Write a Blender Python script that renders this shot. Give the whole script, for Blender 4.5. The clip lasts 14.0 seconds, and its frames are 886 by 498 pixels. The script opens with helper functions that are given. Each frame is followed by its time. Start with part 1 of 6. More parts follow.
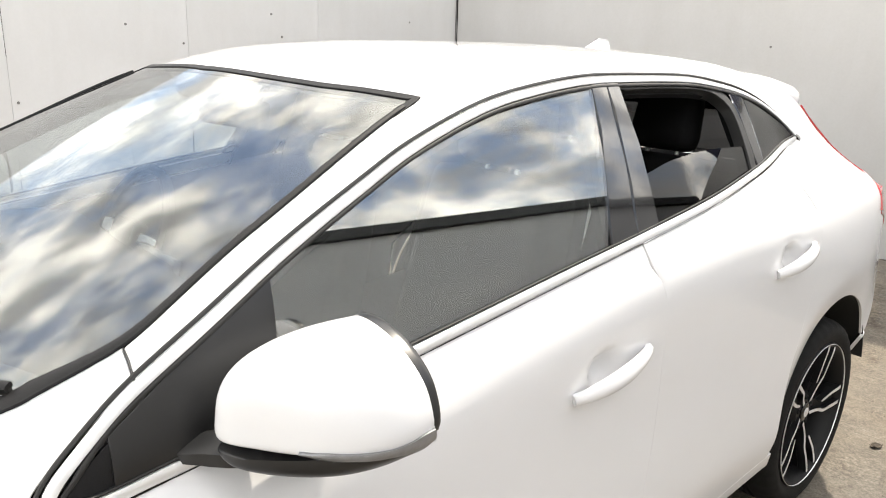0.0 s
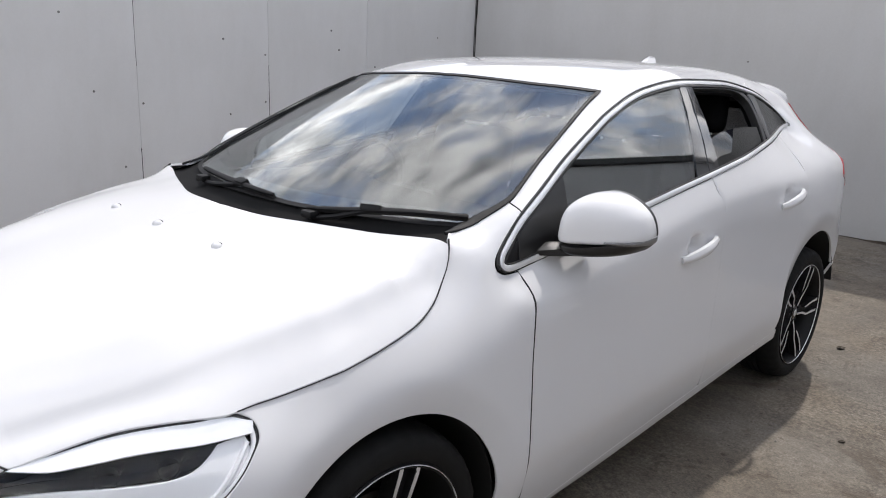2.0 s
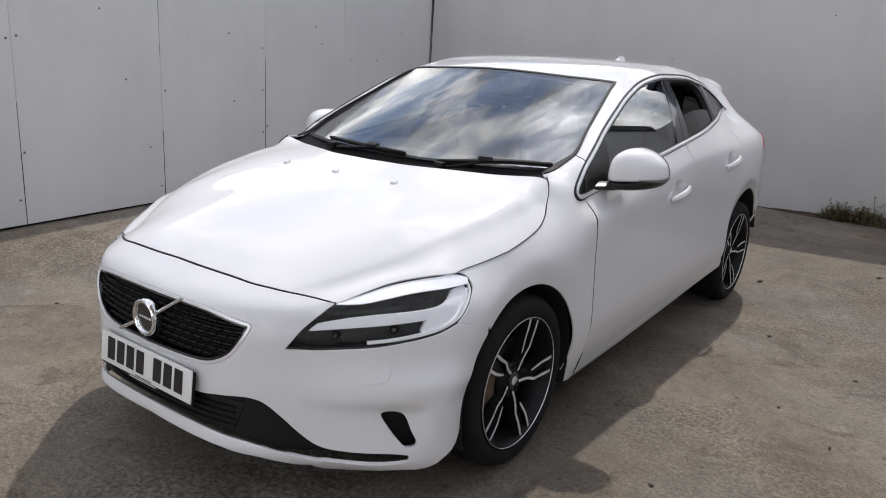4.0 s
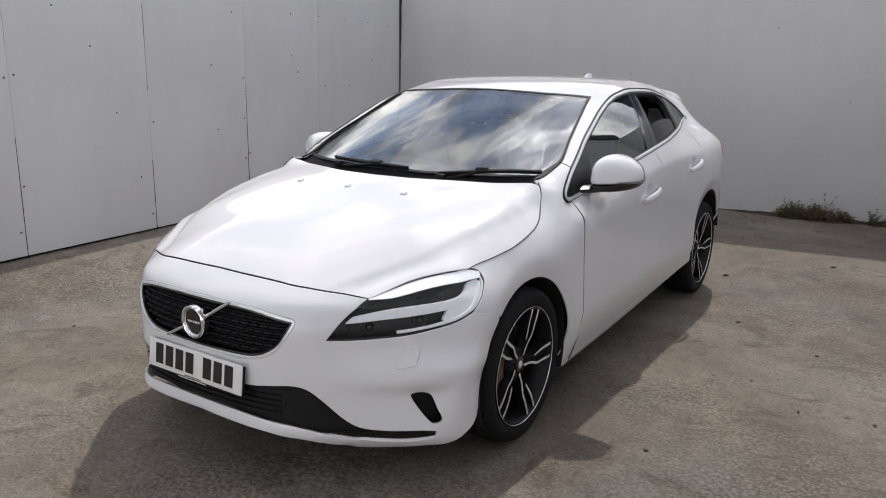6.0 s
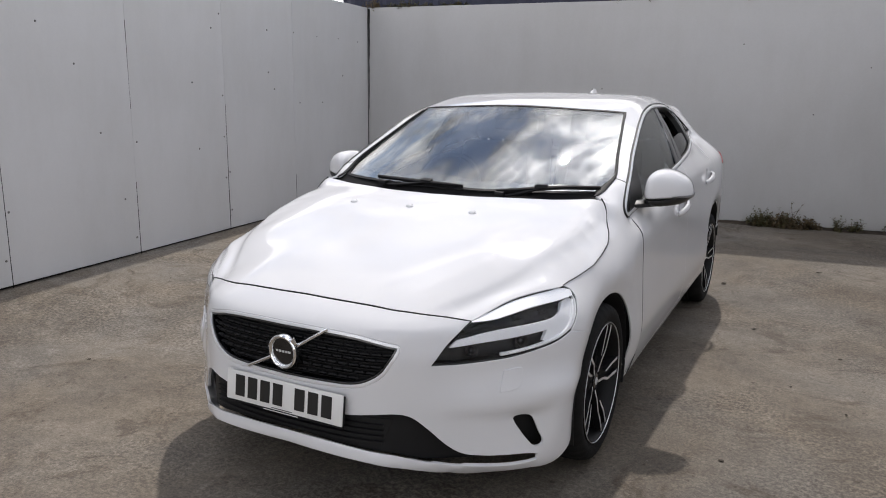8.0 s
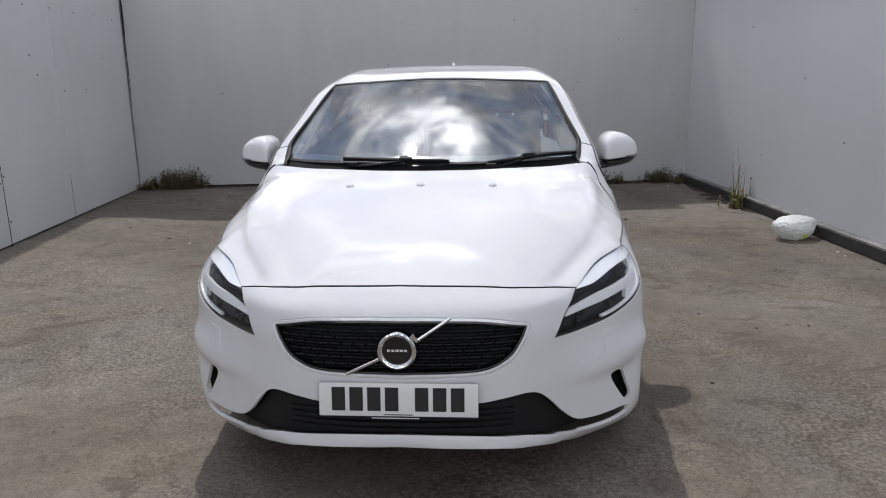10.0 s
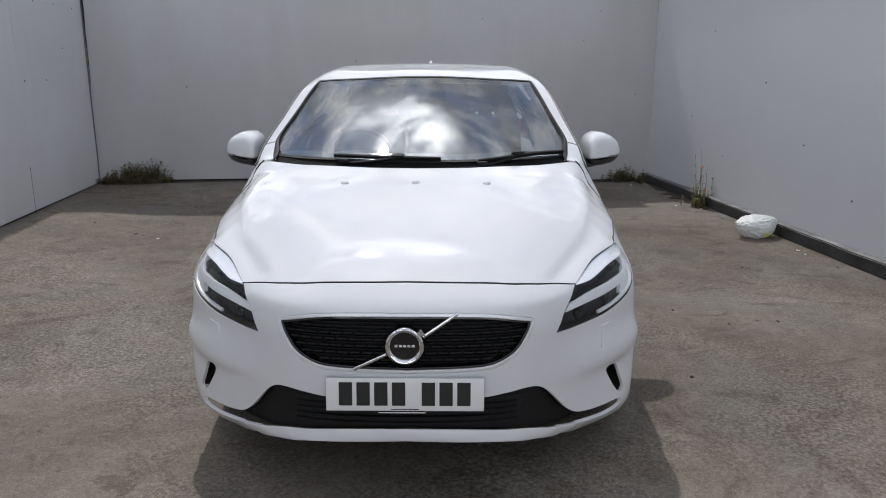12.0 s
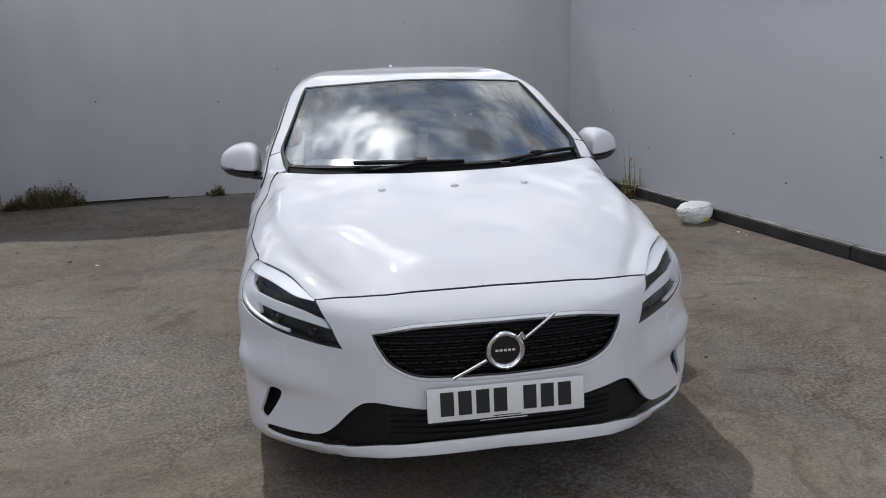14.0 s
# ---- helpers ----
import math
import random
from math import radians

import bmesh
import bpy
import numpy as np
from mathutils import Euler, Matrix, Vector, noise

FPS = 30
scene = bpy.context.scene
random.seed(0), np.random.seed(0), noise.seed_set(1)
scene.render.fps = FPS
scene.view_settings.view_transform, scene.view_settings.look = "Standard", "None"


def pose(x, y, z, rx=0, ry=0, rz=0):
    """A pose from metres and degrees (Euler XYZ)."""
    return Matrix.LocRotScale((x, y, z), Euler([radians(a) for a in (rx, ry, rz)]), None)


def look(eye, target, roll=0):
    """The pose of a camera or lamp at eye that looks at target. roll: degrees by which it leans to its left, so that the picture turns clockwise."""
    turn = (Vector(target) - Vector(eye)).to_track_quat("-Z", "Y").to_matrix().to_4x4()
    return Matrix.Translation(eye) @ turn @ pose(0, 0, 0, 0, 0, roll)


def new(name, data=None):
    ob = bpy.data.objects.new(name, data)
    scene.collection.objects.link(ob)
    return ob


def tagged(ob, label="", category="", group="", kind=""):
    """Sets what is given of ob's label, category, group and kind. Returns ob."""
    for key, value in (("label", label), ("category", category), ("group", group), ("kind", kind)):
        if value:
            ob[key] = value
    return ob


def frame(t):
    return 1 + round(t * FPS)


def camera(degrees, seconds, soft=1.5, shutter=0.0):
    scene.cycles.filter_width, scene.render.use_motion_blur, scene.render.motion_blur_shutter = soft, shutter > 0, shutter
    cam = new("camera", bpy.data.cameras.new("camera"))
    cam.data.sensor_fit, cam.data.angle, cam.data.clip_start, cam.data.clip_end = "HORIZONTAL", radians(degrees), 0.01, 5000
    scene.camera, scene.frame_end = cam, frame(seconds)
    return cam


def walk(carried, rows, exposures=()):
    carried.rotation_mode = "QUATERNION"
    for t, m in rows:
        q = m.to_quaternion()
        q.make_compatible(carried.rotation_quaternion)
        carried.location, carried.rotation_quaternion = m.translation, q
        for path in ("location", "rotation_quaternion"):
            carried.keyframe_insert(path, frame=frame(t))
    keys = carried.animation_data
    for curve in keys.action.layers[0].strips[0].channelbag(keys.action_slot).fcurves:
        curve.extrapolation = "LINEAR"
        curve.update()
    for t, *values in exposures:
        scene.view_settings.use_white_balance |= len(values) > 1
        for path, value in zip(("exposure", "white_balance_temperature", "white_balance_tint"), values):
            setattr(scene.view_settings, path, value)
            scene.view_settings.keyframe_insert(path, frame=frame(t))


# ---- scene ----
from mathutils.geometry import delaunay_2d_cdt

# ---------------------------------------------------------------- camera
# World: x to the car's left, y towards its tail, z up; the front axle stands over y = 0.
cam = camera(61.64, 14.0, soft=1.0)
ROWS = [
    (0, 1.5882, 0.2346, 1.4582, 74.383, -1.893, 46.795),
    (0.5, 1.745, -0.0633, 1.4563, 74.688, -2.023, 46.413),
    (1, 1.7972, -0.3491, 1.4585, 75.461, -3.087, 45.303),
    (1.5, 1.8073, -0.7132, 1.4518, 74.006, -2.571, 43.017),
    (2, 1.9135, -0.9849, 1.4556, 75.27, -2.343, 44.012),
    (2.5, 1.9605, -1.2526, 1.4561, 74.989, -2.483, 41.544),
    (3, 1.9224, -1.616, 1.4433, 74.141, -1.729, 39.505),
    (3.2, 1.9425, -1.735, 1.4474, 73.99, -2.842, 39.434),
    (5.3, 2.1137, -2.5347, 1.4614, 76.651, -1.376, 33.126),
    (5.5, 2.1048, -2.5357, 1.4575, 76.641, -1.37, 33.126),
    (6, 2.0959, -2.5342, 1.4605, 76.731, -1.092, 33.472),
    (6.5, 2.1009, -2.5286, 1.4613, 76.974, -1.147, 33.52),
    (7, 2.0853, -2.5254, 1.4612, 76.738, -1.653, 34.089),
    (7.5, 1.8848, -2.6736, 1.45, 76.974, -0.692, 30.965),
    (8, 1.5849, -2.7876, 1.4635, 77.908, -0.735, 27.971),
    (8.2, 1.4529, -2.8066, 1.4557, 77.583, 0.948, 25.508),
    (10.3, 0.2312, -3.0951, 1.431, 76.475, 0.203, 2.835),
    (10.5, 0.2129, -3.1041, 1.4419, 76.478, -0.129, 2.595),
    (11, 0.1719, -3.1047, 1.4408, 75.693, -0.576, 1.212),
    (11.5, 0.1442, -3.1054, 1.4461, 75.933, -0.388, 0.749),
    (12, 0.1378, -3.1088, 1.4411, 76.169, -0.085, 0.508),
    (12.5, 0.1577, -3.0921, 1.4433, 76.225, -0.478, 1.161),
    (13, 0.0995, -3.0702, 1.4364, 76.429, -1.027, 0.929),
    (13.5, -0.1986, -3.1053, 1.4432, 76.238, -0.049, -3.692),
    (14, -0.5067, -3.0213, 1.4359, 76.391, 1.729, -9.198),
]
EXPOSURES = [(0.0, 1.19, 7320, 9), (0.3, 1.04, 7150, 10), (0.6, 0.74, 7040, 11), (1.0, 0.51, 6650, 12), (1.5, 0.3, 6540, 12), (3.0, -0.05, 6540, 13), (6.5, -0.1, 6640, 13), (8.2, -0.14, 6590, 13), (10.3, -0.27, 6340, 12), (11.5, -0.32, 6300, 12), (13.0, -0.42, 6260, 12), (14.0, -0.45, 6240, 12)]
walk(cam, [(t, pose(*p)) for t, *p in ROWS], EXPOSURES)

# ---------------------------------------------------------------- world and sun
SUN_EL, SUN_AZ = 57.0, -14.5          # azimuth from +y towards +x
world = bpy.data.worlds.new("sky")
scene.world = world
world.use_nodes = True
wn, wl = world.node_tree.nodes, world.node_tree.links
wn.clear()
sky = wn.new("ShaderNodeTexSky")
sky.sky_type, sky.sun_disc = "NISHITA", False
sky.sun_elevation, sky.sun_rotation = radians(SUN_EL), radians(SUN_AZ)
sky.dust_density, sky.ozone_density = 0.15, 1.6
coord = wn.new("ShaderNodeTexCoord")
flat = wn.new("ShaderNodeMapping")
flat.inputs["Scale"].default_value = (1.0, 1.0, 1.5)
flat.inputs["Location"].default_value = (0.35, 0.1, 0.0)
billow = wn.new("ShaderNodeTexNoise")
billow.inputs["Scale"].default_value, billow.inputs["Detail"].default_value = 4.2, 11.0
billow.inputs["Roughness"].default_value, billow.inputs["Distortion"].default_value = 0.67, 0.35
cover = wn.new("ShaderNodeValToRGB")
cover.color_ramp.elements[0].color = (0.22, 0.22, 0.22, 1)      # a thin veil in the gaps
cover.color_ramp.elements[0].position, cover.color_ramp.elements[1].position = 0.415, 0.57
depth = wn.new("ShaderNodeTexNoise")
depth.inputs["Scale"].default_value, depth.inputs["Detail"].default_value = 7.0, 8.0
tone = wn.new("ShaderNodeValToRGB")
tone.color_ramp.elements[0].position, tone.color_ramp.elements[0].color = 0.40, (3.2, 3.3, 3.5, 1)
tone.color_ramp.elements[1].position, tone.color_ramp.elements[1].color = 0.62, (11.0, 10.95, 10.9, 1)
mix = wn.new("ShaderNodeMix")
mix.data_type = "RGBA"
back = wn.new("ShaderNodeBackground")
back.inputs["Strength"].default_value = 0.172
out = wn.new("ShaderNodeOutputWorld")
wl.new(coord.outputs["Generated"], flat.inputs["Vector"])
wl.new(flat.outputs["Vector"], billow.inputs["Vector"])
wl.new(flat.outputs["Vector"], depth.inputs["Vector"])
wl.new(depth.outputs["Fac"], tone.inputs["Fac"])
wl.new(cover.outputs["Color"], mix.inputs["Factor"])
wl.new(sky.outputs["Color"], mix.inputs["A"])
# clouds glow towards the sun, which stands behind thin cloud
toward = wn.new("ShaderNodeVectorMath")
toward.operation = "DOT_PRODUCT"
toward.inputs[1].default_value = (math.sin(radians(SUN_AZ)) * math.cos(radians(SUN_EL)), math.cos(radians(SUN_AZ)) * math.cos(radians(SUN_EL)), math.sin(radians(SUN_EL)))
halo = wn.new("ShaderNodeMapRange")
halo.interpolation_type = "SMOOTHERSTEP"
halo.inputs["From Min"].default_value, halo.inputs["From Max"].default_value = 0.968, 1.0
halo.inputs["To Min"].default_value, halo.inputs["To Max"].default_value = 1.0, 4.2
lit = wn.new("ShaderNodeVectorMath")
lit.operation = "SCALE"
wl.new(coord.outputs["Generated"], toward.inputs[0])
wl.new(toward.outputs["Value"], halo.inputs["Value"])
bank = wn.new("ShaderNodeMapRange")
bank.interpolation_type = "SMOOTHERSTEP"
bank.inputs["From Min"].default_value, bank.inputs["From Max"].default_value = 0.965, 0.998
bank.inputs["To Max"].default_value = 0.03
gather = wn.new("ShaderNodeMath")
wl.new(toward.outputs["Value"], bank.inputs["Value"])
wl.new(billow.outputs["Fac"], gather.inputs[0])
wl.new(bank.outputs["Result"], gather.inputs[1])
split = wn.new("ShaderNodeSeparateXYZ")
crowd, haze = wn.new("ShaderNodeMapRange"), wn.new("ShaderNodeMapRange")
crowd.inputs["From Min"].default_value, crowd.inputs["From Max"].default_value = 0.0, 0.55
crowd.inputs["To Min"].default_value, crowd.inputs["To Max"].default_value = 0.07, 0.0
haze.inputs["From Min"].default_value, haze.inputs["From Max"].default_value = 0.05, 0.6
haze.inputs["To Min"].default_value, haze.inputs["To Max"].default_value = 1.7, 1.0
thicken, whiten = wn.new("ShaderNodeMath"), wn.new("ShaderNodeMath")
whiten.operation = "MULTIPLY"
wl.new(coord.outputs["Generated"], split.inputs["Vector"])
wl.new(split.outputs["Z"], crowd.inputs["Value"])
wl.new(split.outputs["Z"], haze.inputs["Value"])
wl.new(gather.outputs["Value"], thicken.inputs[0])
wl.new(crowd.outputs["Result"], thicken.inputs[1])
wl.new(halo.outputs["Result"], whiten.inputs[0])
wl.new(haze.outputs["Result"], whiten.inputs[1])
wl.new(thicken.outputs["Value"], cover.inputs["Fac"])
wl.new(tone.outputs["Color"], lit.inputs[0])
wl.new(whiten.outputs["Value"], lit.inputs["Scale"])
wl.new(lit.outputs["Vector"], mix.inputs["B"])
wl.new(mix.outputs["Result"], back.inputs["Color"])
wl.new(back.outputs["Background"], out.inputs["Surface"])

sun_data = bpy.data.lights.new("sun", "SUN")
sun_data.energy, sun_data.angle, sun_data.color = 2.5, radians(1.2), (1.0, 0.955, 0.89)
sun = new("sun", sun_data)
el, az = radians(SUN_EL), radians(SUN_AZ)
sun.matrix_world = look((math.sin(az) * math.cos(el) * 30, math.cos(az) * math.cos(el) * 30, math.sin(el) * 30), (0, 0, 0))

# ---------------------------------------------------------------- materials


def material(name, color, rough=0.5, metal=0.0, coat=0.0, spread=0.0, scale=8.0, fine=0.0, fine_scale=200.0, bump=0.0, rough_spread=0.0, second=None, **extra):
    """A principled material: base colour with large and fine variation, relief and gloss variation."""
    m = bpy.data.materials.new(name)
    m.use_nodes = True
    n, l = m.node_tree.nodes, m.node_tree.links
    p = n["Principled BSDF"]
    p.inputs["Base Color"].default_value = (*color, 1)
    p.inputs["Roughness"].default_value, p.inputs["Metallic"].default_value = rough, metal
    p.inputs["Coat Weight"].default_value, p.inputs["Coat Roughness"].default_value = coat, 0.03
    for key, value in extra.items():
        p.inputs[key.replace("_", " ")].default_value = value
    if spread or fine or bump or rough_spread:
        tc = n.new("ShaderNodeTexCoord")
        big, small = n.new("ShaderNodeTexNoise"), n.new("ShaderNodeTexNoise")
        big.inputs["Scale"].default_value, big.inputs["Detail"].default_value = scale, 6
        small.inputs["Scale"].default_value, small.inputs["Detail"].default_value = fine_scale, 3
        l.new(tc.outputs["Object"], big.inputs["Vector"])
        l.new(tc.outputs["Object"], small.inputs["Vector"])
        ramp = n.new("ShaderNodeMix")
        ramp.data_type = "RGBA"
        dark = second or tuple(c * (1 - spread) for c in color)
        ramp.inputs["A"].default_value, ramp.inputs["B"].default_value = (*dark, 1), (*color, 1)
        stretch = n.new("ShaderNodeMapRange")
        stretch.inputs["From Min"].default_value, stretch.inputs["From Max"].default_value = 0.33, 0.67
        l.new(big.outputs["Fac"], stretch.inputs["Value"])
        l.new(stretch.outputs["Result"], ramp.inputs["Factor"])
        grain = n.new("ShaderNodeMix")
        grain.data_type, grain.blend_type = "RGBA", "OVERLAY"
        grain.inputs["Factor"].default_value = fine
        l.new(ramp.outputs["Result"], grain.inputs["A"])
        l.new(small.outputs["Fac"], grain.inputs["B"])
        l.new(grain.outputs["Result"], p.inputs["Base Color"])
        if bump:
            b = n.new("ShaderNodeBump")
            b.inputs["Strength"].default_value, b.inputs["Distance"].default_value = bump, 0.004
            l.new(small.outputs["Fac"], b.inputs["Height"])
            l.new(b.outputs["Normal"], p.inputs["Normal"])
        if rough_spread:
            rr = n.new("ShaderNodeMapRange")
            rr.inputs["To Min"].default_value, rr.inputs["To Max"].default_value = rough - rough_spread, rough + rough_spread
            l.new(big.outputs["Fac"], rr.inputs["Value"])
            l.new(rr.outputs["Result"], p.inputs["Roughness"])
    return m



def pane(name, color, base=0.045):
    """Clear sheet glass: it lets light straight through, tinted, and mirrors more the flatter one looks along it."""
    m = bpy.data.materials.new(name)
    m.use_nodes = True
    n, l = m.node_tree.nodes, m.node_tree.links
    n.remove(n["Principled BSDF"])
    clear, gloss, both = n.new("ShaderNodeBsdfTransparent"), n.new("ShaderNodeBsdfGlossy"), n.new("ShaderNodeMixShader")
    clear.inputs["Color"].default_value = (*color, 1)
    gloss.inputs["Roughness"].default_value = 0.008
    weight, steep, share = n.new("ShaderNodeLayerWeight"), n.new("ShaderNodeMath"), n.new("ShaderNodeMapRange")
    weight.inputs["Blend"].default_value = 0.5
    steep.operation = "POWER"
    steep.inputs[1].default_value = 5.0
    share.inputs["To Min"].default_value = base
    l.new(weight.outputs["Facing"], steep.inputs[0])
    l.new(steep.outputs["Value"], share.inputs["Value"])
    l.new(share.outputs["Result"], both.inputs["Fac"])
    l.new(clear.outputs["BSDF"], both.inputs[1])
    l.new(gloss.outputs["BSDF"], both.inputs[2])
    l.new(both.outputs["Shader"], n["Material Output"].inputs["Surface"])
    return m


PAINT = material("white_car_paint", (0.725, 0.728, 0.74), 0.6, coat=1.0, spread=0.02, scale=3.0, fine=0.03, fine_scale=900, Specular_IOR_Level=0.05)
BLACK = material("black_textured_plastic", (0.008, 0.008, 0.009), 0.6, spread=0.2, fine=0.15, fine_scale=500, bump=0.15, Specular_IOR_Level=0.3)
TRIM = material("satin_black_trim", (0.014, 0.014, 0.0145), 0.32, spread=0.15, scale=20, rough_spread=0.05)
COWL = material("matt_black_cowl", (0.007, 0.007, 0.0075), 0.75, spread=0.2, Specular_IOR_Level=0.15)
GLOSS = material("gloss_black_trim", (0.006, 0.006, 0.007), 0.12, coat=0.6)
RUBBER = material("tyre_rubber", (0.009, 0.009, 0.009), 0.8, spread=0.3, scale=14, fine=0.2, fine_scale=300, bump=0.2, Specular_IOR_Level=0.25)
SEAL_GAP = material("black_rubber_and_gap_shade", (0.012, 0.012, 0.012), 0.5, spread=0.2)
DARK = material("dark_underbody", (0.006, 0.006, 0.006), 0.8, spread=0.3)
CHROME = material("chrome", (0.82, 0.83, 0.84), 0.08, metal=1.0, rough_spread=0.03)
SATIN = material("satin_silver_trim", (0.82, 0.83, 0.84), 0.3, metal=0.45, rough_spread=0.05)
ALLOY = material("machined_alloy", (0.78, 0.78, 0.79), 0.42, metal=0.6, rough_spread=0.05, scale=30)
RIMBLACK = material("black_painted_rim", (0.008, 0.008, 0.0085), 0.5, Specular_IOR_Level=0.25)
STEEL = material("brake_disc_steel", (0.12, 0.11, 0.105), 0.55, metal=1.0, spread=0.3, scale=20)
GLASS = pane("window_glass", (0.92, 0.95, 0.945), 0.16)
TINT = pane("dark_privacy_glass", (0.26, 0.26, 0.26))
LENS = pane("clear_lamp_lens", (0.98, 0.985, 0.99), 0.015)
LAMPBLACK = material("lamp_housing_black", (0.007, 0.007, 0.008), 0.5, spread=0.2)
LAMPWHITE = material("lamp_light_guide", (0.90, 0.905, 0.92), 0.25, spread=0.03)
REFLECTOR = material("lamp_reflector", (0.95, 0.955, 0.965), 0.3, metal=0.25, rough_spread=0.05)
INSERT = material("grey_indicator_insert", (0.30, 0.30, 0.31), 0.3, metal=0.5, spread=0.2, scale=60)
REDLENS = material("red_lamp_lens", (0.38, 0.018, 0.02), 0.2, coat=1.0)
PLATE = material("white_plate_plastic", (0.78, 0.78, 0.76), 0.3, spread=0.04, scale=10)
PLATEBLACK = material("plate_black", (0.012, 0.012, 0.012), 0.4)
FABRIC = material("dark_seat_fabric", (0.012, 0.012, 0.013), 0.9, spread=0.25, Specular_IOR_Level=0.08)
DASH = material("charcoal_dashboard", (0.016, 0.016, 0.017), 0.75, spread=0.15, Specular_IOR_Level=0.15)
HEADLINER = material("pale_headliner", (0.22, 0.22, 0.225), 0.9, spread=0.1)
WALL = material("white_painted_cladding", (0.65, 0.647, 0.645), 0.42, spread=0.07, scale=0.9, fine=0.04, fine_scale=60, rough_spread=0.08)
# faint drip marks down the sheets
_n, _l = WALL.node_tree.nodes, WALL.node_tree.links
_p, _tc, _map, _drip, _fade, _mul = _n["Principled BSDF"], _n.new("ShaderNodeTexCoord"), _n.new("ShaderNodeMapping"), _n.new("ShaderNodeTexNoise"), _n.new("ShaderNodeValToRGB"), _n.new("ShaderNodeMix")
_map.inputs["Scale"].default_value = (1.3, 1.3, 0.45)
_drip.inputs["Scale"].default_value, _drip.inputs["Detail"].default_value, _drip.inputs["Roughness"].default_value = 1.0, 8, 0.65
_fade.color_ramp.elements[0].position, _fade.color_ramp.elements[0].color = 0.33, (0.83, 0.82, 0.79, 1)
_fade.color_ramp.elements[1].position, _fade.color_ramp.elements[1].color = 0.58, (1, 1, 1, 1)
_mul.data_type, _mul.blend_type = "RGBA", "MULTIPLY"
_mul.inputs["Factor"].default_value = 0.45
_was = _p.inputs["Base Color"].links[0].from_socket
_l.new(_tc.outputs["Object"], _map.inputs["Vector"])
_l.new(_map.outputs["Vector"], _drip.inputs["Vector"])
_l.new(_drip.outputs["Fac"], _fade.inputs["Fac"])
_l.new(_was, _mul.inputs["A"])
_l.new(_fade.outputs["Color"], _mul.inputs["B"])
_l.new(_mul.outputs["Result"], _p.inputs["Base Color"])
# WALL again in darker tones: the back wall's shade is put into its colour
WALL_DIMMED = WALL.copy()
WALL_DIMMED.name = "white_wall_paint_dimmed"
for _node in WALL_DIMMED.node_tree.nodes:
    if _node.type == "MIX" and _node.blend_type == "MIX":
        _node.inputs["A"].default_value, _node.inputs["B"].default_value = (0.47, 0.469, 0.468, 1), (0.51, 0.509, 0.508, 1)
WALL_PALE = material("pale_grey_wall_paint", (0.57, 0.575, 0.585), 0.5, spread=0.05, scale=0.9, fine=0.03, fine_scale=60, rough_spread=0.08)
SCREW = material("dull_screw_head", (0.22, 0.21, 0.205), 0.45, metal=0.5, spread=0.3, scale=50)
COPING = material("dark_wall_coping", (0.03, 0.032, 0.035), 0.6, spread=0.3)
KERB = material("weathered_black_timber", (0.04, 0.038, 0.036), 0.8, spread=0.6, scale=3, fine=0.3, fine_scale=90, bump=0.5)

KERBTOP = material("paler_grey_kerb_top", (0.30, 0.295, 0.285), 0.85, scale=4, fine=0.35, fine_scale=70, bump=0.4, second=(0.11, 0.105, 0.10))


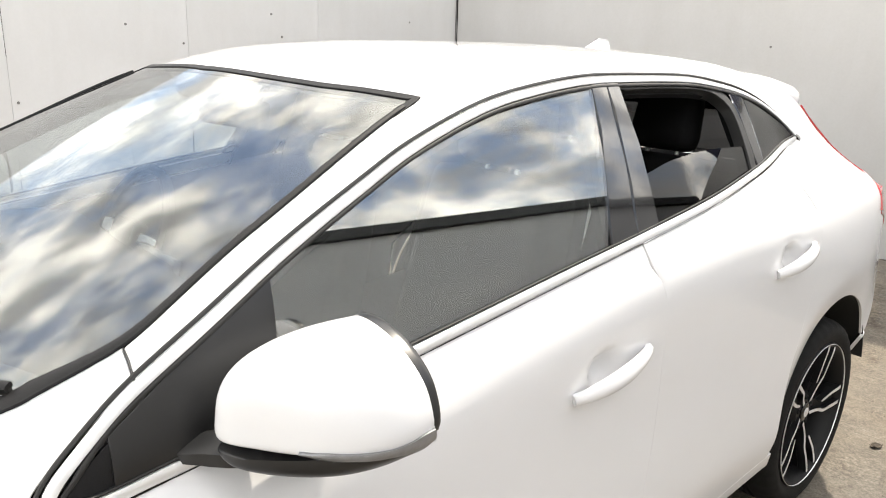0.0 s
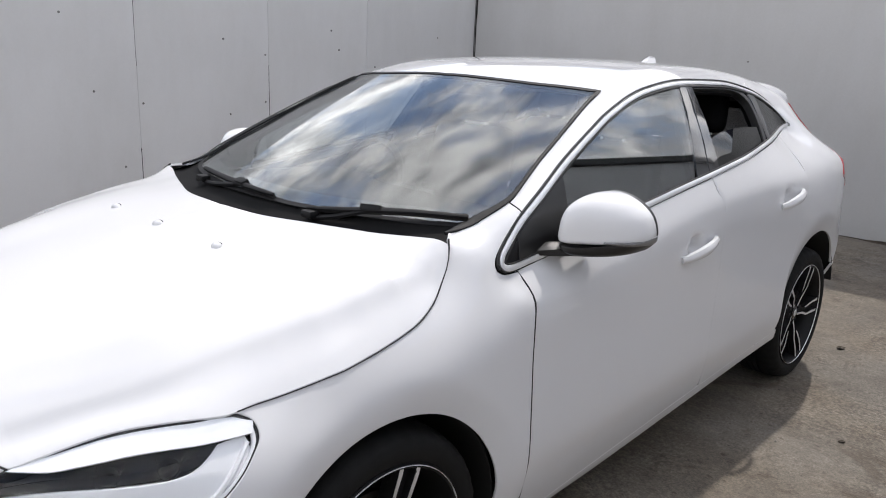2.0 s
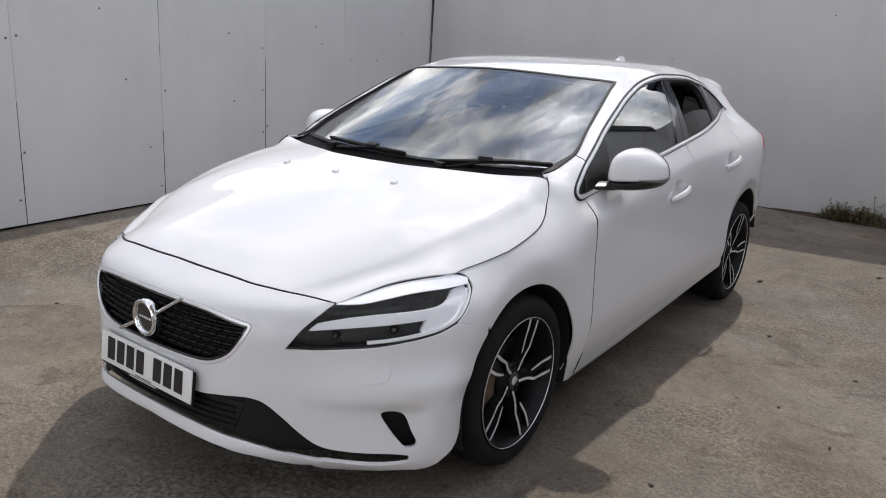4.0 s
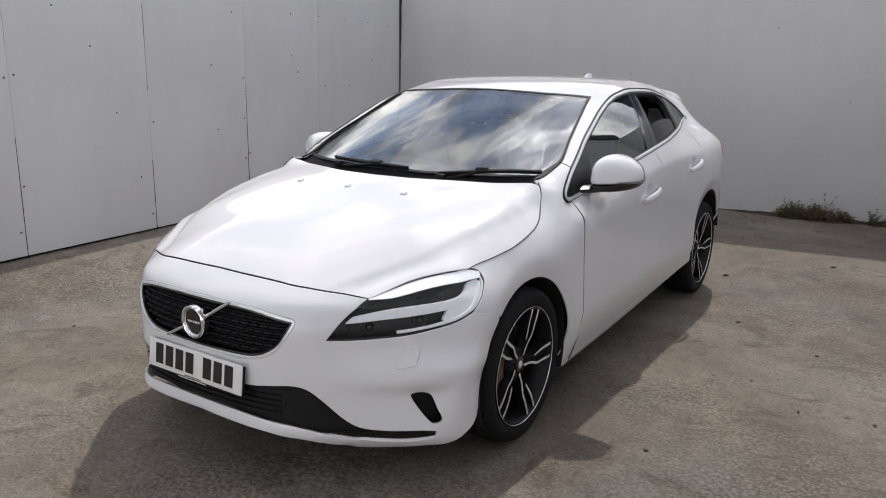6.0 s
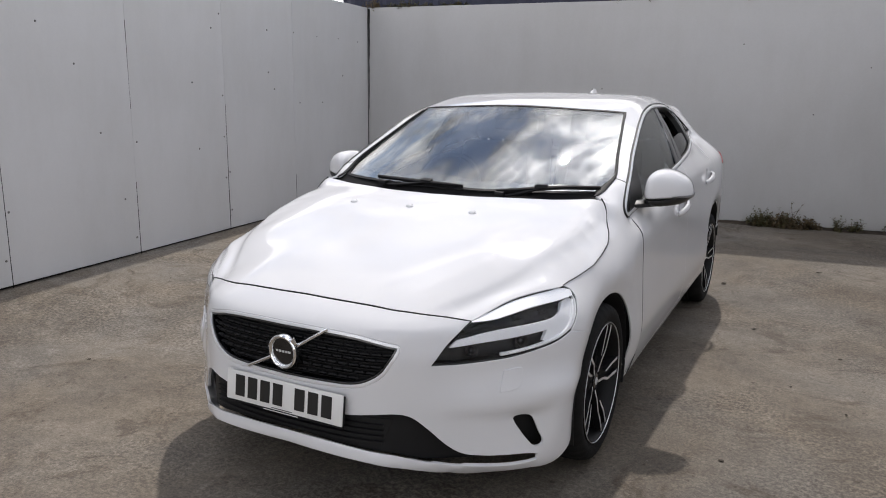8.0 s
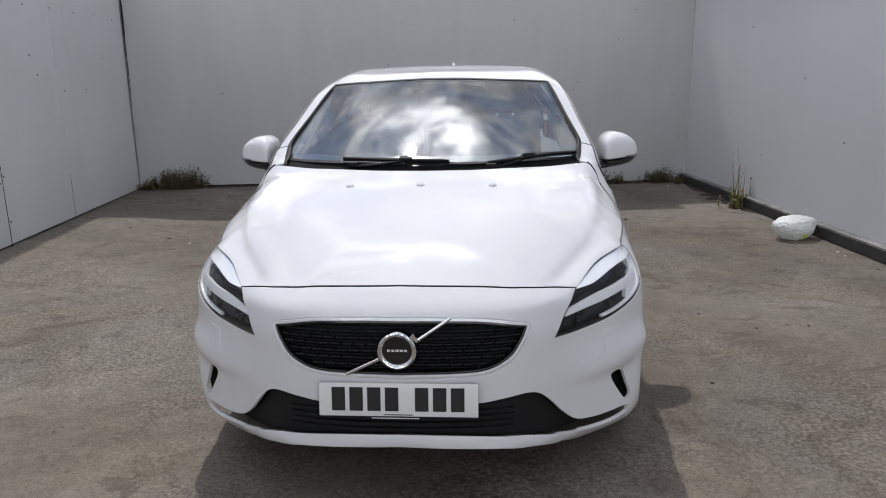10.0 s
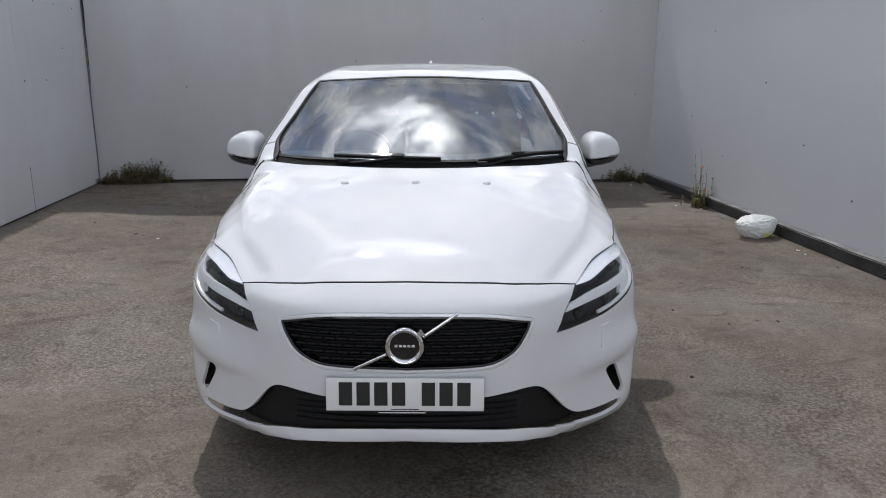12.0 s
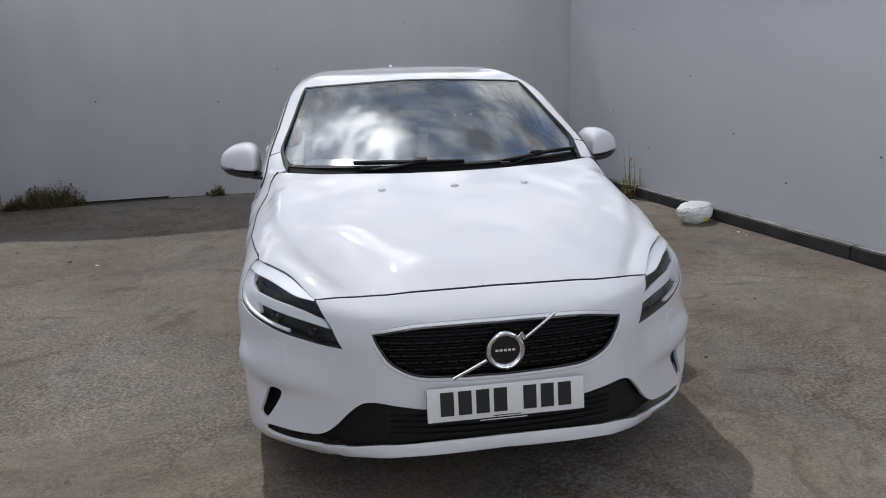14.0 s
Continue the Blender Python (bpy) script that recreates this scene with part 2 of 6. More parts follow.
def concrete():
    """Worn yard concrete: pale grey-brown, with darker damp patches, fine grit and hairline marks."""
    m = bpy.data.materials.new("worn_yard_concrete")
    m.use_nodes = True
    n, l = m.node_tree.nodes, m.node_tree.links
    p = n["Principled BSDF"]
    tc = n.new("ShaderNodeTexCoord")

    def noise_tex(scale, detail, rough=0.6, distort=0.0):
        t = n.new("ShaderNodeTexNoise")
        t.inputs["Scale"].default_value, t.inputs["Detail"].default_value = scale, detail
        t.inputs["Roughness"].default_value, t.inputs["Distortion"].default_value = rough, distort
        l.new(tc.outputs["Object"], t.inputs["Vector"])
        return t

    def ramp(source, a, b, ca, cb):
        r = n.new("ShaderNodeValToRGB")
        r.color_ramp.elements[0].position, r.color_ramp.elements[0].color = a, ca
        r.color_ramp.elements[1].position, r.color_ramp.elements[1].color = b, cb
        l.new(source, r.inputs["Fac"])
        return r

    def blend(kind, fac, a, b):
        x = n.new("ShaderNodeMix")
        x.data_type, x.blend_type = "RGBA", kind
        if isinstance(fac, float):
            x.inputs["Factor"].default_value = fac
        else:
            l.new(fac, x.inputs["Factor"])
        l.new(a, x.inputs["A"])
        l.new(b, x.inputs["B"])
        return x

    broad = noise_tex(0.5, 9, 0.66, 0.5)
    base = ramp(broad.outputs["Fac"], 0.34, 0.66, (0.112, 0.096, 0.079, 1), (0.240, 0.218, 0.190, 1))
    hue = noise_tex(1.1, 6, 0.6, 0.8)
    warm = ramp(hue.outputs["Fac"], 0.36, 0.64, (1.03, 0.99, 0.92, 1), (0.96, 0.99, 1.02, 1))
    zero = blend("MULTIPLY", 1.0, base.outputs["Color"], warm.outputs["Color"])
    stain = noise_tex(1.4, 12, 0.72, 2.2)
    damp = ramp(stain.outputs["Fac"], 0.535, 0.64, (1, 1, 1, 1), (0.52, 0.46, 0.39, 1))
    one = blend("MULTIPLY", 0.75, zero.outputs["Result"], damp.outputs["Color"])
    grit = noise_tex(120, 5, 0.8)
    speck = ramp(grit.outputs["Fac"], 0.36, 0.66, (0.42, 0.40, 0.38, 1), (1.50, 1.48, 1.44, 1))
    two = blend("MULTIPLY", 0.6, one.outputs["Result"], speck.outputs["Color"])
    blotch = noise_tex(9, 9, 0.78, 0.3)
    mottle = ramp(blotch.outputs["Fac"], 0.36, 0.66, (0.72, 0.70, 0.67, 1), (1.20, 1.20, 1.19, 1))
    three = blend("MULTIPLY", 0.7, two.outputs["Result"], mottle.outputs["Color"])
    pits = noise_tex(26, 2, 0.5)
    pit = ramp(pits.outputs["Fac"], 0.66, 0.72, (1, 1, 1, 1), (0.42, 0.38, 0.34, 1))
    four = blend("MULTIPLY", 0.85, three.outputs["Result"], pit.outputs["Color"])
    dust = noise_tex(2.6, 10, 0.7, 1.2)
    pale = ramp(dust.outputs["Fac"], 0.54, 0.66, (1, 1, 1, 1), (1.22, 1.23, 1.25, 1))
    five = blend("MULTIPLY", 0.8, four.outputs["Result"], pale.outputs["Color"])
    stones = noise_tex(52, 7, 0.7)
    coarse = ramp(stones.outputs["Fac"], 0.42, 0.60, (0.46, 0.44, 0.42, 1), (1.28, 1.27, 1.25, 1))
    worn = noise_tex(0.9, 5, 0.6, 0.6)
    rough_area = ramp(worn.outputs["Fac"], 0.40, 0.62, (0.3, 0.3, 0.3, 1), (0.95, 0.95, 0.95, 1))
    six = blend("MULTIPLY", rough_area.outputs["Color"], five.outputs["Result"], coarse.outputs["Color"])
    cells = n.new("ShaderNodeTexVoronoi")
    cells.inputs["Scale"].default_value = 21.0
    l.new(tc.outputs["Object"], cells.inputs["Vector"])
    chips = ramp(cells.outputs["Distance"], 0.05, 0.085, (1.75, 1.75, 1.72, 1), (1, 1, 1, 1))
    seven = blend("MULTIPLY", rough_area.outputs["Color"], six.outputs["Result"], chips.outputs["Color"])
    last = seven
    for cx, cy, size, flat_k, shade in ((1.50, 2.10, .42, 1.6, .45), (-1.95, 3.30, .40, 2.6, .42), (-1.35, 1.75, .14, 2.0, .5), (-1.0, -.95, 1.7, 1.0, .60)):      # oil and damp marks; the last is a broad darker patch ahead of the car
        shift = n.new("ShaderNodeMapping")
        shift.inputs["Location"].default_value, shift.inputs["Scale"].default_value = (-cx / size, -cy * flat_k / size, 0), (1 / size, flat_k / size, 0)
        reach = n.new("ShaderNodeVectorMath")
        reach.operation = "LENGTH"
        ragged = n.new("ShaderNodeMath")
        ragged.operation = "MULTIPLY_ADD"
        ragged.inputs[1].default_value = 1.9
        l.new(tc.outputs["Object"], shift.inputs["Vector"])
        l.new(shift.outputs["Vector"], reach.inputs[0])
        l.new(dust.outputs["Fac"], ragged.inputs[0])
        l.new(reach.outputs["Value"], ragged.inputs[2])
        mark = ramp(ragged.outputs["Value"], 0.95, 1.5, (shade, shade * .93, shade * .86, 1), (1, 1, 1, 1))
        last = blend("MULTIPLY", 0.8, last.outputs["Result"], mark.outputs["Color"])
    l.new(last.outputs["Result"], p.inputs["Base Color"])
    p.inputs["Roughness"].default_value = 0.85
    b = n.new("ShaderNodeBump")
    b.inputs["Strength"].default_value, b.inputs["Distance"].default_value = 0.35, 0.006
    l.new(stones.outputs["Fac"], b.inputs["Height"])
    b2 = n.new("ShaderNodeBump")
    b2.inputs["Strength"].default_value, b2.inputs["Distance"].default_value = 0.2, 0.008
    l.new(blotch.outputs["Fac"], b2.inputs["Height"])
    l.new(b.outputs["Normal"], b2.inputs["Normal"])
    l.new(b2.outputs["Normal"], p.inputs["Normal"])
    return m


CONCRETE = concrete()

# ---------------------------------------------------------------- builders


def mesh_of(name, verts, faces, mat, normals=None, smooth=True):
    me = bpy.data.meshes.new(name)
    me.from_pydata([tuple(map(float, v)) for v in verts], [], [tuple(map(int, f)) for f in faces])
    me.materials.append(mat)
    if smooth:
        me.polygons.foreach_set("use_smooth", [True] * len(me.polygons))
    if normals is not None:
        me.normals_split_custom_set_from_vertices([tuple(map(float, v)) for v in normals])
    me.update()
    return me


def part(name, me, parent=None, label="", at=None):
    """One mesh object, from a mesh or a bmesh with its material, under its thing or part."""
    ob = new(name, me)
    if parent:
        ob.parent = parent
    if at is not None:
        ob.matrix_basis = at
    return tagged(ob, label)


def from_bm(name, bm, mat, smooth=False, angle=35):
    me = bpy.data.meshes.new(name)
    bmesh.ops.recalc_face_normals(bm, faces=bm.faces)
    if smooth:
        for f in bm.faces:
            f.smooth = True
        for e in bm.edges:
            e.smooth = len(e.link_faces) == 2 and e.calc_face_angle(0) < radians(angle)
    bm.to_mesh(me)
    bm.free()
    me.materials.append(mat)
    return me


def block(sx, sy, sz, bevel=0.0, at=(0, 0, 0), seg=2, bm=None):
    bm = bm or bmesh.new()
    got = bmesh.ops.create_cube(bm, size=1.0)["verts"]
    for v in got:
        v.co = Vector((v.co.x * sx + at[0], v.co.y * sy + at[1], v.co.z * sz + at[2]))
    if bevel:
        edges = {e for v in got for e in v.link_edges}
        bmesh.ops.bevel(bm, geom=list(edges), offset=bevel, segments=seg, affect="EDGES", profile=0.6)
    return bm


def thing(name, label, category, group="", at=None):
    ob = new(name)
    ob.empty_display_size = 0.1
    if at is not None:
        ob.matrix_basis = at
    return tagged(ob, label, category, group)


# ---------------------------------------------------------------- ground


def ground_z(x, y):
    """The yard rises a little towards its left and back walls."""
    ease = lambda v: (lambda c: c * c * (3 - 2 * c))(min(1.0, max(0.0, v)))
    return max(.065 * ease((-2.3 - x) / 1.3), .075 * ease((y - 3.8) / 1.9) * ease((1.2 - x) / 3.2))


bm = bmesh.new()
xs = [-400, -60, -12, *[-6 + .4 * k for k in range(31)], 12, 60, 400]
ys = [-400, -60, -12, *[-7 + .4 * k for k in range(36)], 12, 60, 400]
rows = [[bm.verts.new((x, y, ground_z(x, y))) for x in xs] for y in ys]
for a, b in zip(rows, rows[1:]):
    for k in range(len(xs) - 1):
        bm.faces.new((a[k], a[k + 1], b[k + 1], b[k]))
ground = part("ground", from_bm("ground", bm, CONCRETE, True, 80))
tagged(ground, "pale stained concrete yard with grit and damp patches", "ground", kind="structure")

# ---------------------------------------------------------------- walls
WALL_H = 2.5


def wall(name, p0, p1, z0, joints, label, side, gap=0.001, coping=False, sheet_mat=None):
    """A clad wall from p0 to p1: a backing, and upright sheets between the joints (metres along it)."""
    a, b = Vector((*p0, 0)), Vector((*p1, 0))
    along = (b - a).normalized()
    face = Vector((-along.y, along.x, 0)) * side            # towards the yard
    length = (b - a).length
    turn = math.atan2(along.y, along.x)
    root = new(name)
    root.matrix_basis = Matrix.LocRotScale(a, Euler((0, 0, turn)), None)
    bm = block(length + 0.36, 0.16, WALL_H - 0.02, at=(length / 2, -side * 0.11, WALL_H / 2 - 0.01))
    part("backing", from_bm("backing", bm, DARK), root)
    rng = random.Random(len(name))
    cuts = [0.0, *joints, length]
    for s0, s1 in zip(cuts, cuts[1:]):
        w = s1 - s0 - gap
        bm = block(w, 0.022, WALL_H - z0, 0.0025, at=(0, 0, 0), seg=1)
        bmesh.ops.subdivide_edges(bm, edges=[e for e in bm.edges if abs((e.verts[0].co - e.verts[1].co).z) > 1], cuts=12)
        for v in bm.verts:                                     # thin sheets are never quite flat
            v.co.y += 0.003 * noise.noise(Vector((v.co.x * 0.8 + s0, v.co.z * 1.1, s0)))
        sheet = part("panel", from_bm("panel", bm, sheet_mat or WALL), root)
        sheet.matrix_basis = pose((s0 + s1) / 2, -side * 0.011 + rng.uniform(-0.001, 0.001), (WALL_H + z0) / 2, rng.uniform(-0.05, 0.05), 0, rng.uniform(-0.08, 0.08))
    if coping:
        bm = block(length + 0.1, 0.28, 0.13, 0.01, at=(length / 2, -side * 0.08, WALL_H + 0.06))
        part("coping", from_bm("coping", bm, COPING), root, "dark metal coping")
    tagged(root, label, "wall", kind="structure")
    return root, face, side


L0, L1 = (-2.674, -6.4), (-4.063, 5.709)
B0, B1 = L1, (2.715, 6.55)
R0, R1 = B1, (4.233, -6.4)
wall_left, _, _ = wall("wall_left", L0, L1, 0.08, [1.83, 3.05, 4.27, 5.49, 6.71, 7.933, 9.159, 10.38], "white painted sheet cladding wall with open joints and screws", -1)
wall_back, _, _ = wall("wall_back", B0, B1, 0.02, [], "white painted wall in shade, dirty along its foot", -1, sheet_mat=WALL_DIMMED)
wall_right, _, _ = wall("wall_right", R0, R1, 0.03, [6.1], "pale painted wall above a black timber kerb", -1, 0.0006, True, WALL_PALE)

# ---------------------------------------------------------------- the car: curves and surfaces


def spl(*knots):
    """A smooth monotone curve through (t, value) knots, for arrays."""
    t, v = np.array([k[0] for k in knots], float), np.array([k[1] for k in knots], float)
    h, d = np.diff(t), np.diff(v) / np.diff(t)
    m = np.zeros(len(t))
    for i in range(1, len(t) - 1):
        if d[i - 1] * d[i] > 0:
            w1, w2 = 2 * h[i] + h[i - 1], h[i] + 2 * h[i - 1]
            m[i] = (w1 + w2) / (w1 / d[i - 1] + w2 / d[i])
    m[0], m[-1] = d[0], d[-1]

    def f(x):
        x = np.clip(np.asarray(x, float), t[0], t[-1])
        i = np.clip(np.searchsorted(t, x) - 1, 0, len(t) - 2)
        s = (x - t[i]) / h[i]
        return (1 + 2 * s) * (1 - s) ** 2 * v[i] + s * (1 - s) ** 2 * h[i] * m[i] + s * s * (3 - 2 * s) * v[i + 1] + s * s * (s - 1) * h[i] * m[i + 1]
    return f


def curve_through(points, step=0.012, closed=False, corners=()):
    """Points laid evenly along a Catmull-Rom curve; at the corners (indices) it breaks."""
    p = np.array(points, float)
    n = len(p)
    out = []
    for i in range(n if closed else n - 1):
        a, b = p[i], p[(i + 1) % n]
        pre = p[(i - 1) % n] if closed or i else 2 * a - b
        post = p[(i + 2) % n] if closed or i + 2 < n else 2 * b - a
        length = np.linalg.norm(b - a)
        ta = (b - a) if i in corners else (b - pre) * length / (length + np.linalg.norm(a - pre) + 1e-9)
        tb = (b - a) if (i + 1) % n in corners else (post - a) * length / (length + np.linalg.norm(post - b) + 1e-9)
        k = max(1, int(math.ceil(length / step)))
        s = np.arange(k)[:, None] / k
        out.append((1 + 2 * s) * (1 - s) ** 2 * a + s * (1 - s) ** 2 * ta + s * s * (3 - 2 * s) * b + s * s * (s - 1) * tb)
    if not closed:
        out.append(p[-1:])
    return np.concatenate(out)


# the widest outline of the car seen from above, from the nose's middle to the tail's
PLAN = curve_through([(0, -.925), (.12, -.922), (.25, -.91), (.36, -.884), (.45, -.83), (.53, -.755), (.62, -.672), (.70, -.598), (.765, -.525), (.810, -.462), (.840, -.41),
                      (.862, -.345), (.875, -.27), (.881, -.2), (.886, 0), (.889, .25), (.887, .6), (.882, 1.0), (.880, 1.5), (.885, 2.0), (.897, 2.4), (.902, 2.65), (.886, 2.9),
                      (.84, 3.08), (.76, 3.22), (.62, 3.34), (.35, 3.42), (0, 3.44)], 0.01)
_s = np.r_[0, np.cumsum(np.hypot(*np.diff(PLAN, axis=0).T))]
_zero = np.interp(0.0, PLAN[:, 1], _s)
_knee = np.interp(-.672, PLAN[:, 1], _s)
PLAN_A = np.where(_s < _knee, _s - 1.4487, np.interp(_s, [_knee, _zero], [_knee - 1.4487, 0.0]))
PLAN_A = np.where(_s > _zero, _s - _zero, PLAN_A)   # metres along the outline; 0 over the front axle
A_NOSE, A_TAIL = PLAN_A[0], PLAN_A[-1]

BELT = spl((.30, .90), (.48, .926), (1.0, .998), (1.42, 1.054), (2.05, 1.122), (2.68, 1.195), (2.85, 1.222), (3.05, 1.247), (3.5, 1.2))
TOP = spl((-1.4, .77), (-.8, .77), (-.33, .792), (-.1, .822), (.1, .865), (.17, .896), (.24, .946), (.28, 1.002), (.31, 1.030), (.36, 1.024), (.42, .955), (.48, .93), (1.0, .998), (1.42, 1.054), (2.05, 1.122), (2.68, 1.195), (2.85, 1.222), (3.05, 1.247), (3.5, 1.2))
TUCK_TOP = spl((-.6, .03), (-.33, .056), (-.1, .055), (.1, .064), (.17, .081), (.24, .117), (.28, .139), (.31, .167), (.36, .160), (.48, .078), (1.0, .055), (1.42, .05), (1.8, .065), (2.2, .125), (2.68, .245), (2.95, .27), (3.3, .2), (4.4, .1))
TUCK_H = spl((-.6, .26), (-.2, .26), (.1, .2), (.28, .25), (.48, .15), (1.4, .16), (2.0, .22), (2.68, .34), (4.4, .3))
SHOULDER = spl((0, 1), (.22, .60), (.44, .24), (.50, .165), (.58, .115), (1, .012), (1.6, 0))
LOW = spl((.10, .10), (.17, .075), (.20, .055), (.26, .034), (.34, .014), (.44, 0), (.56, .006), (.72, .016), (.9, .02), (1.3, .02))
LOW_NOSE = spl((.10, .12), (.185, .06), (.215, .012), (.25, 0), (.45, 0), (.60, .0), (.66, .012), (.70, .026), (.73, .065), (.762, .125), (.80, .22), (1.0, .5))
LEAN = spl((A_NOSE, .95), (-.85, .95), (-.62, .66), (-.42, .30), (-.3, .18), (-.1, 0.0))


def side(a, z):
    """The flank, nose and tail: a metres round the outline, z metres up. Past the nose's middle it runs on into the other flank."""
    a, z = np.asarray(a, float), np.asarray(z, float)
    flip = np.where(a < A_NOSE, -1.0, 1.0)
    a = np.where(a < A_NOSE, 2 * A_NOSE - a, a)
    x, y = np.interp(a, PLAN_A, PLAN[:, 0]), np.interp(a, PLAN_A, PLAN[:, 1])
    x2, y2 = np.interp(a + .02, PLAN_A, PLAN[:, 0]), np.interp(a + .02, PLAN_A, PLAN[:, 1])
    x1, y1 = np.interp(a - .02, PLAN_A, PLAN[:, 0]), np.interp(a - .02, PLAN_A, PLAN[:, 1])
    tx, ty = x2 - x1, y2 - y1
    n = np.hypot(tx, ty) + 1e-9
    inx, iny = -ty / n, tx / n                    # inwards
    lean = LEAN(a)
    blend = np.clip((a + .40) / .30, 0, 1)
    off = lean * LOW_NOSE(z) + (1 - lean) * LOW(z) * blend
    off = off + TUCK_TOP(a) * SHOULDER(np.clip(TOP(a) - z, 0, 2) / TUCK_H(a)) * np.clip((a + .7) / .4, 0, 1)
    return np.stack([flip * (x + inx * off), y + iny * off, z], -1)


E1X = spl((.05, .77), (.30, .765), (.41, .779), (.51, .768), (.63, .748), (.74, .725), (.90, .700), (1.04, .678), (1.3, .640), (1.64, .609), (2.0, .580), (2.3, .562), (2.5, .570), (2.6, .600), (2.68, .652), (2.85, .648), (3.05, .60))
E1Z = spl((.05, .93), (.30, .975), (.41, .985), (.51, 1.055), (.63, 1.118), (.74, 1.174), (.90, 1.248), (1.04, 1.306), (1.3, 1.370), (1.64, 1.398), (2.0, 1.394), (2.3, 1.368), (2.5, 1.325), (2.6, 1.275), (2.68, 1.20), (2.85, 1.225), (3.05, 1.25))
E2X = spl((.05, .70), (.30, .690), (.40, .690), (.47, .702), (.58, .696), (.72, .668), (.95, .622), (1.12, .588), (1.4, .50), (2.0, .45), (2.6, .43), (3.05, .43))
E2Z = spl((.05, .90), (.30, 1.008), (.405, 1.033), (.75, 1.192), (1.12, 1.357), (1.4, 1.428), (1.7, 1.446), (2.0, 1.445), (2.4, 1.426), (2.7, 1.390), (3.05, 1.335))
CZ = spl((.05, .93), (.10, .965), (.22, 1.035), (.62, 1.218), (.98, 1.375), (1.06, 1.400), (1.3, 1.437), (1.6, 1.457), (1.95, 1.461), (2.4, 1.444), (2.75, 1.408), (3.05, 1.360))


REAR_X, REAR_Z = spl((2.2, .567), (2.4, .560), (2.6, .562), (2.85, .572), (3.05, .56)), spl((2.2, 1.378), (2.4, 1.352), (2.6, 1.327), (2.85, 1.292), (3.05, 1.26))


def upper(x, y):
    """Windscreen, pillars and roof as one sheet: height over x, y."""
    x, y = np.asarray(x, float), np.asarray(y, float)
    ax = np.abs(x)
    x1, z1, x2, z2, c = np.where(y < 2.3, E1X(y), REAR_X(y)), np.where(y < 2.3, E1Z(y), REAR_Z(y)), E2X(y), E2Z(y), CZ(y)
    s = np.clip(ax / x2, 0, 1)
    inner = c + (z2 - c) * s ** 2
    m2 = 2.0 * (z2 - c) / x2                              # slope where the two halves meet
    w = x1 - x2
    t = np.clip((ax - x2) / w, 0, 1.15)
    outer = z2 + m2 * w * t + (z1 - z2 - m2 * w) * t ** 2
    return np.stack([x, y, np.where(ax < x2, inner, outer)], -1)


EDGE_Z = spl((A_NOSE, .764), (-1.2, .760), (-1.0, .748), (-.87, .732), (-.775, .7165))
HOOD_MID = spl((-.84, .735), (-.80, .763), (-.70, .813), (-.55, .864), (-.35, .918), (-.10, .977), (.10, 1.012), (.35, 1.045))
SHUT = spl((-.36, .787), (-.30, .793), (-.1, .820), (.102, .863), (.173, .893), (.245, .943), (.284, .999), (.31, 1.028))
LAMP_TOP = spl((-.768, .717), (-.70, .741), (-.622, .763), (-.53, .778), (-.42, .787), (-.349, .786))


def thin_plate(known, ease):
    """The smoothest sheet z(x, y) through the known points, the same on both sides of the middle."""
    p = np.concatenate([known, known[known[:, 0] > .01] * [-1, 1, 1]])
    ease = np.concatenate([ease, ease[known[:, 0] > .01]])
    kernel = lambda d2: np.where(d2 > 1e-12, d2 * np.log(d2 + 1e-12), 0)
    d2 = ((p[:, None, :2] - p[None, :, :2]) ** 2).sum(-1)
    n = len(p)
    q = np.c_[np.ones(n), p[:, :2]]
    m = np.block([[kernel(d2) + np.diag(ease), q], [q.T, np.zeros((3, 3))]])
    w = np.linalg.solve(m, np.r_[p[:, 2], 0, 0, 0])

    def f(x, y):
        x, y = np.broadcast_arrays(np.asarray(x, float), np.asarray(y, float))
        r2 = (x[..., None] - p[:, 0]) ** 2 + (y[..., None] - p[:, 1]) ** 2
        return kernel(r2) @ w[:n] + w[n] + w[n + 1] * x + w[n + 2] * y
    return f


_a, _b, _c = np.linspace(A_NOSE, -.775, 16), np.linspace(-.75, -.36, 10), np.linspace(-.30, .31, 16)
SEAM = np.concatenate([side(_a, EDGE_Z(_a)) + [0, .003, 0], side(_b, LAMP_TOP(_b)), side(_c, SHUT(_c))])
_y = np.linspace(-.72, .09, 9)
INNER = np.concatenate([np.stack([0 * _y, _y, HOOD_MID(_y)], 1), np.stack([0 * _y + .29, _y + .02, HOOD_MID(_y + .02) - np.interp(_y, [-.72, -.5, .1], [.012, .010, .005])], 1),
                        np.array([(.735, .23, .978), (.735, .12, .956), (.733, .02, .933), (.727, -.09, .910), (.715, -.19, .886), (.695, -.29, .859), (.635, .20, .990), (.64, .10, .971), (.635, 0, .949), (.63, -.11, .927), (.62, -.21, .903), (.60, -.31, .878), *[(.52, v, float(HOOD_MID(v)) - .022) for v in (-.36, -.22, -.08, .05)], (.37, .165, 1.012), (.52, .228, 1.010), (.65, .295, 1.014), (.20, .108, 1.013)])])
hood_z = thin_plate(np.concatenate([SEAM, INNER]), np.r_[np.full(len(SEAM), 2e-4), np.full(18, 1.2e-2), np.full(6, 1e-2), np.full(len(INNER) - 24, 1.2e-2)])


CREST = spl((-.72, .44), (-.62, .50), (-.5, .575), (-.43, .615), (-.3, .66), (-.2, .69), (-.1, .711), (0, .722), (.1, .729), (.25, .736))


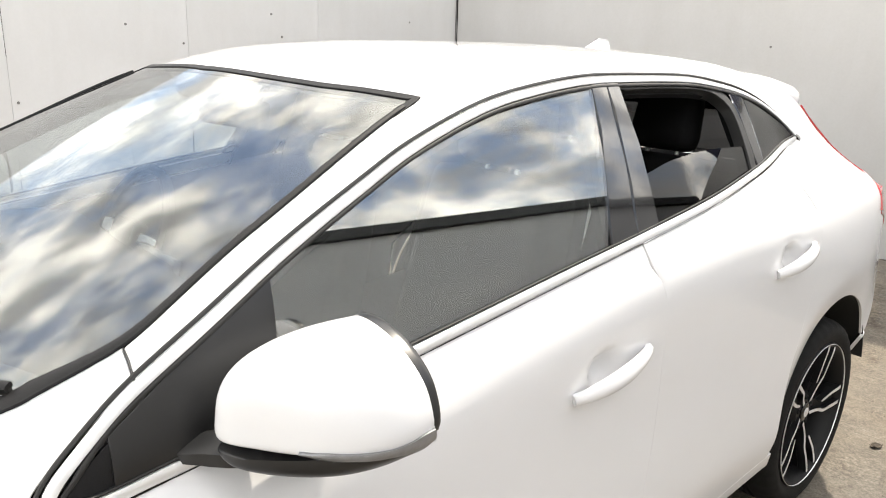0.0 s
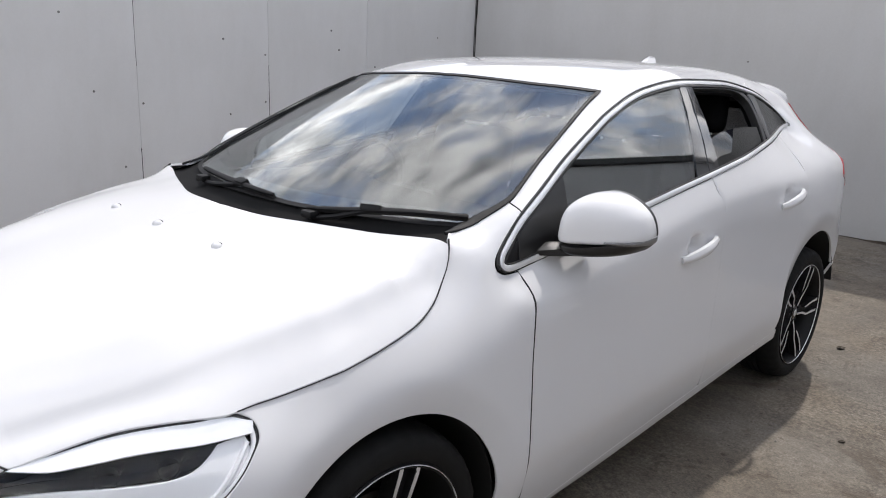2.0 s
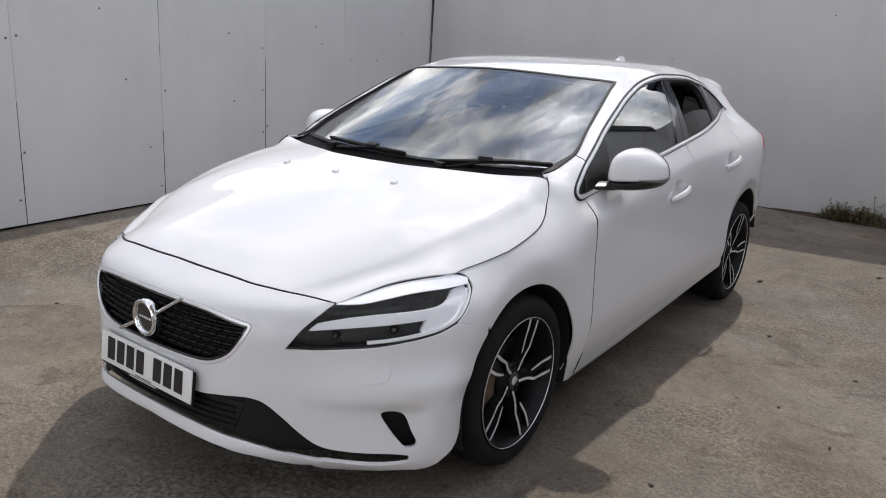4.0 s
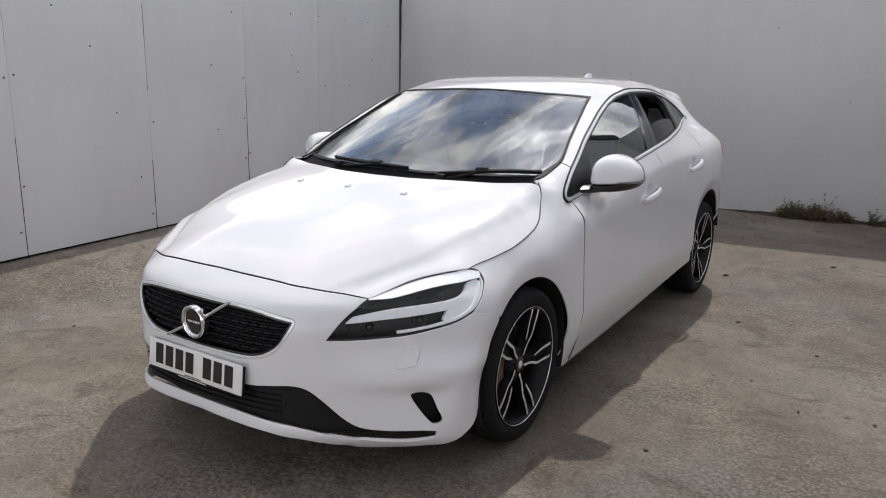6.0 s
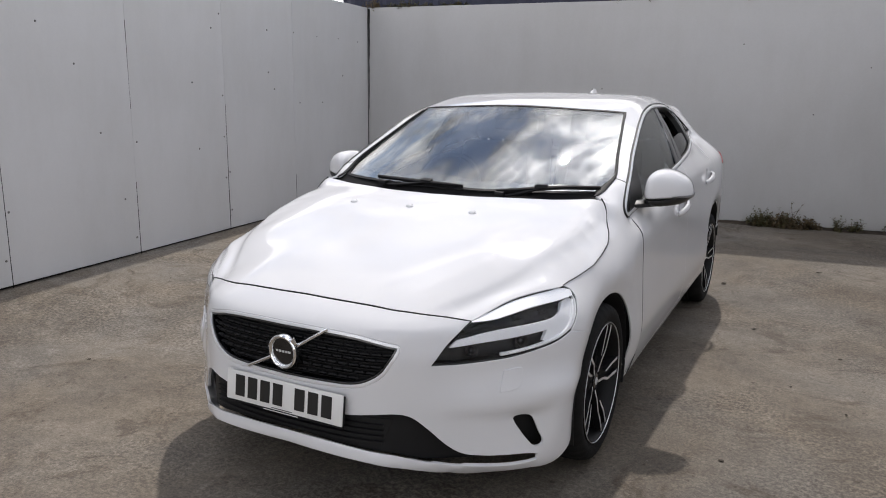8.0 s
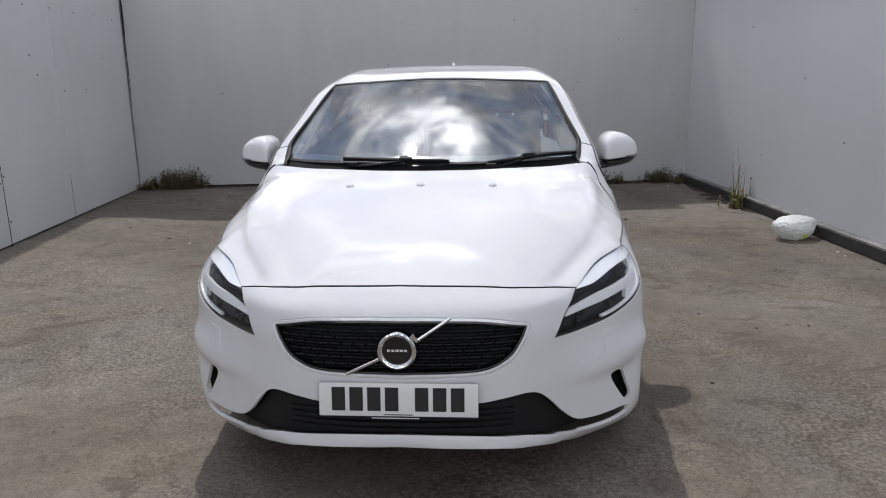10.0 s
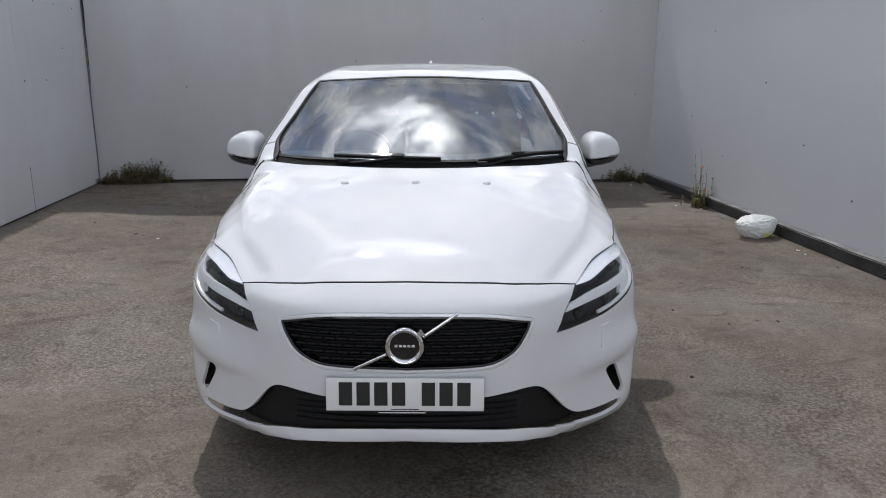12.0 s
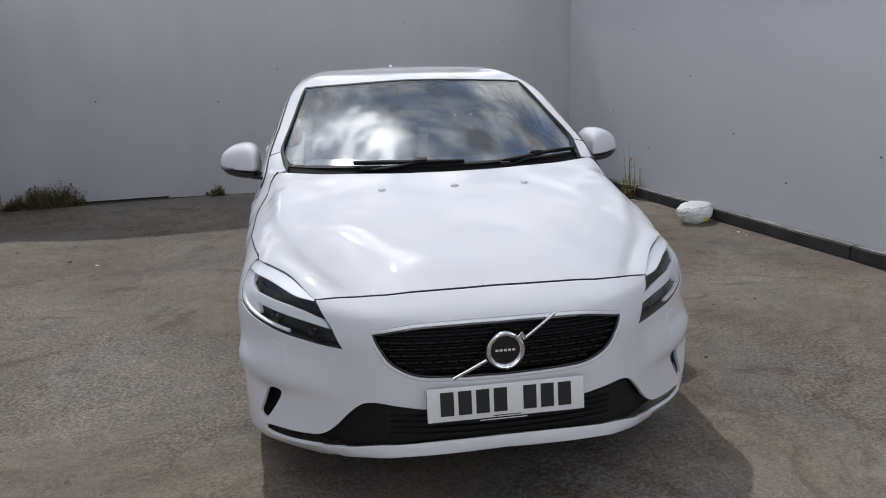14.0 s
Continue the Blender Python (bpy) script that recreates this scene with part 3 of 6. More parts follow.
def hood_at(x, y):
    x, y = np.broadcast_arrays(np.asarray(x, float), np.asarray(y, float))
    crest = CREST(y)
    edge = np.interp(y, SEAM[16:, 1], SEAM[16:, 0])                 # a hollow runs between the crest and the shut line
    past = np.abs(x) - crest
    t = np.clip((past + np.sqrt(past ** 2 + .012 ** 2)) / 2 / np.maximum(edge - crest, .01), 0, 1)
    return np.stack([x, y, hood_z(x, y) - .092 * t * (1 - t) ** 2.4 * np.clip((y + .78) / .14, 0, 1) * np.clip((.27 - y) / .14, 0, 1)], -1)


def glazing(y, z):
    """The side windows: inwards over y, z, between belt and cant rail."""
    y, z = np.asarray(y, float), np.asarray(z, float)
    zb, zt = BELT(y), np.maximum(E1Z(y), BELT(y) + .02)
    xb = side(y, BELT(y))[..., 0] - .004
    s = np.clip((z - zb) / (zt - zb), -.5, 1.1)
    return np.stack([xb + (E1X(y) - .004 - xb) * s + .011 * 4 * s * (1 - s), y, z], -1)


def slant(p):
    """Coordinates on a slanting sheet: y, and the way up and inwards."""
    p = np.asarray(p, float)
    return np.stack([p[..., 1], (p[..., 2] - p[..., 0]) * .70711], -1)


def slant_sheet(known, ease=3e-5):
    """The smoothest sheet through known points, seen along the slanting way between level and upright."""
    known = np.asarray(known)
    p, h = slant(known), (known[:, 0] + known[:, 2]) * .70711
    kernel = lambda d2: np.where(d2 > 1e-12, d2 * np.log(d2 + 1e-12), 0)
    d2 = ((p[:, None] - p[None]) ** 2).sum(-1)
    n = len(p)
    q = np.c_[np.ones(n), p]
    w = np.linalg.solve(np.block([[kernel(d2) + ease * np.eye(n), q], [q.T, np.zeros((3, 3))]]), np.r_[h, 0, 0, 0])

    def f(y, v):
        y, v = np.broadcast_arrays(np.asarray(y, float), np.asarray(v, float))
        g = np.zeros(y.shape) + w[n] + w[n + 1] * y + w[n + 2] * v
        for k in range(n):
            r2 = (y - p[k, 0]) ** 2 + (v - p[k, 1]) ** 2
            g = g + w[k] * r2 * np.log(r2 + 1e-12)
        return np.stack([(g - v) * .70711, y, (g + v) * .70711], -1)

    def lift_up(y, z):
        """The sheet's own coordinates where it has this y and z."""
        y, z = np.asarray(y, float), np.asarray(z, float)
        lo, hi = np.full(y.shape, -.9), np.full(y.shape, .7)
        for _ in range(26):
            m = (lo + hi) / 2
            low = f(y, m)[..., 2] < z
            lo, hi = np.where(low, m, lo), np.where(low, hi, m)
        return np.stack([y, (lo + hi) / 2], -1)
    return f, lift_up


_a, _z = np.meshgrid(np.linspace(-.36, .47, 12), [.18, .3, .42, .53, .62, .70, .76, .81, .86, .90])
_keep = (_z < SHUT(_a) - .012) & ((_z < .80) | (_a < -.05)) & (_z < TOP(_a) - .02)
_y = np.linspace(.345, .60, 8)
_e = np.interp(_y, [.34, .376, .438, .491, .535, .60], [.677, .686, .699, .706, .7095, .7005])
_c = np.linspace(.46, .62, 6)
FENDER, fender_yz = slant_sheet(np.concatenate([side(_a[_keep], _z[_keep]), side(np.linspace(-.34, .30, 14), SHUT(np.linspace(-.34, .30, 14))), upper(_e, _y), np.stack([E1X(_c), _c, E1Z(_c)], 1), np.array([(.750, .30, .988), (.768, .36, .988)]), glazing(*[g.ravel() for g in np.meshgrid([.44, .48, .53], [.945, .975])]), side(*[g.ravel() for g in np.meshgrid([.44, .475], [.83, .86, .885, .91])])]), 1e-4)
_a, _z = np.meshgrid(np.linspace(2.2, 3.0, 10), [.45, .6, .72, .84, .94, 1.02])
_c = np.linspace(2.25, 2.665, 12)
_r = np.array([(x, y) for x in (.40, .46, .50) for y in (2.35, 2.5, 2.65, 2.8)])
TAIL_EDGE = np.array([(.572, 2.845, 1.287), (.60, 2.872, 1.241), (.628, 2.915, 1.193), (.66, 2.972, 1.140), (.70, 3.012, 1.098), (.752, 3.020, 1.062)])
QUARTER, quarter_yz = slant_sheet(np.concatenate([side(_a, _z).reshape(-1, 3), side(np.linspace(2.2, 2.66, 8), BELT(np.linspace(2.2, 2.66, 8)) - .01), np.stack([E1X(_c), _c, E1Z(_c)], 1), upper(_r[:, 0], _r[:, 1]), TAIL_EDGE]))


def inside(points, loop):
    """Which 2D points lie in the closed loop."""
    p, q = np.asarray(loop), np.roll(loop, -1, axis=0)
    x, y = points[:, 0][:, None], points[:, 1][:, None]
    cross = ((p[:, 1] > y) != (q[:, 1] > y)) & (x < (q[:, 0] - p[:, 0]) * (y - p[:, 1]) / (q[:, 1] - p[:, 1] + 1e-12) + p[:, 0])
    return cross.sum(1) % 2 == 1


def inset(loop, d):
    """A closed loop drawn in by d (out, where negative)."""
    p = np.asarray(loop, float)
    a, b = np.roll(p, 1, 0), np.roll(p, -1, 0)
    t = (b - a) / (np.linalg.norm(b - a, axis=1, keepdims=True) + 1e-9)
    area = (p[:, 0] * b[:, 1] - b[:, 0] * p[:, 1]).sum()
    return p + d * np.sign(area) * np.stack([-t[:, 1], t[:, 0]], 1)


def panel_mesh(name, surf, loop, mat, out, holes=(), step=0.024, depth=0.012, lift=0.0, mirror=False, sheet=False, shape=None):
    """A pressed panel: the part of a surface inside a loop (in the surface's two measures), with edges turned inwards by depth.
    out: a point that lies well inside the car; faces turn away from it."""
    loops = [np.asarray(loop, float), *[np.asarray(h, float) for h in holes]]
    lo, hi = loops[0].min(0), loops[0].max(0)
    gx, gy = np.meshgrid(np.arange(lo[0] + step / 2, hi[0], step), np.arange(lo[1] + step / 2, hi[1], step))
    gx = gx + (np.arange(gx.shape[0])[:, None] % 2) * step / 2
    grid = np.stack([gx.ravel(), gy.ravel()], 1)
    grid = grid[inside(grid, loops[0])]
    for h in loops[1:]:
        grid = grid[~inside(grid, h)] if len(grid) else grid
    rim = np.concatenate(loops)
    if len(grid):
        far = np.concatenate([np.sqrt(((grid[i:i + 400, None] - rim[None]) ** 2).sum(-1)).min(1) for i in range(0, len(grid), 400)])
        grid = grid[far > step * .45]
    verts2 = np.concatenate([rim, grid])
    edges, k = [], 0
    for h in loops:
        edges += [(k + i, k + (i + 1) % len(h)) for i in range(len(h))]
        k += len(h)
    got = delaunay_2d_cdt([Vector(map(float, v)) for v in verts2], edges, [], 0, 1e-6)
    v2 = np.array([tuple(v) for v in got[0]])
    tris = np.array([t for f in got[2] for t in ((f[0], f[i], f[i + 1]) for i in range(1, len(f) - 1))])
    mid = v2[tris].mean(1)
    keep = inside(mid, loops[0])
    for h in loops[1:]:
        keep &= ~inside(mid, h)
    tris = tris[keep]
    e = 2e-3

    def place(q):
        p = surf(q[:, 0], q[:, 1])
        return p

    def normal(q):
        du = surf(q[:, 0] + e, q[:, 1]) - surf(q[:, 0] - e, q[:, 1])
        dv = surf(q[:, 0], q[:, 1] + e) - surf(q[:, 0], q[:, 1] - e)
        n = np.cross(du, dv)
        n /= np.linalg.norm(n, axis=1, keepdims=True) + 1e-12
        flip = (n * (surf(q[:, 0], q[:, 1]) - np.array(out))).sum(1) < 0
        n[flip] *= -1
        return n
    nn = normal(v2)
    pp = place(v2) + nn * lift
    if shape is not None:
        pp = shape(pp, nn, v2)
        acc = np.zeros_like(pp)
        fn = np.cross(pp[tris[:, 1]] - pp[tris[:, 0]], pp[tris[:, 2]] - pp[tris[:, 0]])
        flip = (fn * nn[tris].mean(1)).sum(1) < 0
        fn[flip] *= -1
        for c in range(3):
            np.add.at(acc, tris[:, c], fn)
        nn = acc / (np.linalg.norm(acc, axis=1, keepdims=True) + 1e-12)
    fn = np.cross(pp[tris[:, 1]] - pp[tris[:, 0]], pp[tris[:, 2]] - pp[tris[:, 0]])
    wrong = (fn * nn[tris].mean(1)).sum(1) < 0
    tris[wrong] = tris[wrong][:, ::-1]
    verts, norms, faces = [pp], [nn], [list(map(int, t)) for t in tris]
    # the turned-in edge
    count = {}
    for t in tris:
        for i in range(3):
            a, b = int(t[i]), int(t[(i + 1) % 3])
            count[(a, b)] = count.get((a, b), 0) + 1
    border = [(a, b) for a, b in count if (b, a) not in count]
    base = len(pp)
    ring = sorted({i for ab in border for i in ab})
    where = {i: base + k for k, i in enumerate(ring)}
    m = len(ring)
    tang = np.zeros((m, 3))
    for a, b in border:
        d = pp[b] - pp[a]
        d = d / (np.linalg.norm(d) + 1e-9)
        tang[where[a] - base] += d
        tang[where[b] - base] += d
    rn = nn[ring]
    outw = np.cross(tang, rn)
    outw /= np.linalg.norm(outw, axis=1, keepdims=True) + 1e-9
    r = min(.0025, depth / 3)
    if sheet:
        verts += [pp - nn * depth]
        norms += [-nn]
        faces += [[base + int(i) for i in reversed(t)] for t in tris]
        base2 = base + len(pp)
        verts += [pp[ring], pp[ring] - rn * depth]
        norms += [outw, outw]
        w2 = {i: base2 + k for k, i in enumerate(ring)}
        faces += [[w2[b], w2[a], w2[a] + m, w2[b] + m] for a, b in border]
    else:
        soft = (rn + outw) / np.sqrt(2)
        verts += [pp[ring], pp[ring] + outw * r * .7 - rn * r * .3, pp[ring] + outw * r - rn * r, pp[ring] + outw * r - rn * depth]
        norms += [rn, soft, outw, outw]
        for k in range(3):
            faces += [[where[b] + k * m, where[a] + k * m, where[a] + (k + 1) * m, where[b] + (k + 1) * m] for a, b in border]
    verts, norms = np.concatenate(verts), np.concatenate(norms)
    if mirror:
        verts, norms = verts * [-1, 1, 1], norms * [-1, 1, 1]
        faces = [f[::-1] for f in faces]
    return mesh_of(name, verts, faces, mat, norms)


CORE = (0.0, 1.1, 0.7)
car = thing("car", "white five-door hatchback with black grille and half-open rear window", "car")


def pair(name, surf, loop, mat, label="", parent=None, **k):
    """The same panel on the left flank and, mirrored, on the right."""
    got = []
    for mirror in (False, True):
        got.append(part(name, panel_mesh(name, surf, loop, mat, k.pop("out", CORE) if not mirror else CORE, mirror=mirror, **k), parent or car, label))
    return got


def arc(cy, cz, r, t0, t1, n=40):
    t = np.radians(np.linspace(t0, t1, n))
    return np.stack([cy + r * np.cos(t), cz + r * np.sin(t)], 1)


def sweep(name, pts, mat, up, w, h, closed=False, mirror=False, bevel=.25):
    """A bar of w across and h proud, with chamfered edges, along points; up: the way it stands proud at each."""
    p = np.asarray(pts, float)
    n = len(p)
    up = np.broadcast_to(np.asarray(up, float), p.shape)
    t = np.roll(p, -1, 0) - np.roll(p, 1, 0) if closed else np.gradient(p, axis=0)
    t /= np.linalg.norm(t, axis=1, keepdims=True) + 1e-12
    b = np.cross(t, up)
    b /= np.linalg.norm(b, axis=1, keepdims=True) + 1e-12
    u = np.cross(b, t)
    w, h = np.broadcast_to(w, n), np.broadcast_to(h, n)
    c = bevel
    prof = [(-.5, -1), (-.5, 0 - c), (-.5 + c, 0), (.5 - c, 0), (.5, -c), (.5, -1)]
    verts = np.concatenate([p[:, None] + b[:, None] * (w[:, None] * np.array([q[0] for q in prof]))[..., None] + u[:, None] * (h[:, None] * np.array([q[1] + .5 for q in prof]))[..., None]]).reshape(-1, 3)
    k = len(prof)
    faces = []
    for i in range(n if closed else n - 1):
        j = (i + 1) % n
        faces += [[i * k + a, i * k + (a + 1) % k, j * k + (a + 1) % k, j * k + a] for a in range(k)]
    if not closed:
        faces += [list(range(k))[::-1], [(n - 1) * k + a for a in range(k)]]
    if mirror:
        verts = verts * [-1, 1, 1]
    bm = bmesh.new()
    vs = [bm.verts.new(v) for v in verts]
    for f in faces:
        bm.faces.new([vs[i] for i in f])
    return from_bm(name, bm, mat, True, 40)


def normals_on(surf, a, b, out=CORE):
    e = 2e-3
    n = np.cross(surf(a + e, b) - surf(a - e, b), surf(a, b + e) - surf(a, b - e))
    n /= np.linalg.norm(n, axis=1, keepdims=True) + 1e-12
    n[(n * (surf(a, b) - np.array(out))).sum(1) < 0] *= -1
    return n


def line_on(name, surf, pts, mat, w, h, lift=0.0, label="", closed=False, both=True, parent=None):
    q = np.asarray(pts, float)
    n = normals_on(surf, q[:, 0], q[:, 1])
    p = surf(q[:, 0], q[:, 1]) + n * lift
    return [part(name, sweep(name, p, mat, n, w, h, closed, mirror), parent or car, label) for mirror in ((False, True) if both else (False,))]


# ---------------------------------------------------------------- body panels
ARCH_F, ARCH_R = (0.005, 0.322, 0.364), (2.65, 0.335, 0.398)
GAP = 0.0026


def mirrored(half):
    """A closed loop round the nose from its left half, which begins and ends on the middle line."""
    h = np.array(half, float)
    return np.concatenate([h, (h * [-1, 1] + [2 * A_NOSE, 0])[::-1][1:-1]])


SILL = spl((.40, .158), (.46, .163), (1.6, .250), (2.24, .312))
lamp_top = [(-.92, .590), (-.87, .648), (-.82, .690), (-.768, .717), (-.70, .741), (-.622, .763), (-.53, .778), (-.42, .787), (-.349, .785), (-.310, .772)]
lamp_low = [(-.310, .772), (-.308, .747), (-.332, .719), (-.365, .687), (-.41, .653), (-.472, .629), (-.56, .611), (-.66, .595), (-.756, .588), (-.84, .585), (-.92, .590)]
lamp_loop = np.concatenate([curve_through(lamp_top, .012)[:-1], curve_through(lamp_low, .012)[:-1]])

# front bumper: hood edge, lamp, seam, arch, lip
lip_low = curve_through([(-.360, .280), (-.374, .256), (-.42, .220), (-.50, .190), (-.62, .177), (-.75, .184), (-.88, .205), (-.99, .227), (-1.07, .241), (-1.16, .253), (A_NOSE, .262)], .02)
hood_edge = np.stack([np.linspace(A_NOSE, -.775, 36), EDGE_Z(np.linspace(A_NOSE, -.775, 36))], 1)
bumper_half = np.concatenate([
    hood_edge,
    curve_through([(-.82, .688), (-.87, .645), (-.917, .590), (-.923, .587)], .015, corners=(2,)),
    curve_through([(-.84, .582), (-.756, .585), (-.66, .592), (-.56, .608), (-.472, .626), (-.415, .648)], .015),
    curve_through([(-.405, .651), (-.33, .6345), (-.253, .6135)], .015),
    arc(*ARCH_F, 132, 186, 26)[1:],
    lip_low])
grille_half = np.concatenate([
    curve_through([(A_NOSE, .693), (-1.31, .692), (-1.165, .685), (-1.03, .662)], .02), curve_through([(-1.018, .652), (-1.022, .635), (-1.05, .59), (-1.075, .556), (-1.11, .530), (-1.16, .508), (-1.22, .499), (A_NOSE, .494)], .015)])
intake_half = np.concatenate([
    curve_through([(A_NOSE, .405), (-1.19, .412), (-1.125, .421), (-1.04, .428), (-.985, .415), (-.935, .375), (-.87, .312), (-.815, .275), (-.74, .259), (-.68, .254), (-.585, .249), (-.545, .243)], .015),
    curve_through([(-.546, .2225), (-.575, .219), (-.66, .219), (-.775, .228), (-.87, .240), (-.95, .256), (-1.03, .277), (-1.08, .284), (-1.24, .298), (A_NOSE, .305)], .015)])
vent_loop = curve_through([(-.638, .378), (-.624, .387), (-.586, .386), (-.562, .373), (-.541, .322), (-.524, .283), (-.531, .267), (-.560, .267), (-.580, .286), (-.612, .330)], .012, closed=True)
vent_other = vent_loop * [-1, 1] + [2 * A_NOSE, 0]


def bumper_shape(p, n, q):
    """Sculpting: a scoop that runs in from each vent, a ridge above it, and a step under the lamps."""
    a, z = np.where(q[:, 0] < A_NOSE, 2 * A_NOSE - q[:, 0], q[:, 0]), q[:, 1]
    edge = .410 + .01 * np.clip((-.72 - a) / .2, 0, 1)
    blade = np.exp(-((a + .470) / .030) ** 2) * np.clip((z - .24) / .05, 0, 1) * np.clip((.43 - z) / .05, 0, 1)
    scoop = np.clip((a + .90) / .28, 0, 1) * np.clip((-.49 - a) / .06, 0, 1) * np.clip((edge - z) / .012, 0, 1) * np.clip((z - .24) / .12, 0, 1)
    ridge = np.exp(-((z - .468) / .042) ** 2) * (.35 * np.clip((a + 1.0) / .2, 0, 1) + .65 * np.clip((a + .72) / .22, 0, 1)) * np.clip((-.27 - a) / .16, 0, 1)
    lip = np.exp(-((z - np.interp(a, [A_NOSE, -1.03, -.8, -.5], [.285, .258, .212, .2])) / .02) ** 2) * np.clip((-.42 - a) / .1, 0, 1)
    arch = np.clip((np.hypot(p[:, 1] - ARCH_F[0], p[:, 2] - ARCH_F[1]) - ARCH_F[2]) / .085, 0, 1)
    round_off = np.interp(a, [-1.0, -.78, -.55, -.46, -.40, -.345], [0, .75, 1, .9, .5, 0]) * np.interp(z, [.15, .19, .42, .48, .56], [.6, .9, 1, .35, 0])
    return p + n * (.024 * round_off - .015 * scoop + .004 * blade + .020 * ridge + .010 * lip - .020 * (1 - arch) ** 1.4)[:, None]


bumper = part("front_bumper", panel_mesh("front_bumper", side, inset(mirrored(bumper_half), GAP), PAINT, CORE, [mirrored(grille_half), mirrored(intake_half), vent_loop, vent_other], .018, .012, shape=bumper_shape), car)
# hood
hood_front = SEAM[:16, :2][::-1]
hood_side = curve_through(np.concatenate([SEAM[26:, :2][::-1], SEAM[16:26, :2][::-1]]), .015)
hood_side = hood_side[hood_side[:, 1] < .291]
hood_rear = curve_through([(0, .094), (.2, .108), (.37, .165), (.52, .224), (.64, .272), (hood_side[0, 0] - .007, .292)], .02)
half = np.concatenate([hood_rear, hood_side, hood_front])
loop = np.concatenate([half, (half * [-1, 1])[::-1][1:-1]])
hood = part("hood", panel_mesh("hood", hood_at, inset(loop, GAP), PAINT, CORE, (), .008, .009), car)
# flanks
SEAL_TIP = [(.445, 1.006), (.414, .983), (.398, .968), (.390, .953), (.394, .939), (.411, .929), (.438, .9245)]
_w = np.linspace(.345, .535, 14)
fender_low = side(*np.concatenate([
    curve_through([(-.345, .7895), (-.322, .782), (-.306, .772), (-.303, .747), (-.327, .719), (-.36, .687), (-.40, .655)], .012), curve_through([(-.33, .6325), (-.254, .6120)], .02),
    arc(*ARCH_F, 131.5, -12, 60), [(.40, .162), (.455, .165)],
    curve_through([(.460, .20), (.462, .40), (.468, .62), (.474, .79), (.488, .87), (.484, .905), (.478, .921)], .02)]).T)
_tip = curve_through([(.528, 1.062), (.482, 1.034), *SEAL_TIP, (.465, .9235)], .01)
_tip = np.stack([*_tip.T], 1)[::-1]
fender_loop = np.concatenate([
    slant(fender_low), fender_yz(_tip[:, 0], _tip[:, 1]),
    slant(upper(np.linspace(.765, .711, 5), np.linspace(.524, .534, 5))),
    slant(upper(np.interp(_w, [.34, .376, .438, .491, .535], [.671, .680, .693, .702, .7065]), _w))[::-1],
    slant(side(np.linspace(.305, -.30, 34), SHUT(np.linspace(.305, -.30, 34))))])


def arch_lip(cy, cz, r):
    """The skin curves in towards the wheel arch."""
    def f(p, n, q):
        s = np.clip((np.hypot(p[:, 1] - cy, p[:, 2] - cz) - r) / .085, 0, 1)
        return p - n * (.020 * (1 - s) ** 1.4)[:, None]
    return f


pair("fender", FENDER, inset(fender_loop, .0018), PAINT, depth=.008, step=.015, shape=arch_lip(*ARCH_F))
belt = lambda y0, y1, d=0.0: np.stack([np.linspace(y0, y1, int(abs(y1 - y0) / .03) + 2), BELT(np.linspace(y0, y1, int(abs(y1 - y0) / .03) + 2)) + d], 1)
sill_line = lambda y0, y1, d: np.stack([np.linspace(y0, y1, 20), SILL(np.linspace(y0, y1, 20)) + d], 1)
front_door = np.concatenate([belt(.478, 1.545, .004), curve_through([(1.55, 1.03), (1.582, .97), (1.588, .84), (1.58, .68), (1.550, .53), (1.545, .36), (1.545, .30)], .02), sill_line(1.53, .48, .045),
                             curve_through([(.462, .22), (.462, .40), (.468, .62), (.474, .79), (.488, .87), (.484, .905)], .02)])


def scoop(cy, cz, ry=.060, rz=.038, deep=.034):
    def f(p, n, q):
        r2 = ((q[:, 0] - cy) / ry) ** 2 + ((q[:, 1] - cz) / rz) ** 2
        return p - n * (deep * np.clip(1 - r2, 0, 1) ** 1.2)[:, None]
    return f


doors_front = pair("front_door", side, inset(front_door, .0020), PAINT, depth=.008, step=.02, shape=scoop(1.375, .865))
rear_door = np.concatenate([belt(1.55, 2.42, .004), curve_through([(2.43, 1.13), (2.41, 1.0), (2.37, .86), (2.33, .75), (2.30, .68), (2.262, .60), (2.235, .50), (2.225, .40)], .02), sill_line(2.21, 1.56, .045),
                            curve_through([(1.545, .36), (1.550, .53), (1.58, .68), (1.588, .84), (1.582, .97)], .02)])
doors_rear = pair("rear_door", side, inset(rear_door, .0012), PAINT, depth=.008, step=.02, shape=scoop(2.20, .945))
sill_loop = np.concatenate([sill_line(.462, 2.24, 0), sill_line(2.235, .462, .043)])
pair("sill", side, inset(sill_loop, .001), PAINT, depth=.03)
_u = np.linspace(2.655, 2.36, 14)
_b = belt(2.43, 2.655, .004)
_seam = curve_through([(2.272, .50), (2.262, .60), (2.30, .68), (2.33, .75), (2.37, .86), (2.41, 1.0), (2.43, 1.13)], .02)
quarter_loop = np.concatenate([
    slant(side(_b[:, 0], _b[:, 1])), quarter_yz(np.array([2.672, 2.680, 2.676]), np.array([1.193, 1.200, 1.210])), slant(np.stack([E1X(_u), _u, E1Z(_u) + .006], 1)),
    slant(upper(np.array([.535, .515, .497, .492]), np.array([2.37, 2.42, 2.50, 2.60]))), slant(upper(np.linspace(.49, .50, 6), np.linspace(2.65, 2.84, 6))),
    slant(curve_through(TAIL_EDGE, .02)),
    slant(side(*np.concatenate([curve_through([(2.955, 1.03), (2.92, .962), (3.0, .93), (3.10, .85), (3.05, .68), (3.03, .53)], .03, corners=(1,)), arc(*ARCH_R, 28, 163, 70)]).T)),
    slant(side(*_seam[1:-1].T))])
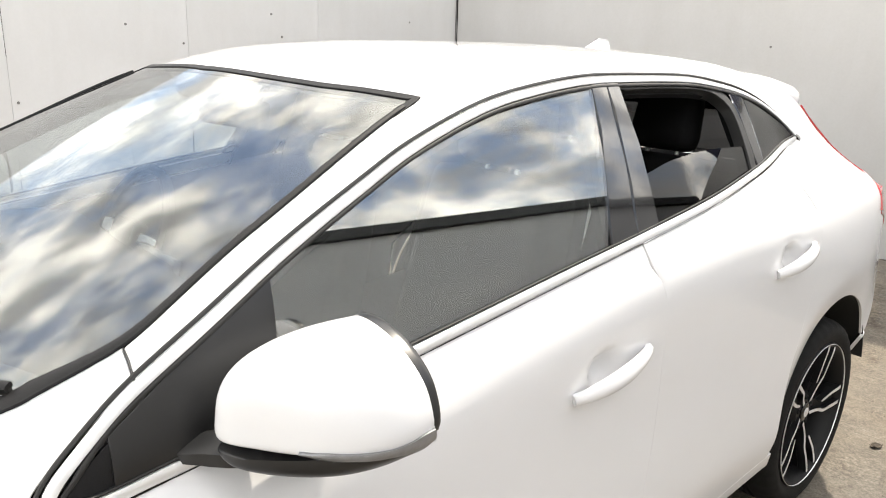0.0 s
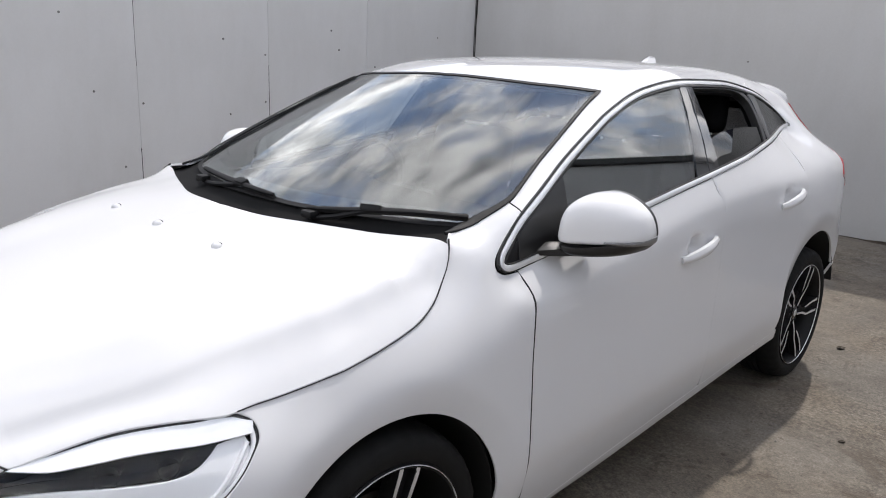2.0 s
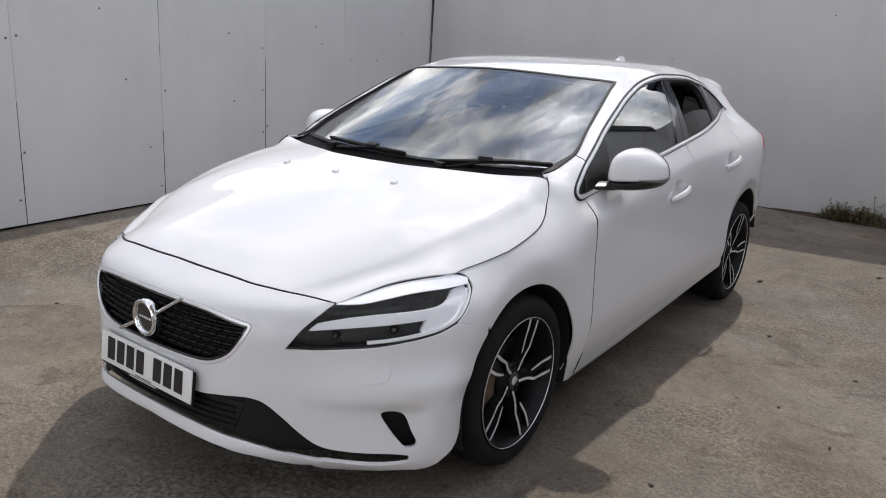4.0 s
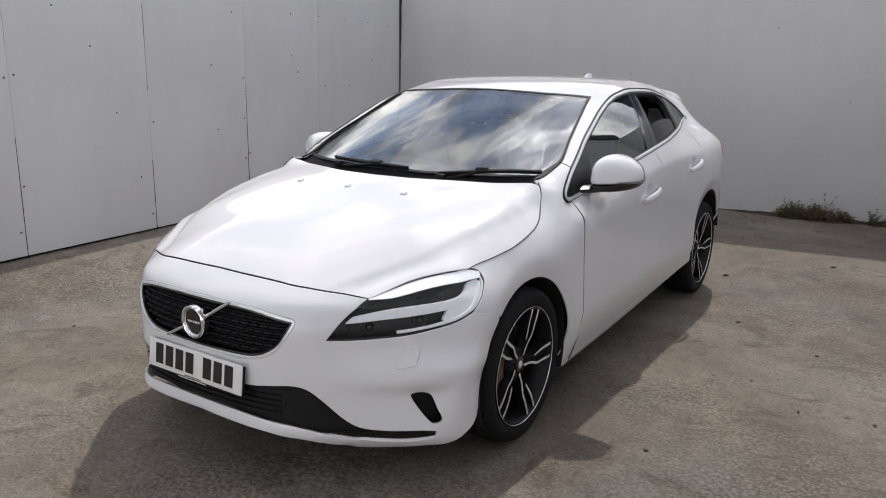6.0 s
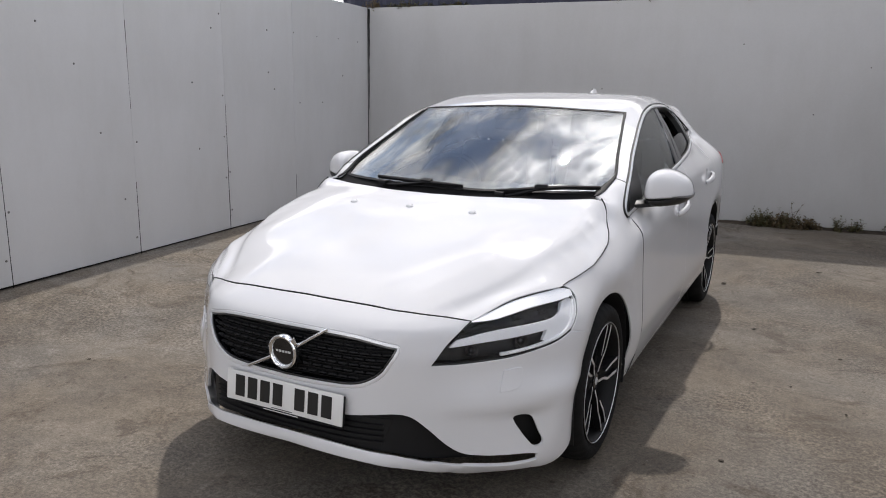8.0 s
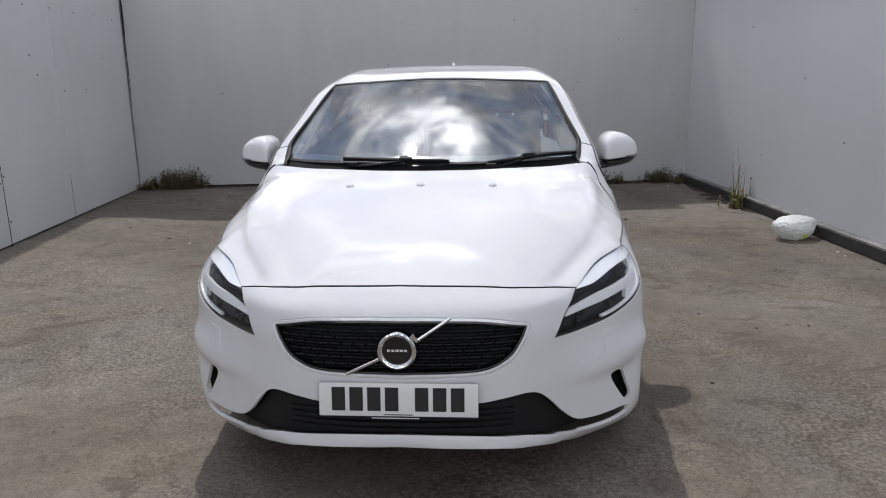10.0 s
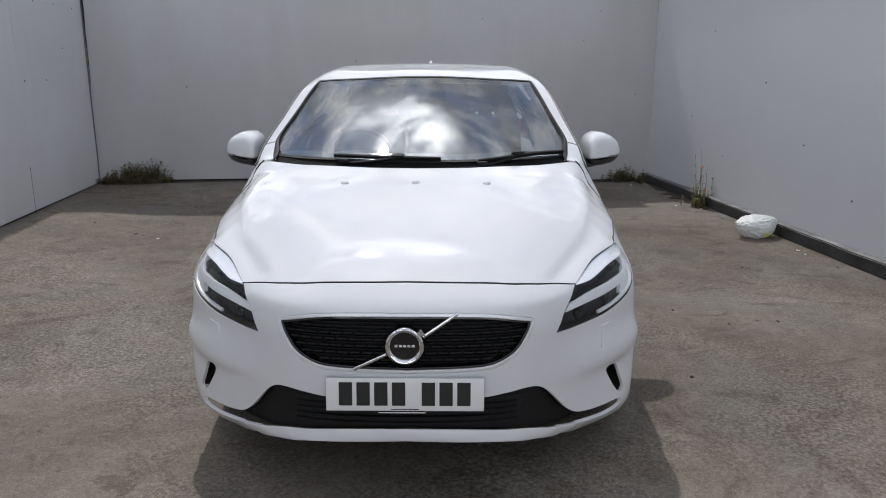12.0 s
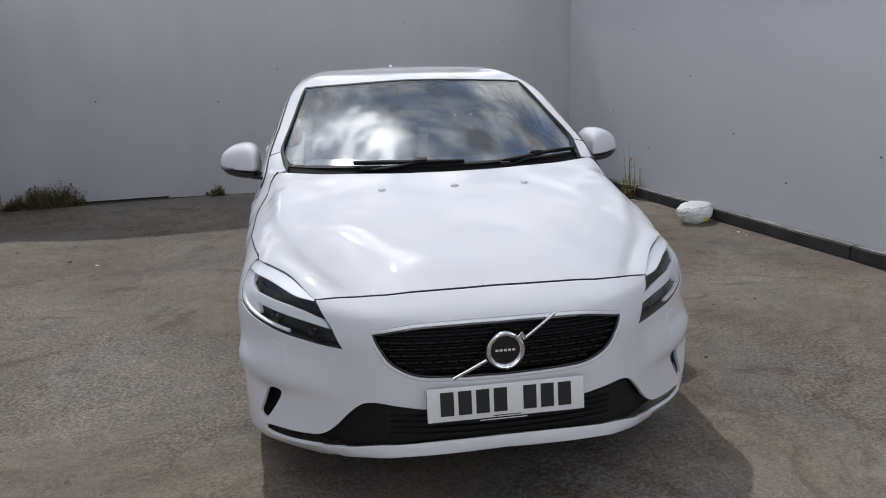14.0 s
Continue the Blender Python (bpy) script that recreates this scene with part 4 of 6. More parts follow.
pair("rear_quarter", QUARTER, inset(quarter_loop, .0010), PAINT, depth=.008, step=.018, shape=arch_lip(*ARCH_R))
tail_half = np.concatenate([[(A_TAIL, .50), (3.2, .51), (3.035, .515)], arc(*ARCH_R, 26, -14, 20), curve_through([(3.06, .22), (3.3, .21), (A_TAIL, .21)], .05)])
tail = np.concatenate([tail_half, (tail_half * [-1, 1] + [2 * A_TAIL, 0])[::-1][1:-1]])


def tail_side(a, z):
    a = np.asarray(a, float)
    p = side(np.where(a > A_TAIL, 2 * A_TAIL - a, a), z)
    return p * np.stack([np.where(a > A_TAIL, -1., 1.), np.ones_like(a), np.ones_like(a)], -1)


part("rear_bumper", panel_mesh("rear_bumper", tail_side, tail, PAINT, CORE, (), .03, shape=lambda p, n, q: p - n * (.07 * np.clip((.53 - q[:, 1]) / .16, 0, 1) ** .8)[:, None]), car)
gate_half = np.array([(A_TAIL, 1.0), (3.6, 1.01), (3.36, 1.02), (3.34, .80), (3.33, .51), (3.6, .505), (A_TAIL, .505)])
part("tailgate", panel_mesh("tailgate", tail_side, np.concatenate([gate_half, (gate_half * [-1, 1] + [2 * A_TAIL, 0])[::-1][1:-1]]), PAINT, CORE, (), .05), car)
lamp_line = np.concatenate([curve_through(TAIL_EDGE + [.002, .003, .001], .02), side(*curve_through([(2.955, 1.03), (2.925, .966)], .02).T)])
for mirror in (False, True):
    part("tail_lamp", sweep("tail_lamp", lamp_line + [-.012, .006, 0], REDLENS, np.array([.55, .75, .35]), np.interp(np.linspace(0, 1, len(lamp_line)), [0, .5, .8, 1], [.006, .010, .034, .05]), .018, mirror=mirror), car, "red tail lamp")
    low_lamp = np.concatenate([curve_through([(2.97, 1.03), (2.93, .966), (3.02, .935), (3.10, .86)], .02, corners=(1,)), curve_through([(3.28, .88), (3.3, 1.0), (3.1, 1.03)], .03)])
    part("tail_lamp", panel_mesh("tail_lamp", side, low_lamp, REDLENS, CORE, (), .024, .03, .002, mirror=mirror), car, "red tail lamp")

# roof with its pillars
ws_edge = curve_through([(.711, .541), (.704, .58), (.669, .72), (.622, .953), (.588, 1.117)], .02)
ws_top = curve_through([(.572, 1.112), (.48, 1.085), (.365, 1.050), (.2, 1.022), (0, 1.010)], .02)
ys = np.r_[np.arange(2.35, 1.0, -.03), np.arange(1.0, .535, -.015)]
cant = np.stack([E1X(ys) - .001, ys], 1)
tail_edge = np.concatenate([curve_through([(0, 2.88), (.3, 2.87), (.49, 2.84)], .03), [(.492, 2.7), (.492, 2.60), (.497, 2.50), (.515, 2.42), (.535, 2.37)]])
half = np.concatenate([tail_edge, cant, [(.768, .527), (.737, .534), (.713, .537)], ws_edge, ws_top])
roof_loop = np.concatenate([half, (half * [-1, 1])[::-1][1:-1]])
roof = part("roof", panel_mesh("roof", upper, inset(roof_loop, .001), PAINT, CORE, (), .024, .014), car)
# windscreen
low = curve_through([(0, .205), (.2, .216), (.4, .265), (.55, .325), (.66, .392)], .02)
edge2 = curve_through([(.690, .438), (.700, .491), (.706, .535), (.702, .58), (.669, .72), (.622, .953), (.588, 1.117)], .02)
half = np.concatenate([low, edge2, ws_top])
screen_loop = np.concatenate([half, (half * [-1, 1])[::-1][1:-1]])
_g = np.array([(x, y) for x in np.linspace(0, .70, 30) for y in np.linspace(.2, 1.12, 40)])
_g = _g[inside(_g, inset(screen_loop, .004))]
SCREEN_TERMS = lambda x, y: np.stack([1 + 0 * x, y, y * y, x * x, x * x * y, x ** 4, x * x * y * y, x ** 4 * y], -1)
SCREEN_W = np.linalg.lstsq(SCREEN_TERMS(_g[:, 0], _g[:, 1]), upper(_g[:, 0], _g[:, 1])[:, 2], rcond=None)[0]


def screen_at(x, y):
    x, y = np.broadcast_arrays(np.asarray(x, float), np.asarray(y, float))
    low, top = np.interp(np.abs(x), [0, .2, .4, .55, .66, .70], [.205, .216, .265, .325, .40, .49]), np.interp(np.abs(x), [0, .2, .365, .48, .572, .70], [1.01, 1.022, 1.05, 1.085, 1.112, 1.13])
    swell = .009 * np.sin(np.pi * np.clip((y - low) / (top - low), 0, 1)) * np.clip(1 - (np.abs(x) / .72) ** 4, 0, 1)
    return np.stack([x, y, SCREEN_TERMS(x, y) @ SCREEN_W + swell], -1)


windscreen = part("windscreen", panel_mesh("windscreen", screen_at, inset(screen_loop, .004), GLASS, CORE, (), .03, .005, lift=-.006, sheet=True), car, "laminated windscreen glass")
windscreen.visible_shadow = False
# side windows
cant_line = lambda y0, y1, d: np.stack([np.linspace(y0, y1, int(abs(y1 - y0) / .03) + 2), E1Z(np.linspace(y0, y1, int(abs(y1 - y0) / .03) + 2)) + d], 1)
front_glass = np.concatenate([belt(.66, 1.452, .010), [(1.585, 1.372)], cant_line(1.57, .70, -.024), [(.66, 1.10)]])
_y, _z = (v.ravel() for v in np.meshgrid(np.linspace(.66, 1.58, 30), np.linspace(.98, 1.37, 20)))
_in = inside(np.stack([_y, _z], 1), front_glass)
PANE_TERMS = lambda y, z: np.stack([1 + 0 * y, y, z, y * z, z * z, y * y], -1)
PANE_W = np.linalg.lstsq(PANE_TERMS(_y[_in], _z[_in]), glazing(_y[_in], _z[_in])[:, 0], rcond=None)[0]


def front_pane(y, z):
    y, z = np.broadcast_arrays(np.asarray(y, float), np.asarray(z, float))
    return np.stack([PANE_TERMS(y, z) @ PANE_W - .003, y, z], -1)


for g in pair("front_window", front_pane, front_glass, GLASS, "closed front door window", depth=.004, sheet=True):
    g.visible_shadow = False
rear_glass = np.concatenate([belt(1.63, 2.21, .01), [(2.235, 1.19)], curve_through([(2.23, 1.215), (2.0, 1.225), (1.80, 1.218), (1.655, 1.198)], .03)])
closed_glass = np.concatenate([belt(1.63, 2.21, .01), [(2.235, 1.19)], cant_line(2.30, 1.70, -.022)])
for mirror, loop, label in ((False, rear_glass, "half-lowered tinted rear door window"), (True, closed_glass, "closed tinted rear door window")):
    g = part("rear_window", panel_mesh("rear_window", glazing, loop, TINT, CORE, depth=.004, sheet=True, lift=-.008, mirror=mirror), car, label)
    g.visible_shadow = False
corner_glass = np.concatenate([belt(2.28, 2.63, .012), cant_line(2.64, 2.40, -.022), [(2.385, 1.325)]])
for g in pair("quarter_window", glazing, corner_glass, TINT, "fixed tinted quarter window", depth=.004, sheet=True):
    g.visible_shadow = False
pillar = np.concatenate([belt(1.447, 1.535, .006), cant_line(1.637, 1.580, -.012)])
pair("front_door_pillar", glazing, pillar, GLOSS, "gloss black pillar cover", depth=.01, lift=.003)
pillar = np.concatenate([belt(1.541, 1.625, .006), cant_line(1.69, 1.642, -.012)])
pair("rear_door_pillar", glazing, pillar, GLOSS, "gloss black pillar cover", depth=.01, lift=.003)
pillar = np.concatenate([belt(2.225, 2.275, .008), cant_line(2.375, 2.30, -.02)])
pair("window_divider", glazing, pillar, GLOSS, depth=.01, lift=.002)
sail = np.array([(.487, .945), (.55, .950), (.690, .966), (.705, 1.02), (.725, 1.148), (.70, 1.135), (.60, 1.08), (.487, 1.01)])
pair("mirror_sail", glazing, curve_through(sail, .02, True, range(8)), TRIM, depth=.012, lift=.003)

# ---------------------------------------------------------------- trim swept along lines


def revolve(name, prof, mat, n=64, notch=None):
    """A ring round the x axis: prof is (x, r) points; notch(i, k) changes r at segment i of profile point k."""
    bm = bmesh.new()
    rows = []
    for i in range(n):
        t = 2 * math.pi * i / n
        rows.append([bm.verts.new((x, (r + (notch(i, k) if notch else 0)) * math.cos(t), (r + (notch(i, k) if notch else 0)) * math.sin(t))) for k, (x, r) in enumerate(prof)])
    for i in range(n):
        a, b = rows[i], rows[(i + 1) % n]
        for k in range(len(prof) - 1):
            bm.faces.new((a[k], a[k + 1], b[k + 1], b[k]))
    return from_bm(name, bm, mat, True, 40)


def plate_of(name, loop, x0, x1, mat, bevel=0.0, bow=None):
    """A flat piece in the y-z plane, from x0 to x1; bow(y, z) sinks its face."""
    bm = bmesh.new()
    lo = [bm.verts.new((x0 + (bow(y, z) if bow else 0), y, z)) for y, z in loop]
    hi = [bm.verts.new((x1 + (bow(y, z) if bow else 0), y, z)) for y, z in loop]
    bm.faces.new(lo[::-1])
    top = bm.faces.new(hi)
    n = len(loop)
    for i in range(n):
        bm.faces.new((lo[i], lo[(i + 1) % n], hi[(i + 1) % n], hi[i]))
    if bevel:
        bmesh.ops.bevel(bm, geom=list(top.edges), offset=bevel, segments=2, affect="EDGES", profile=.6)
    return from_bm(name, bm, mat, True, 30)


# door frame seal and bright surround of the side windows, each one line round the front tip


def surround(name, d, e, tip, mat, w_top, w_low, h, lift, label=""):
    """A line round the side windows: d below the cant rail, e above the belt, with its rounded front end on the fender's sheet."""
    top, low = np.r_[2.645, np.arange(2.62, 1.0, -.03), np.arange(1.0, .445, -.015)], np.r_[np.arange(.465, 2.62, .03), 2.643]
    z_top, z_low = E1Z(top) - d, BELT(low) + e
    tip = curve_through(tip, .008)
    q = fender_yz(tip[:, 0], tip[:, 1])
    p = np.concatenate([glazing(top, z_top), FENDER(q[:, 0], q[:, 1]), glazing(low, z_low)])
    n = np.concatenate([normals_on(glazing, top, z_top), normals_on(FENDER, q[:, 0], q[:, 1]), normals_on(glazing, low, z_low)])
    w = np.r_[np.full(len(top), w_top), np.linspace(w_top, w_low, len(tip)), np.full(len(low), w_low)]
    for _ in range(3):
        p[1:-1] = p[1:-1] * .5 + (p[2:] + p[:-2]) * .25
        n[1:-1] = n[1:-1] * .5 + (n[2:] + n[:-2]) * .25
    for mirror in (False, True):
        part(name, sweep(name, p + n * lift, mat, n, w, h, False, mirror), car, label)


surround("door_seal", -.001, .001, [(.430, .995), (.406, .971), (.3965, .955), (.3995, .943), (.414, .934), (.440, .927)], SEAL_GAP, .0065, .0016, .008, .002)
surround("window_trim", .0115, .0115, [(.436, .986), (.417, .967), (.4105, .955), (.4125, .948), (.424, .942), (.443, .937)], SATIN, .0145, .0165, .008, .003, "satin silver window surround")
surround("glass_seal", .0225, .0225, [(.449, .978), (.430, .961), (.4235, .9545), (.4245, .953), (.432, .951), (.446, .948)], SEAL_GAP, .0075, .004, .006, .0015)
DOOR_SEAM = [(.462, .20), (.462, .40), (.468, .62), (.474, .79), (.488, .87), (.484, .905), (.478, .925)]
REAR_SEAM = [(1.547, 1.06), (1.55, 1.03), (1.582, .97), (1.588, .84), (1.58, .68), (1.550, .53), (1.545, .31)]
TAIL_SEAM = [(2.43, 1.13), (2.41, 1.0), (2.37, .86), (2.33, .75), (2.30, .68), (2.262, .60), (2.235, .50)]
_f = curve_through([(-.402, .650), (-.33, .633), (-.262, .612)], .01)
_n = normals_on(side, _f[:, 0], _f[:, 1])
_p = side(_f[:, 0], _f[:, 1])
_d = np.clip((np.hypot(_p[:, 1] - ARCH_F[0], _p[:, 2] - ARCH_F[1]) - ARCH_F[2]) / .085, 0, 1)
_p = _p - _n * (.0045 + .020 * (1 - _d) ** 1.4)[:, None]
for mirror in (False, True):
    part("seam_fill", sweep("seam_fill", _p, PAINT, _n, .014, .003, False, mirror), car)
# dark strips sunk under the seams colour in the shade of the gaps
for pts in (DOOR_SEAM, REAR_SEAM, TAIL_SEAM):
    line_on("seam_shade", side, curve_through(pts, .02), SEAL_GAP, .022, .003, -.0085)
# the shut lines themselves: narrow dark strips for the shade in the gaps
line_on("shut_line", side, curve_through(DOOR_SEAM, .02), SEAL_GAP, .0045, .004, -.0008)
_c = np.linspace(.302, -.338, 44)
line_on("shut_line", side, np.stack([_c, SHUT(_c)], 1), SEAL_GAP, .0026, .006, .0002)
line_on("seam_shade", side, np.stack([np.linspace(.30, -.30, 30), SHUT(np.linspace(.30, -.30, 30))], 1), SEAL_GAP, .022, .003, -.0095)
_e = np.linspace(2 * A_NOSE + .775, -.775, 50)
line_on("seam_shade", side, np.stack([_e, EDGE_Z(np.where(_e < A_NOSE, 2 * A_NOSE - _e, _e))], 1), SEAL_GAP, .024, .003, -.011, both=False)
line_on("shut_line", side, np.stack([_e, EDGE_Z(np.where(_e < A_NOSE, 2 * A_NOSE - _e, _e)) + .0005], 1), SEAL_GAP, .0042, .005, -.001, both=False)
line_on("shut_line", FENDER, slant(upper(np.linspace(.762, .713, 6), np.linspace(.5255, .5355, 6))), SEAL_GAP, .002, .004, -.0005)
tri = curve_through([(.424, .950), (.445, .946), (.485, .948), (.485, 1.003), (.45, .975), (.43, .958)], .015, True, range(6))
pair("front_triangle", FENDER, fender_yz(tri[:, 0], tri[:, 1]), BLACK, depth=.012, lift=-.0005)
tri = curve_through([(.41, .94), (.45, .935), (.53, .94), (.53, 1.045), (.45, .985), (.41, .96)], .015, True, range(6))
pair("triangle_backing", FENDER, fender_yz(tri[:, 0], tri[:, 1]), SEAL_GAP, depth=.006, lift=-.006)
# seals round the windscreen
inner = inset(screen_loop, .010)
part("windscreen_seal", panel_mesh("windscreen_seal", screen_at, inset(screen_loop, -.003), BLACK, CORE, [inner], .03, .004, lift=-.0035), car, "black windscreen border")
_m = np.concatenate([curve_through([(.675, .330), (.680, .385), (.685, .425)], .02), edge2[:-2] + [-.004, 0]])
line_on("screen_moulding", upper, _m, BLACK, np.interp(_m[:, 1], [.33, .38, .43, .50, .60], [.006, .020, .026, .018, .011]), .008, .003, "black windscreen moulding")
band = np.concatenate([curve_through([(-.675, .40), (-.55, .33), (-.4, .27), (-.2, .221), (0, .21), (.2, .221), (.4, .27), (.55, .33), (.675, .40)], .03),
                       curve_through([(.68, .46), (.55, .40), (.4, .335), (.2, .285), (0, .272), (-.2, .285), (-.4, .335), (-.55, .40), (-.68, .46)], .03)])
part("windscreen_band", panel_mesh("windscreen_band", screen_at, band, GLOSS, CORE, (), .03, .002, lift=-.0135), car, "black printed windscreen band")
# cowl under the windscreen
cowl = np.concatenate([curve_through([(-.722, .30), (-.65, .265), (-.52, .214), (-.37, .155), (-.2, .10), (0, .085), (.2, .10), (.37, .155), (.52, .214), (.65, .265), (.722, .30)], .03),
                       curve_through([(.70, .405), (.665, .405), (.55, .345), (.4, .285), (.2, .236), (0, .225), (-.2, .236), (-.4, .285), (-.55, .345), (-.665, .405), (-.70, .405)], .03)])


def cowl_at(x, y):
    p = upper(x, y)
    rear = np.interp(np.abs(x), [0, .2, .37, .52, .65, .72], [.085, .10, .155, .214, .265, .298])
    t = np.clip((y - rear) / .12, 0, 1)
    p[..., 2] = (1 - t) * (hood_at(x, np.minimum(y, rear))[..., 2] - .022) + t * (p[..., 2] - .012)
    return p


part("cowl", panel_mesh("cowl", cowl_at, cowl, COWL, CORE, (), .02, .01), car, "black plastic cowl")

def wiper(name, tip, heel, pivot, part_way=.55, sag=.02):
    """One wiper: blade with rubber, and its arm, lying on the foot of the windscreen."""
    w = np.linspace(0, 1, 14)
    q = np.linspace(tip, heel, 14) - np.stack([0 * w, sag * 4 * w * (1 - w)], 1)
    n = normals_on(upper, q[:, 0], q[:, 1])
    base = upper(q[:, 0], q[:, 1])
    arm_w = np.interp(np.linspace(0, 1, 14), [0, .1, .5, 1], [.008, .013, .019, .013])
    blade = part(name, sweep(name, base + n * .012, BLACK, n, arm_w, .009), car, "black wiper blade")
    part("wiper_rubber", sweep("wiper_rubber", base + n * .004, SEAL_GAP, n, .006, .012), blade)
    mid = np.array(tip) * (1 - part_way) + np.array(heel) * part_way - [0, sag * 4 * part_way * (1 - part_way)]
    a = curve_through([mid, (mid + np.array(pivot)) / 2 - [0, .012], pivot], .03)
    n = normals_on(upper, a[:, 0], a[:, 1])
    height = np.interp(np.linspace(0, 1, len(a)), [0, .5, 1], [.010, .002, -.010])
    part("wiper_arm", sweep("wiper_arm", upper(a[:, 0], a[:, 1]) + n * height[:, None], BLACK, n, .014, .010), blade)
    c = upper(np.array([pivot[0]]), np.array([pivot[1]]))[0]
    bm = block(.045, .035, .022, .008, at=(c[0], c[1], c[2] + .002))
    part("wiper_pivot", from_bm("wiper_pivot", bm, BLACK, True), blade)
    c = upper(np.array([mid[0]]), np.array([mid[1]]))[0]
    bm = block(.06, .026, .018, .005)
    ob = part("blade_clip", from_bm("blade_clip", bm, BLACK, True), blade)
    d = np.array(tip) - np.array(heel)
    ob.matrix_basis = pose(c[0], c[1], c[2] + .014, 22, 0, math.degrees(math.atan2(d[1], d[0])))


wiper("wiper", (.267, .212), (.672, .420), (.285, .203), .45, .024)
wiper("wiper", (.10, .216), (-.385, .268), (-.335, .226), .40, .014)

# ---------------------------------------------------------------- headlamps


def lamp(mirror):
    k = dict(mirror=mirror)
    shell = part("headlamp", panel_mesh("headlamp", side, inset(lamp_loop, .006), LAMPBLACK, CORE, (), .02, .04, lift=-.034, **k), car, "headlamp with black housing and white light guide")
    lens = part("lamp_lens", panel_mesh("lamp_lens", side, inset(lamp_loop, -.001), LENS, CORE, (), .02, .003, lift=-.001, sheet=True, **k), shell, "clear plastic lens")
    lens.visible_shadow = False
    part("lamp_seal", panel_mesh("lamp_seal", side, inset(lamp_loop, -.0035), SEAL_GAP, CORE, [inset(lamp_loop, -.001)], .02, .03, lift=-.0035, **k), shell)
    part("lamp_rim", panel_mesh("lamp_rim", side, inset(lamp_loop, -.001), LAMPBLACK, CORE, [inset(lamp_loop, .0006)], .02, .03, lift=-.006, **k), shell)
    refl = curve_through([(-.776, .7155), (-.70, .7435), (-.622, .7655), (-.53, .7808), (-.42, .7900), (-.346, .7880), (-.308, .773), (-.316, .756), (-.405, .755), (-.535, .746), (-.639, .729), (-.70, .719)], .012, True, (0, 6, 7))
    low_edge = lambda a: np.interp(a, [-.77, -.70, -.639, -.535, -.405, -.32], [.712, .718, .728, .745, .756, .765])
    lean = lambda p, n, q: p - n * (.16 * np.clip(q[:, 1] - low_edge(q[:, 0]), 0, .05))[:, None]
    part("upper_reflector", panel_mesh("upper_reflector", side, refl, REFLECTOR, CORE, (), .012, .003, lift=-.002, shape=lean, **k), shell, "bright reflector strip")
    tee = curve_through([(-.852, .641), (-.827, .660), (-.677, .686), (-.511, .701), (-.454, .713), (-.418, .731), (-.39, .751), (-.332, .757), (-.326, .735), (-.350, .705), (-.385, .675), (-.434, .648), (-.494, .634), (-.519, .637), (-.499, .672), (-.589, .663), (-.678, .655)], .012, True, (0, 1, 6, 7, 13, 14))
    part("light_guide", panel_mesh("light_guide", side, tee, LAMPWHITE, CORE, (), .015, .016, lift=-.012, **k), shell, "white hammer-shaped light guide")
    low = curve_through([(-.683, .604), (-.62, .611), (-.56, .620), (-.471, .639), (-.405, .670), (-.363, .711), (-.329, .746)], .015)
    n = normals_on(side, low[:, 0], low[:, 1])
    part("lower_chrome", sweep("lower_chrome", side(low[:, 0], low[:, 1]) - n * .010, REFLECTOR, n, .010, .012, mirror=mirror), shell, "chrome edge strip")
    for a, z, r in ((-.775, .622, .019), (-.60, .642, .023), (-.60, .716, .020), (-.49, .726, .018)):
        c = side(np.array([a]), np.array([z]))[0]
        n = normals_on(side, np.array([a]), np.array([z]))[0]
        turn = Vector(n).to_track_quat("X", "Z").to_matrix().to_4x4()
        ring = part("projector", revolve("projector", [(-.02, r * .55), (-.004, r * .7), (.004, r * .95), (.006, r * 1.1), (-.01, r * 1.2)], LAMPBLACK, 24), shell)
        eye = part("projector_lens", revolve("projector_lens", [(-.012, r * .68), (-.006, r * .6), (0, r * .42), (.003, r * .2), (.004, .0005)], GLOSS, 24), shell, "dark glass projector lens")
        m = Matrix.Translation(Vector(c) - Vector(n) * .024) @ turn
        if mirror:
            m = Matrix.Diagonal((-1, 1, 1, 1)) @ m
        ring.matrix_basis = eye.matrix_basis = m
        # V-shaped bright bracket over each projector
        t = np.array([(a - .026, z + .016), (a - .012, z - .010), (a, z - .016), (a + .014, z - .006), (a + .026, z + .018)])
        nn = normals_on(side, t[:, 0], t[:, 1])
        part("bracket", sweep("bracket", side(t[:, 0], t[:, 1]) - nn * .020, STEEL, nn, .0018, .004, mirror=mirror), shell)
    strip = curve_through([(-.314, .764), (-.315, .742), (-.339, .713), (-.372, .681), (-.416, .658), (-.474, .636), (-.56, .619), (-.63, .609)], .012)
    n = normals_on(side, strip[:, 0], strip[:, 1])
    part("edge_strip", sweep("edge_strip", side(strip[:, 0], strip[:, 1]) - n * .008, LAMPWHITE, n, np.interp(np.linspace(0, 1, len(strip)), [0, .5, 1], [.008, .010, .006]), .008, mirror=mirror), shell, "white edge strip")
    fins = curve_through([(-.80, .672), (-.70, .697), (-.60, .712), (-.50, .722), (-.43, .735)], .02)
    n = normals_on(side, fins[:, 0], fins[:, 1])
    part("inner_fin", sweep("inner_fin", side(fins[:, 0], fins[:, 1]) - n * .024, DASH, n, .020, .010, mirror=mirror), shell)
    return shell


lamp(False), lamp(True)

# ---------------------------------------------------------------- grille, badge, intake, plate
grille_loop = mirrored(grille_half)
grille = part("grille", panel_mesh("grille", side, inset(grille_loop, .002), BLACK, CORE, (), .03, .02, lift=-.040), car, "black grille with rows of short bars")
part("grille_frame", panel_mesh("grille_frame", side, inset(grille_loop, .0050), SATIN, CORE, [inset(grille_loop, .0110)], .02, .045, lift=.001), grille, "satin silver grille frame")
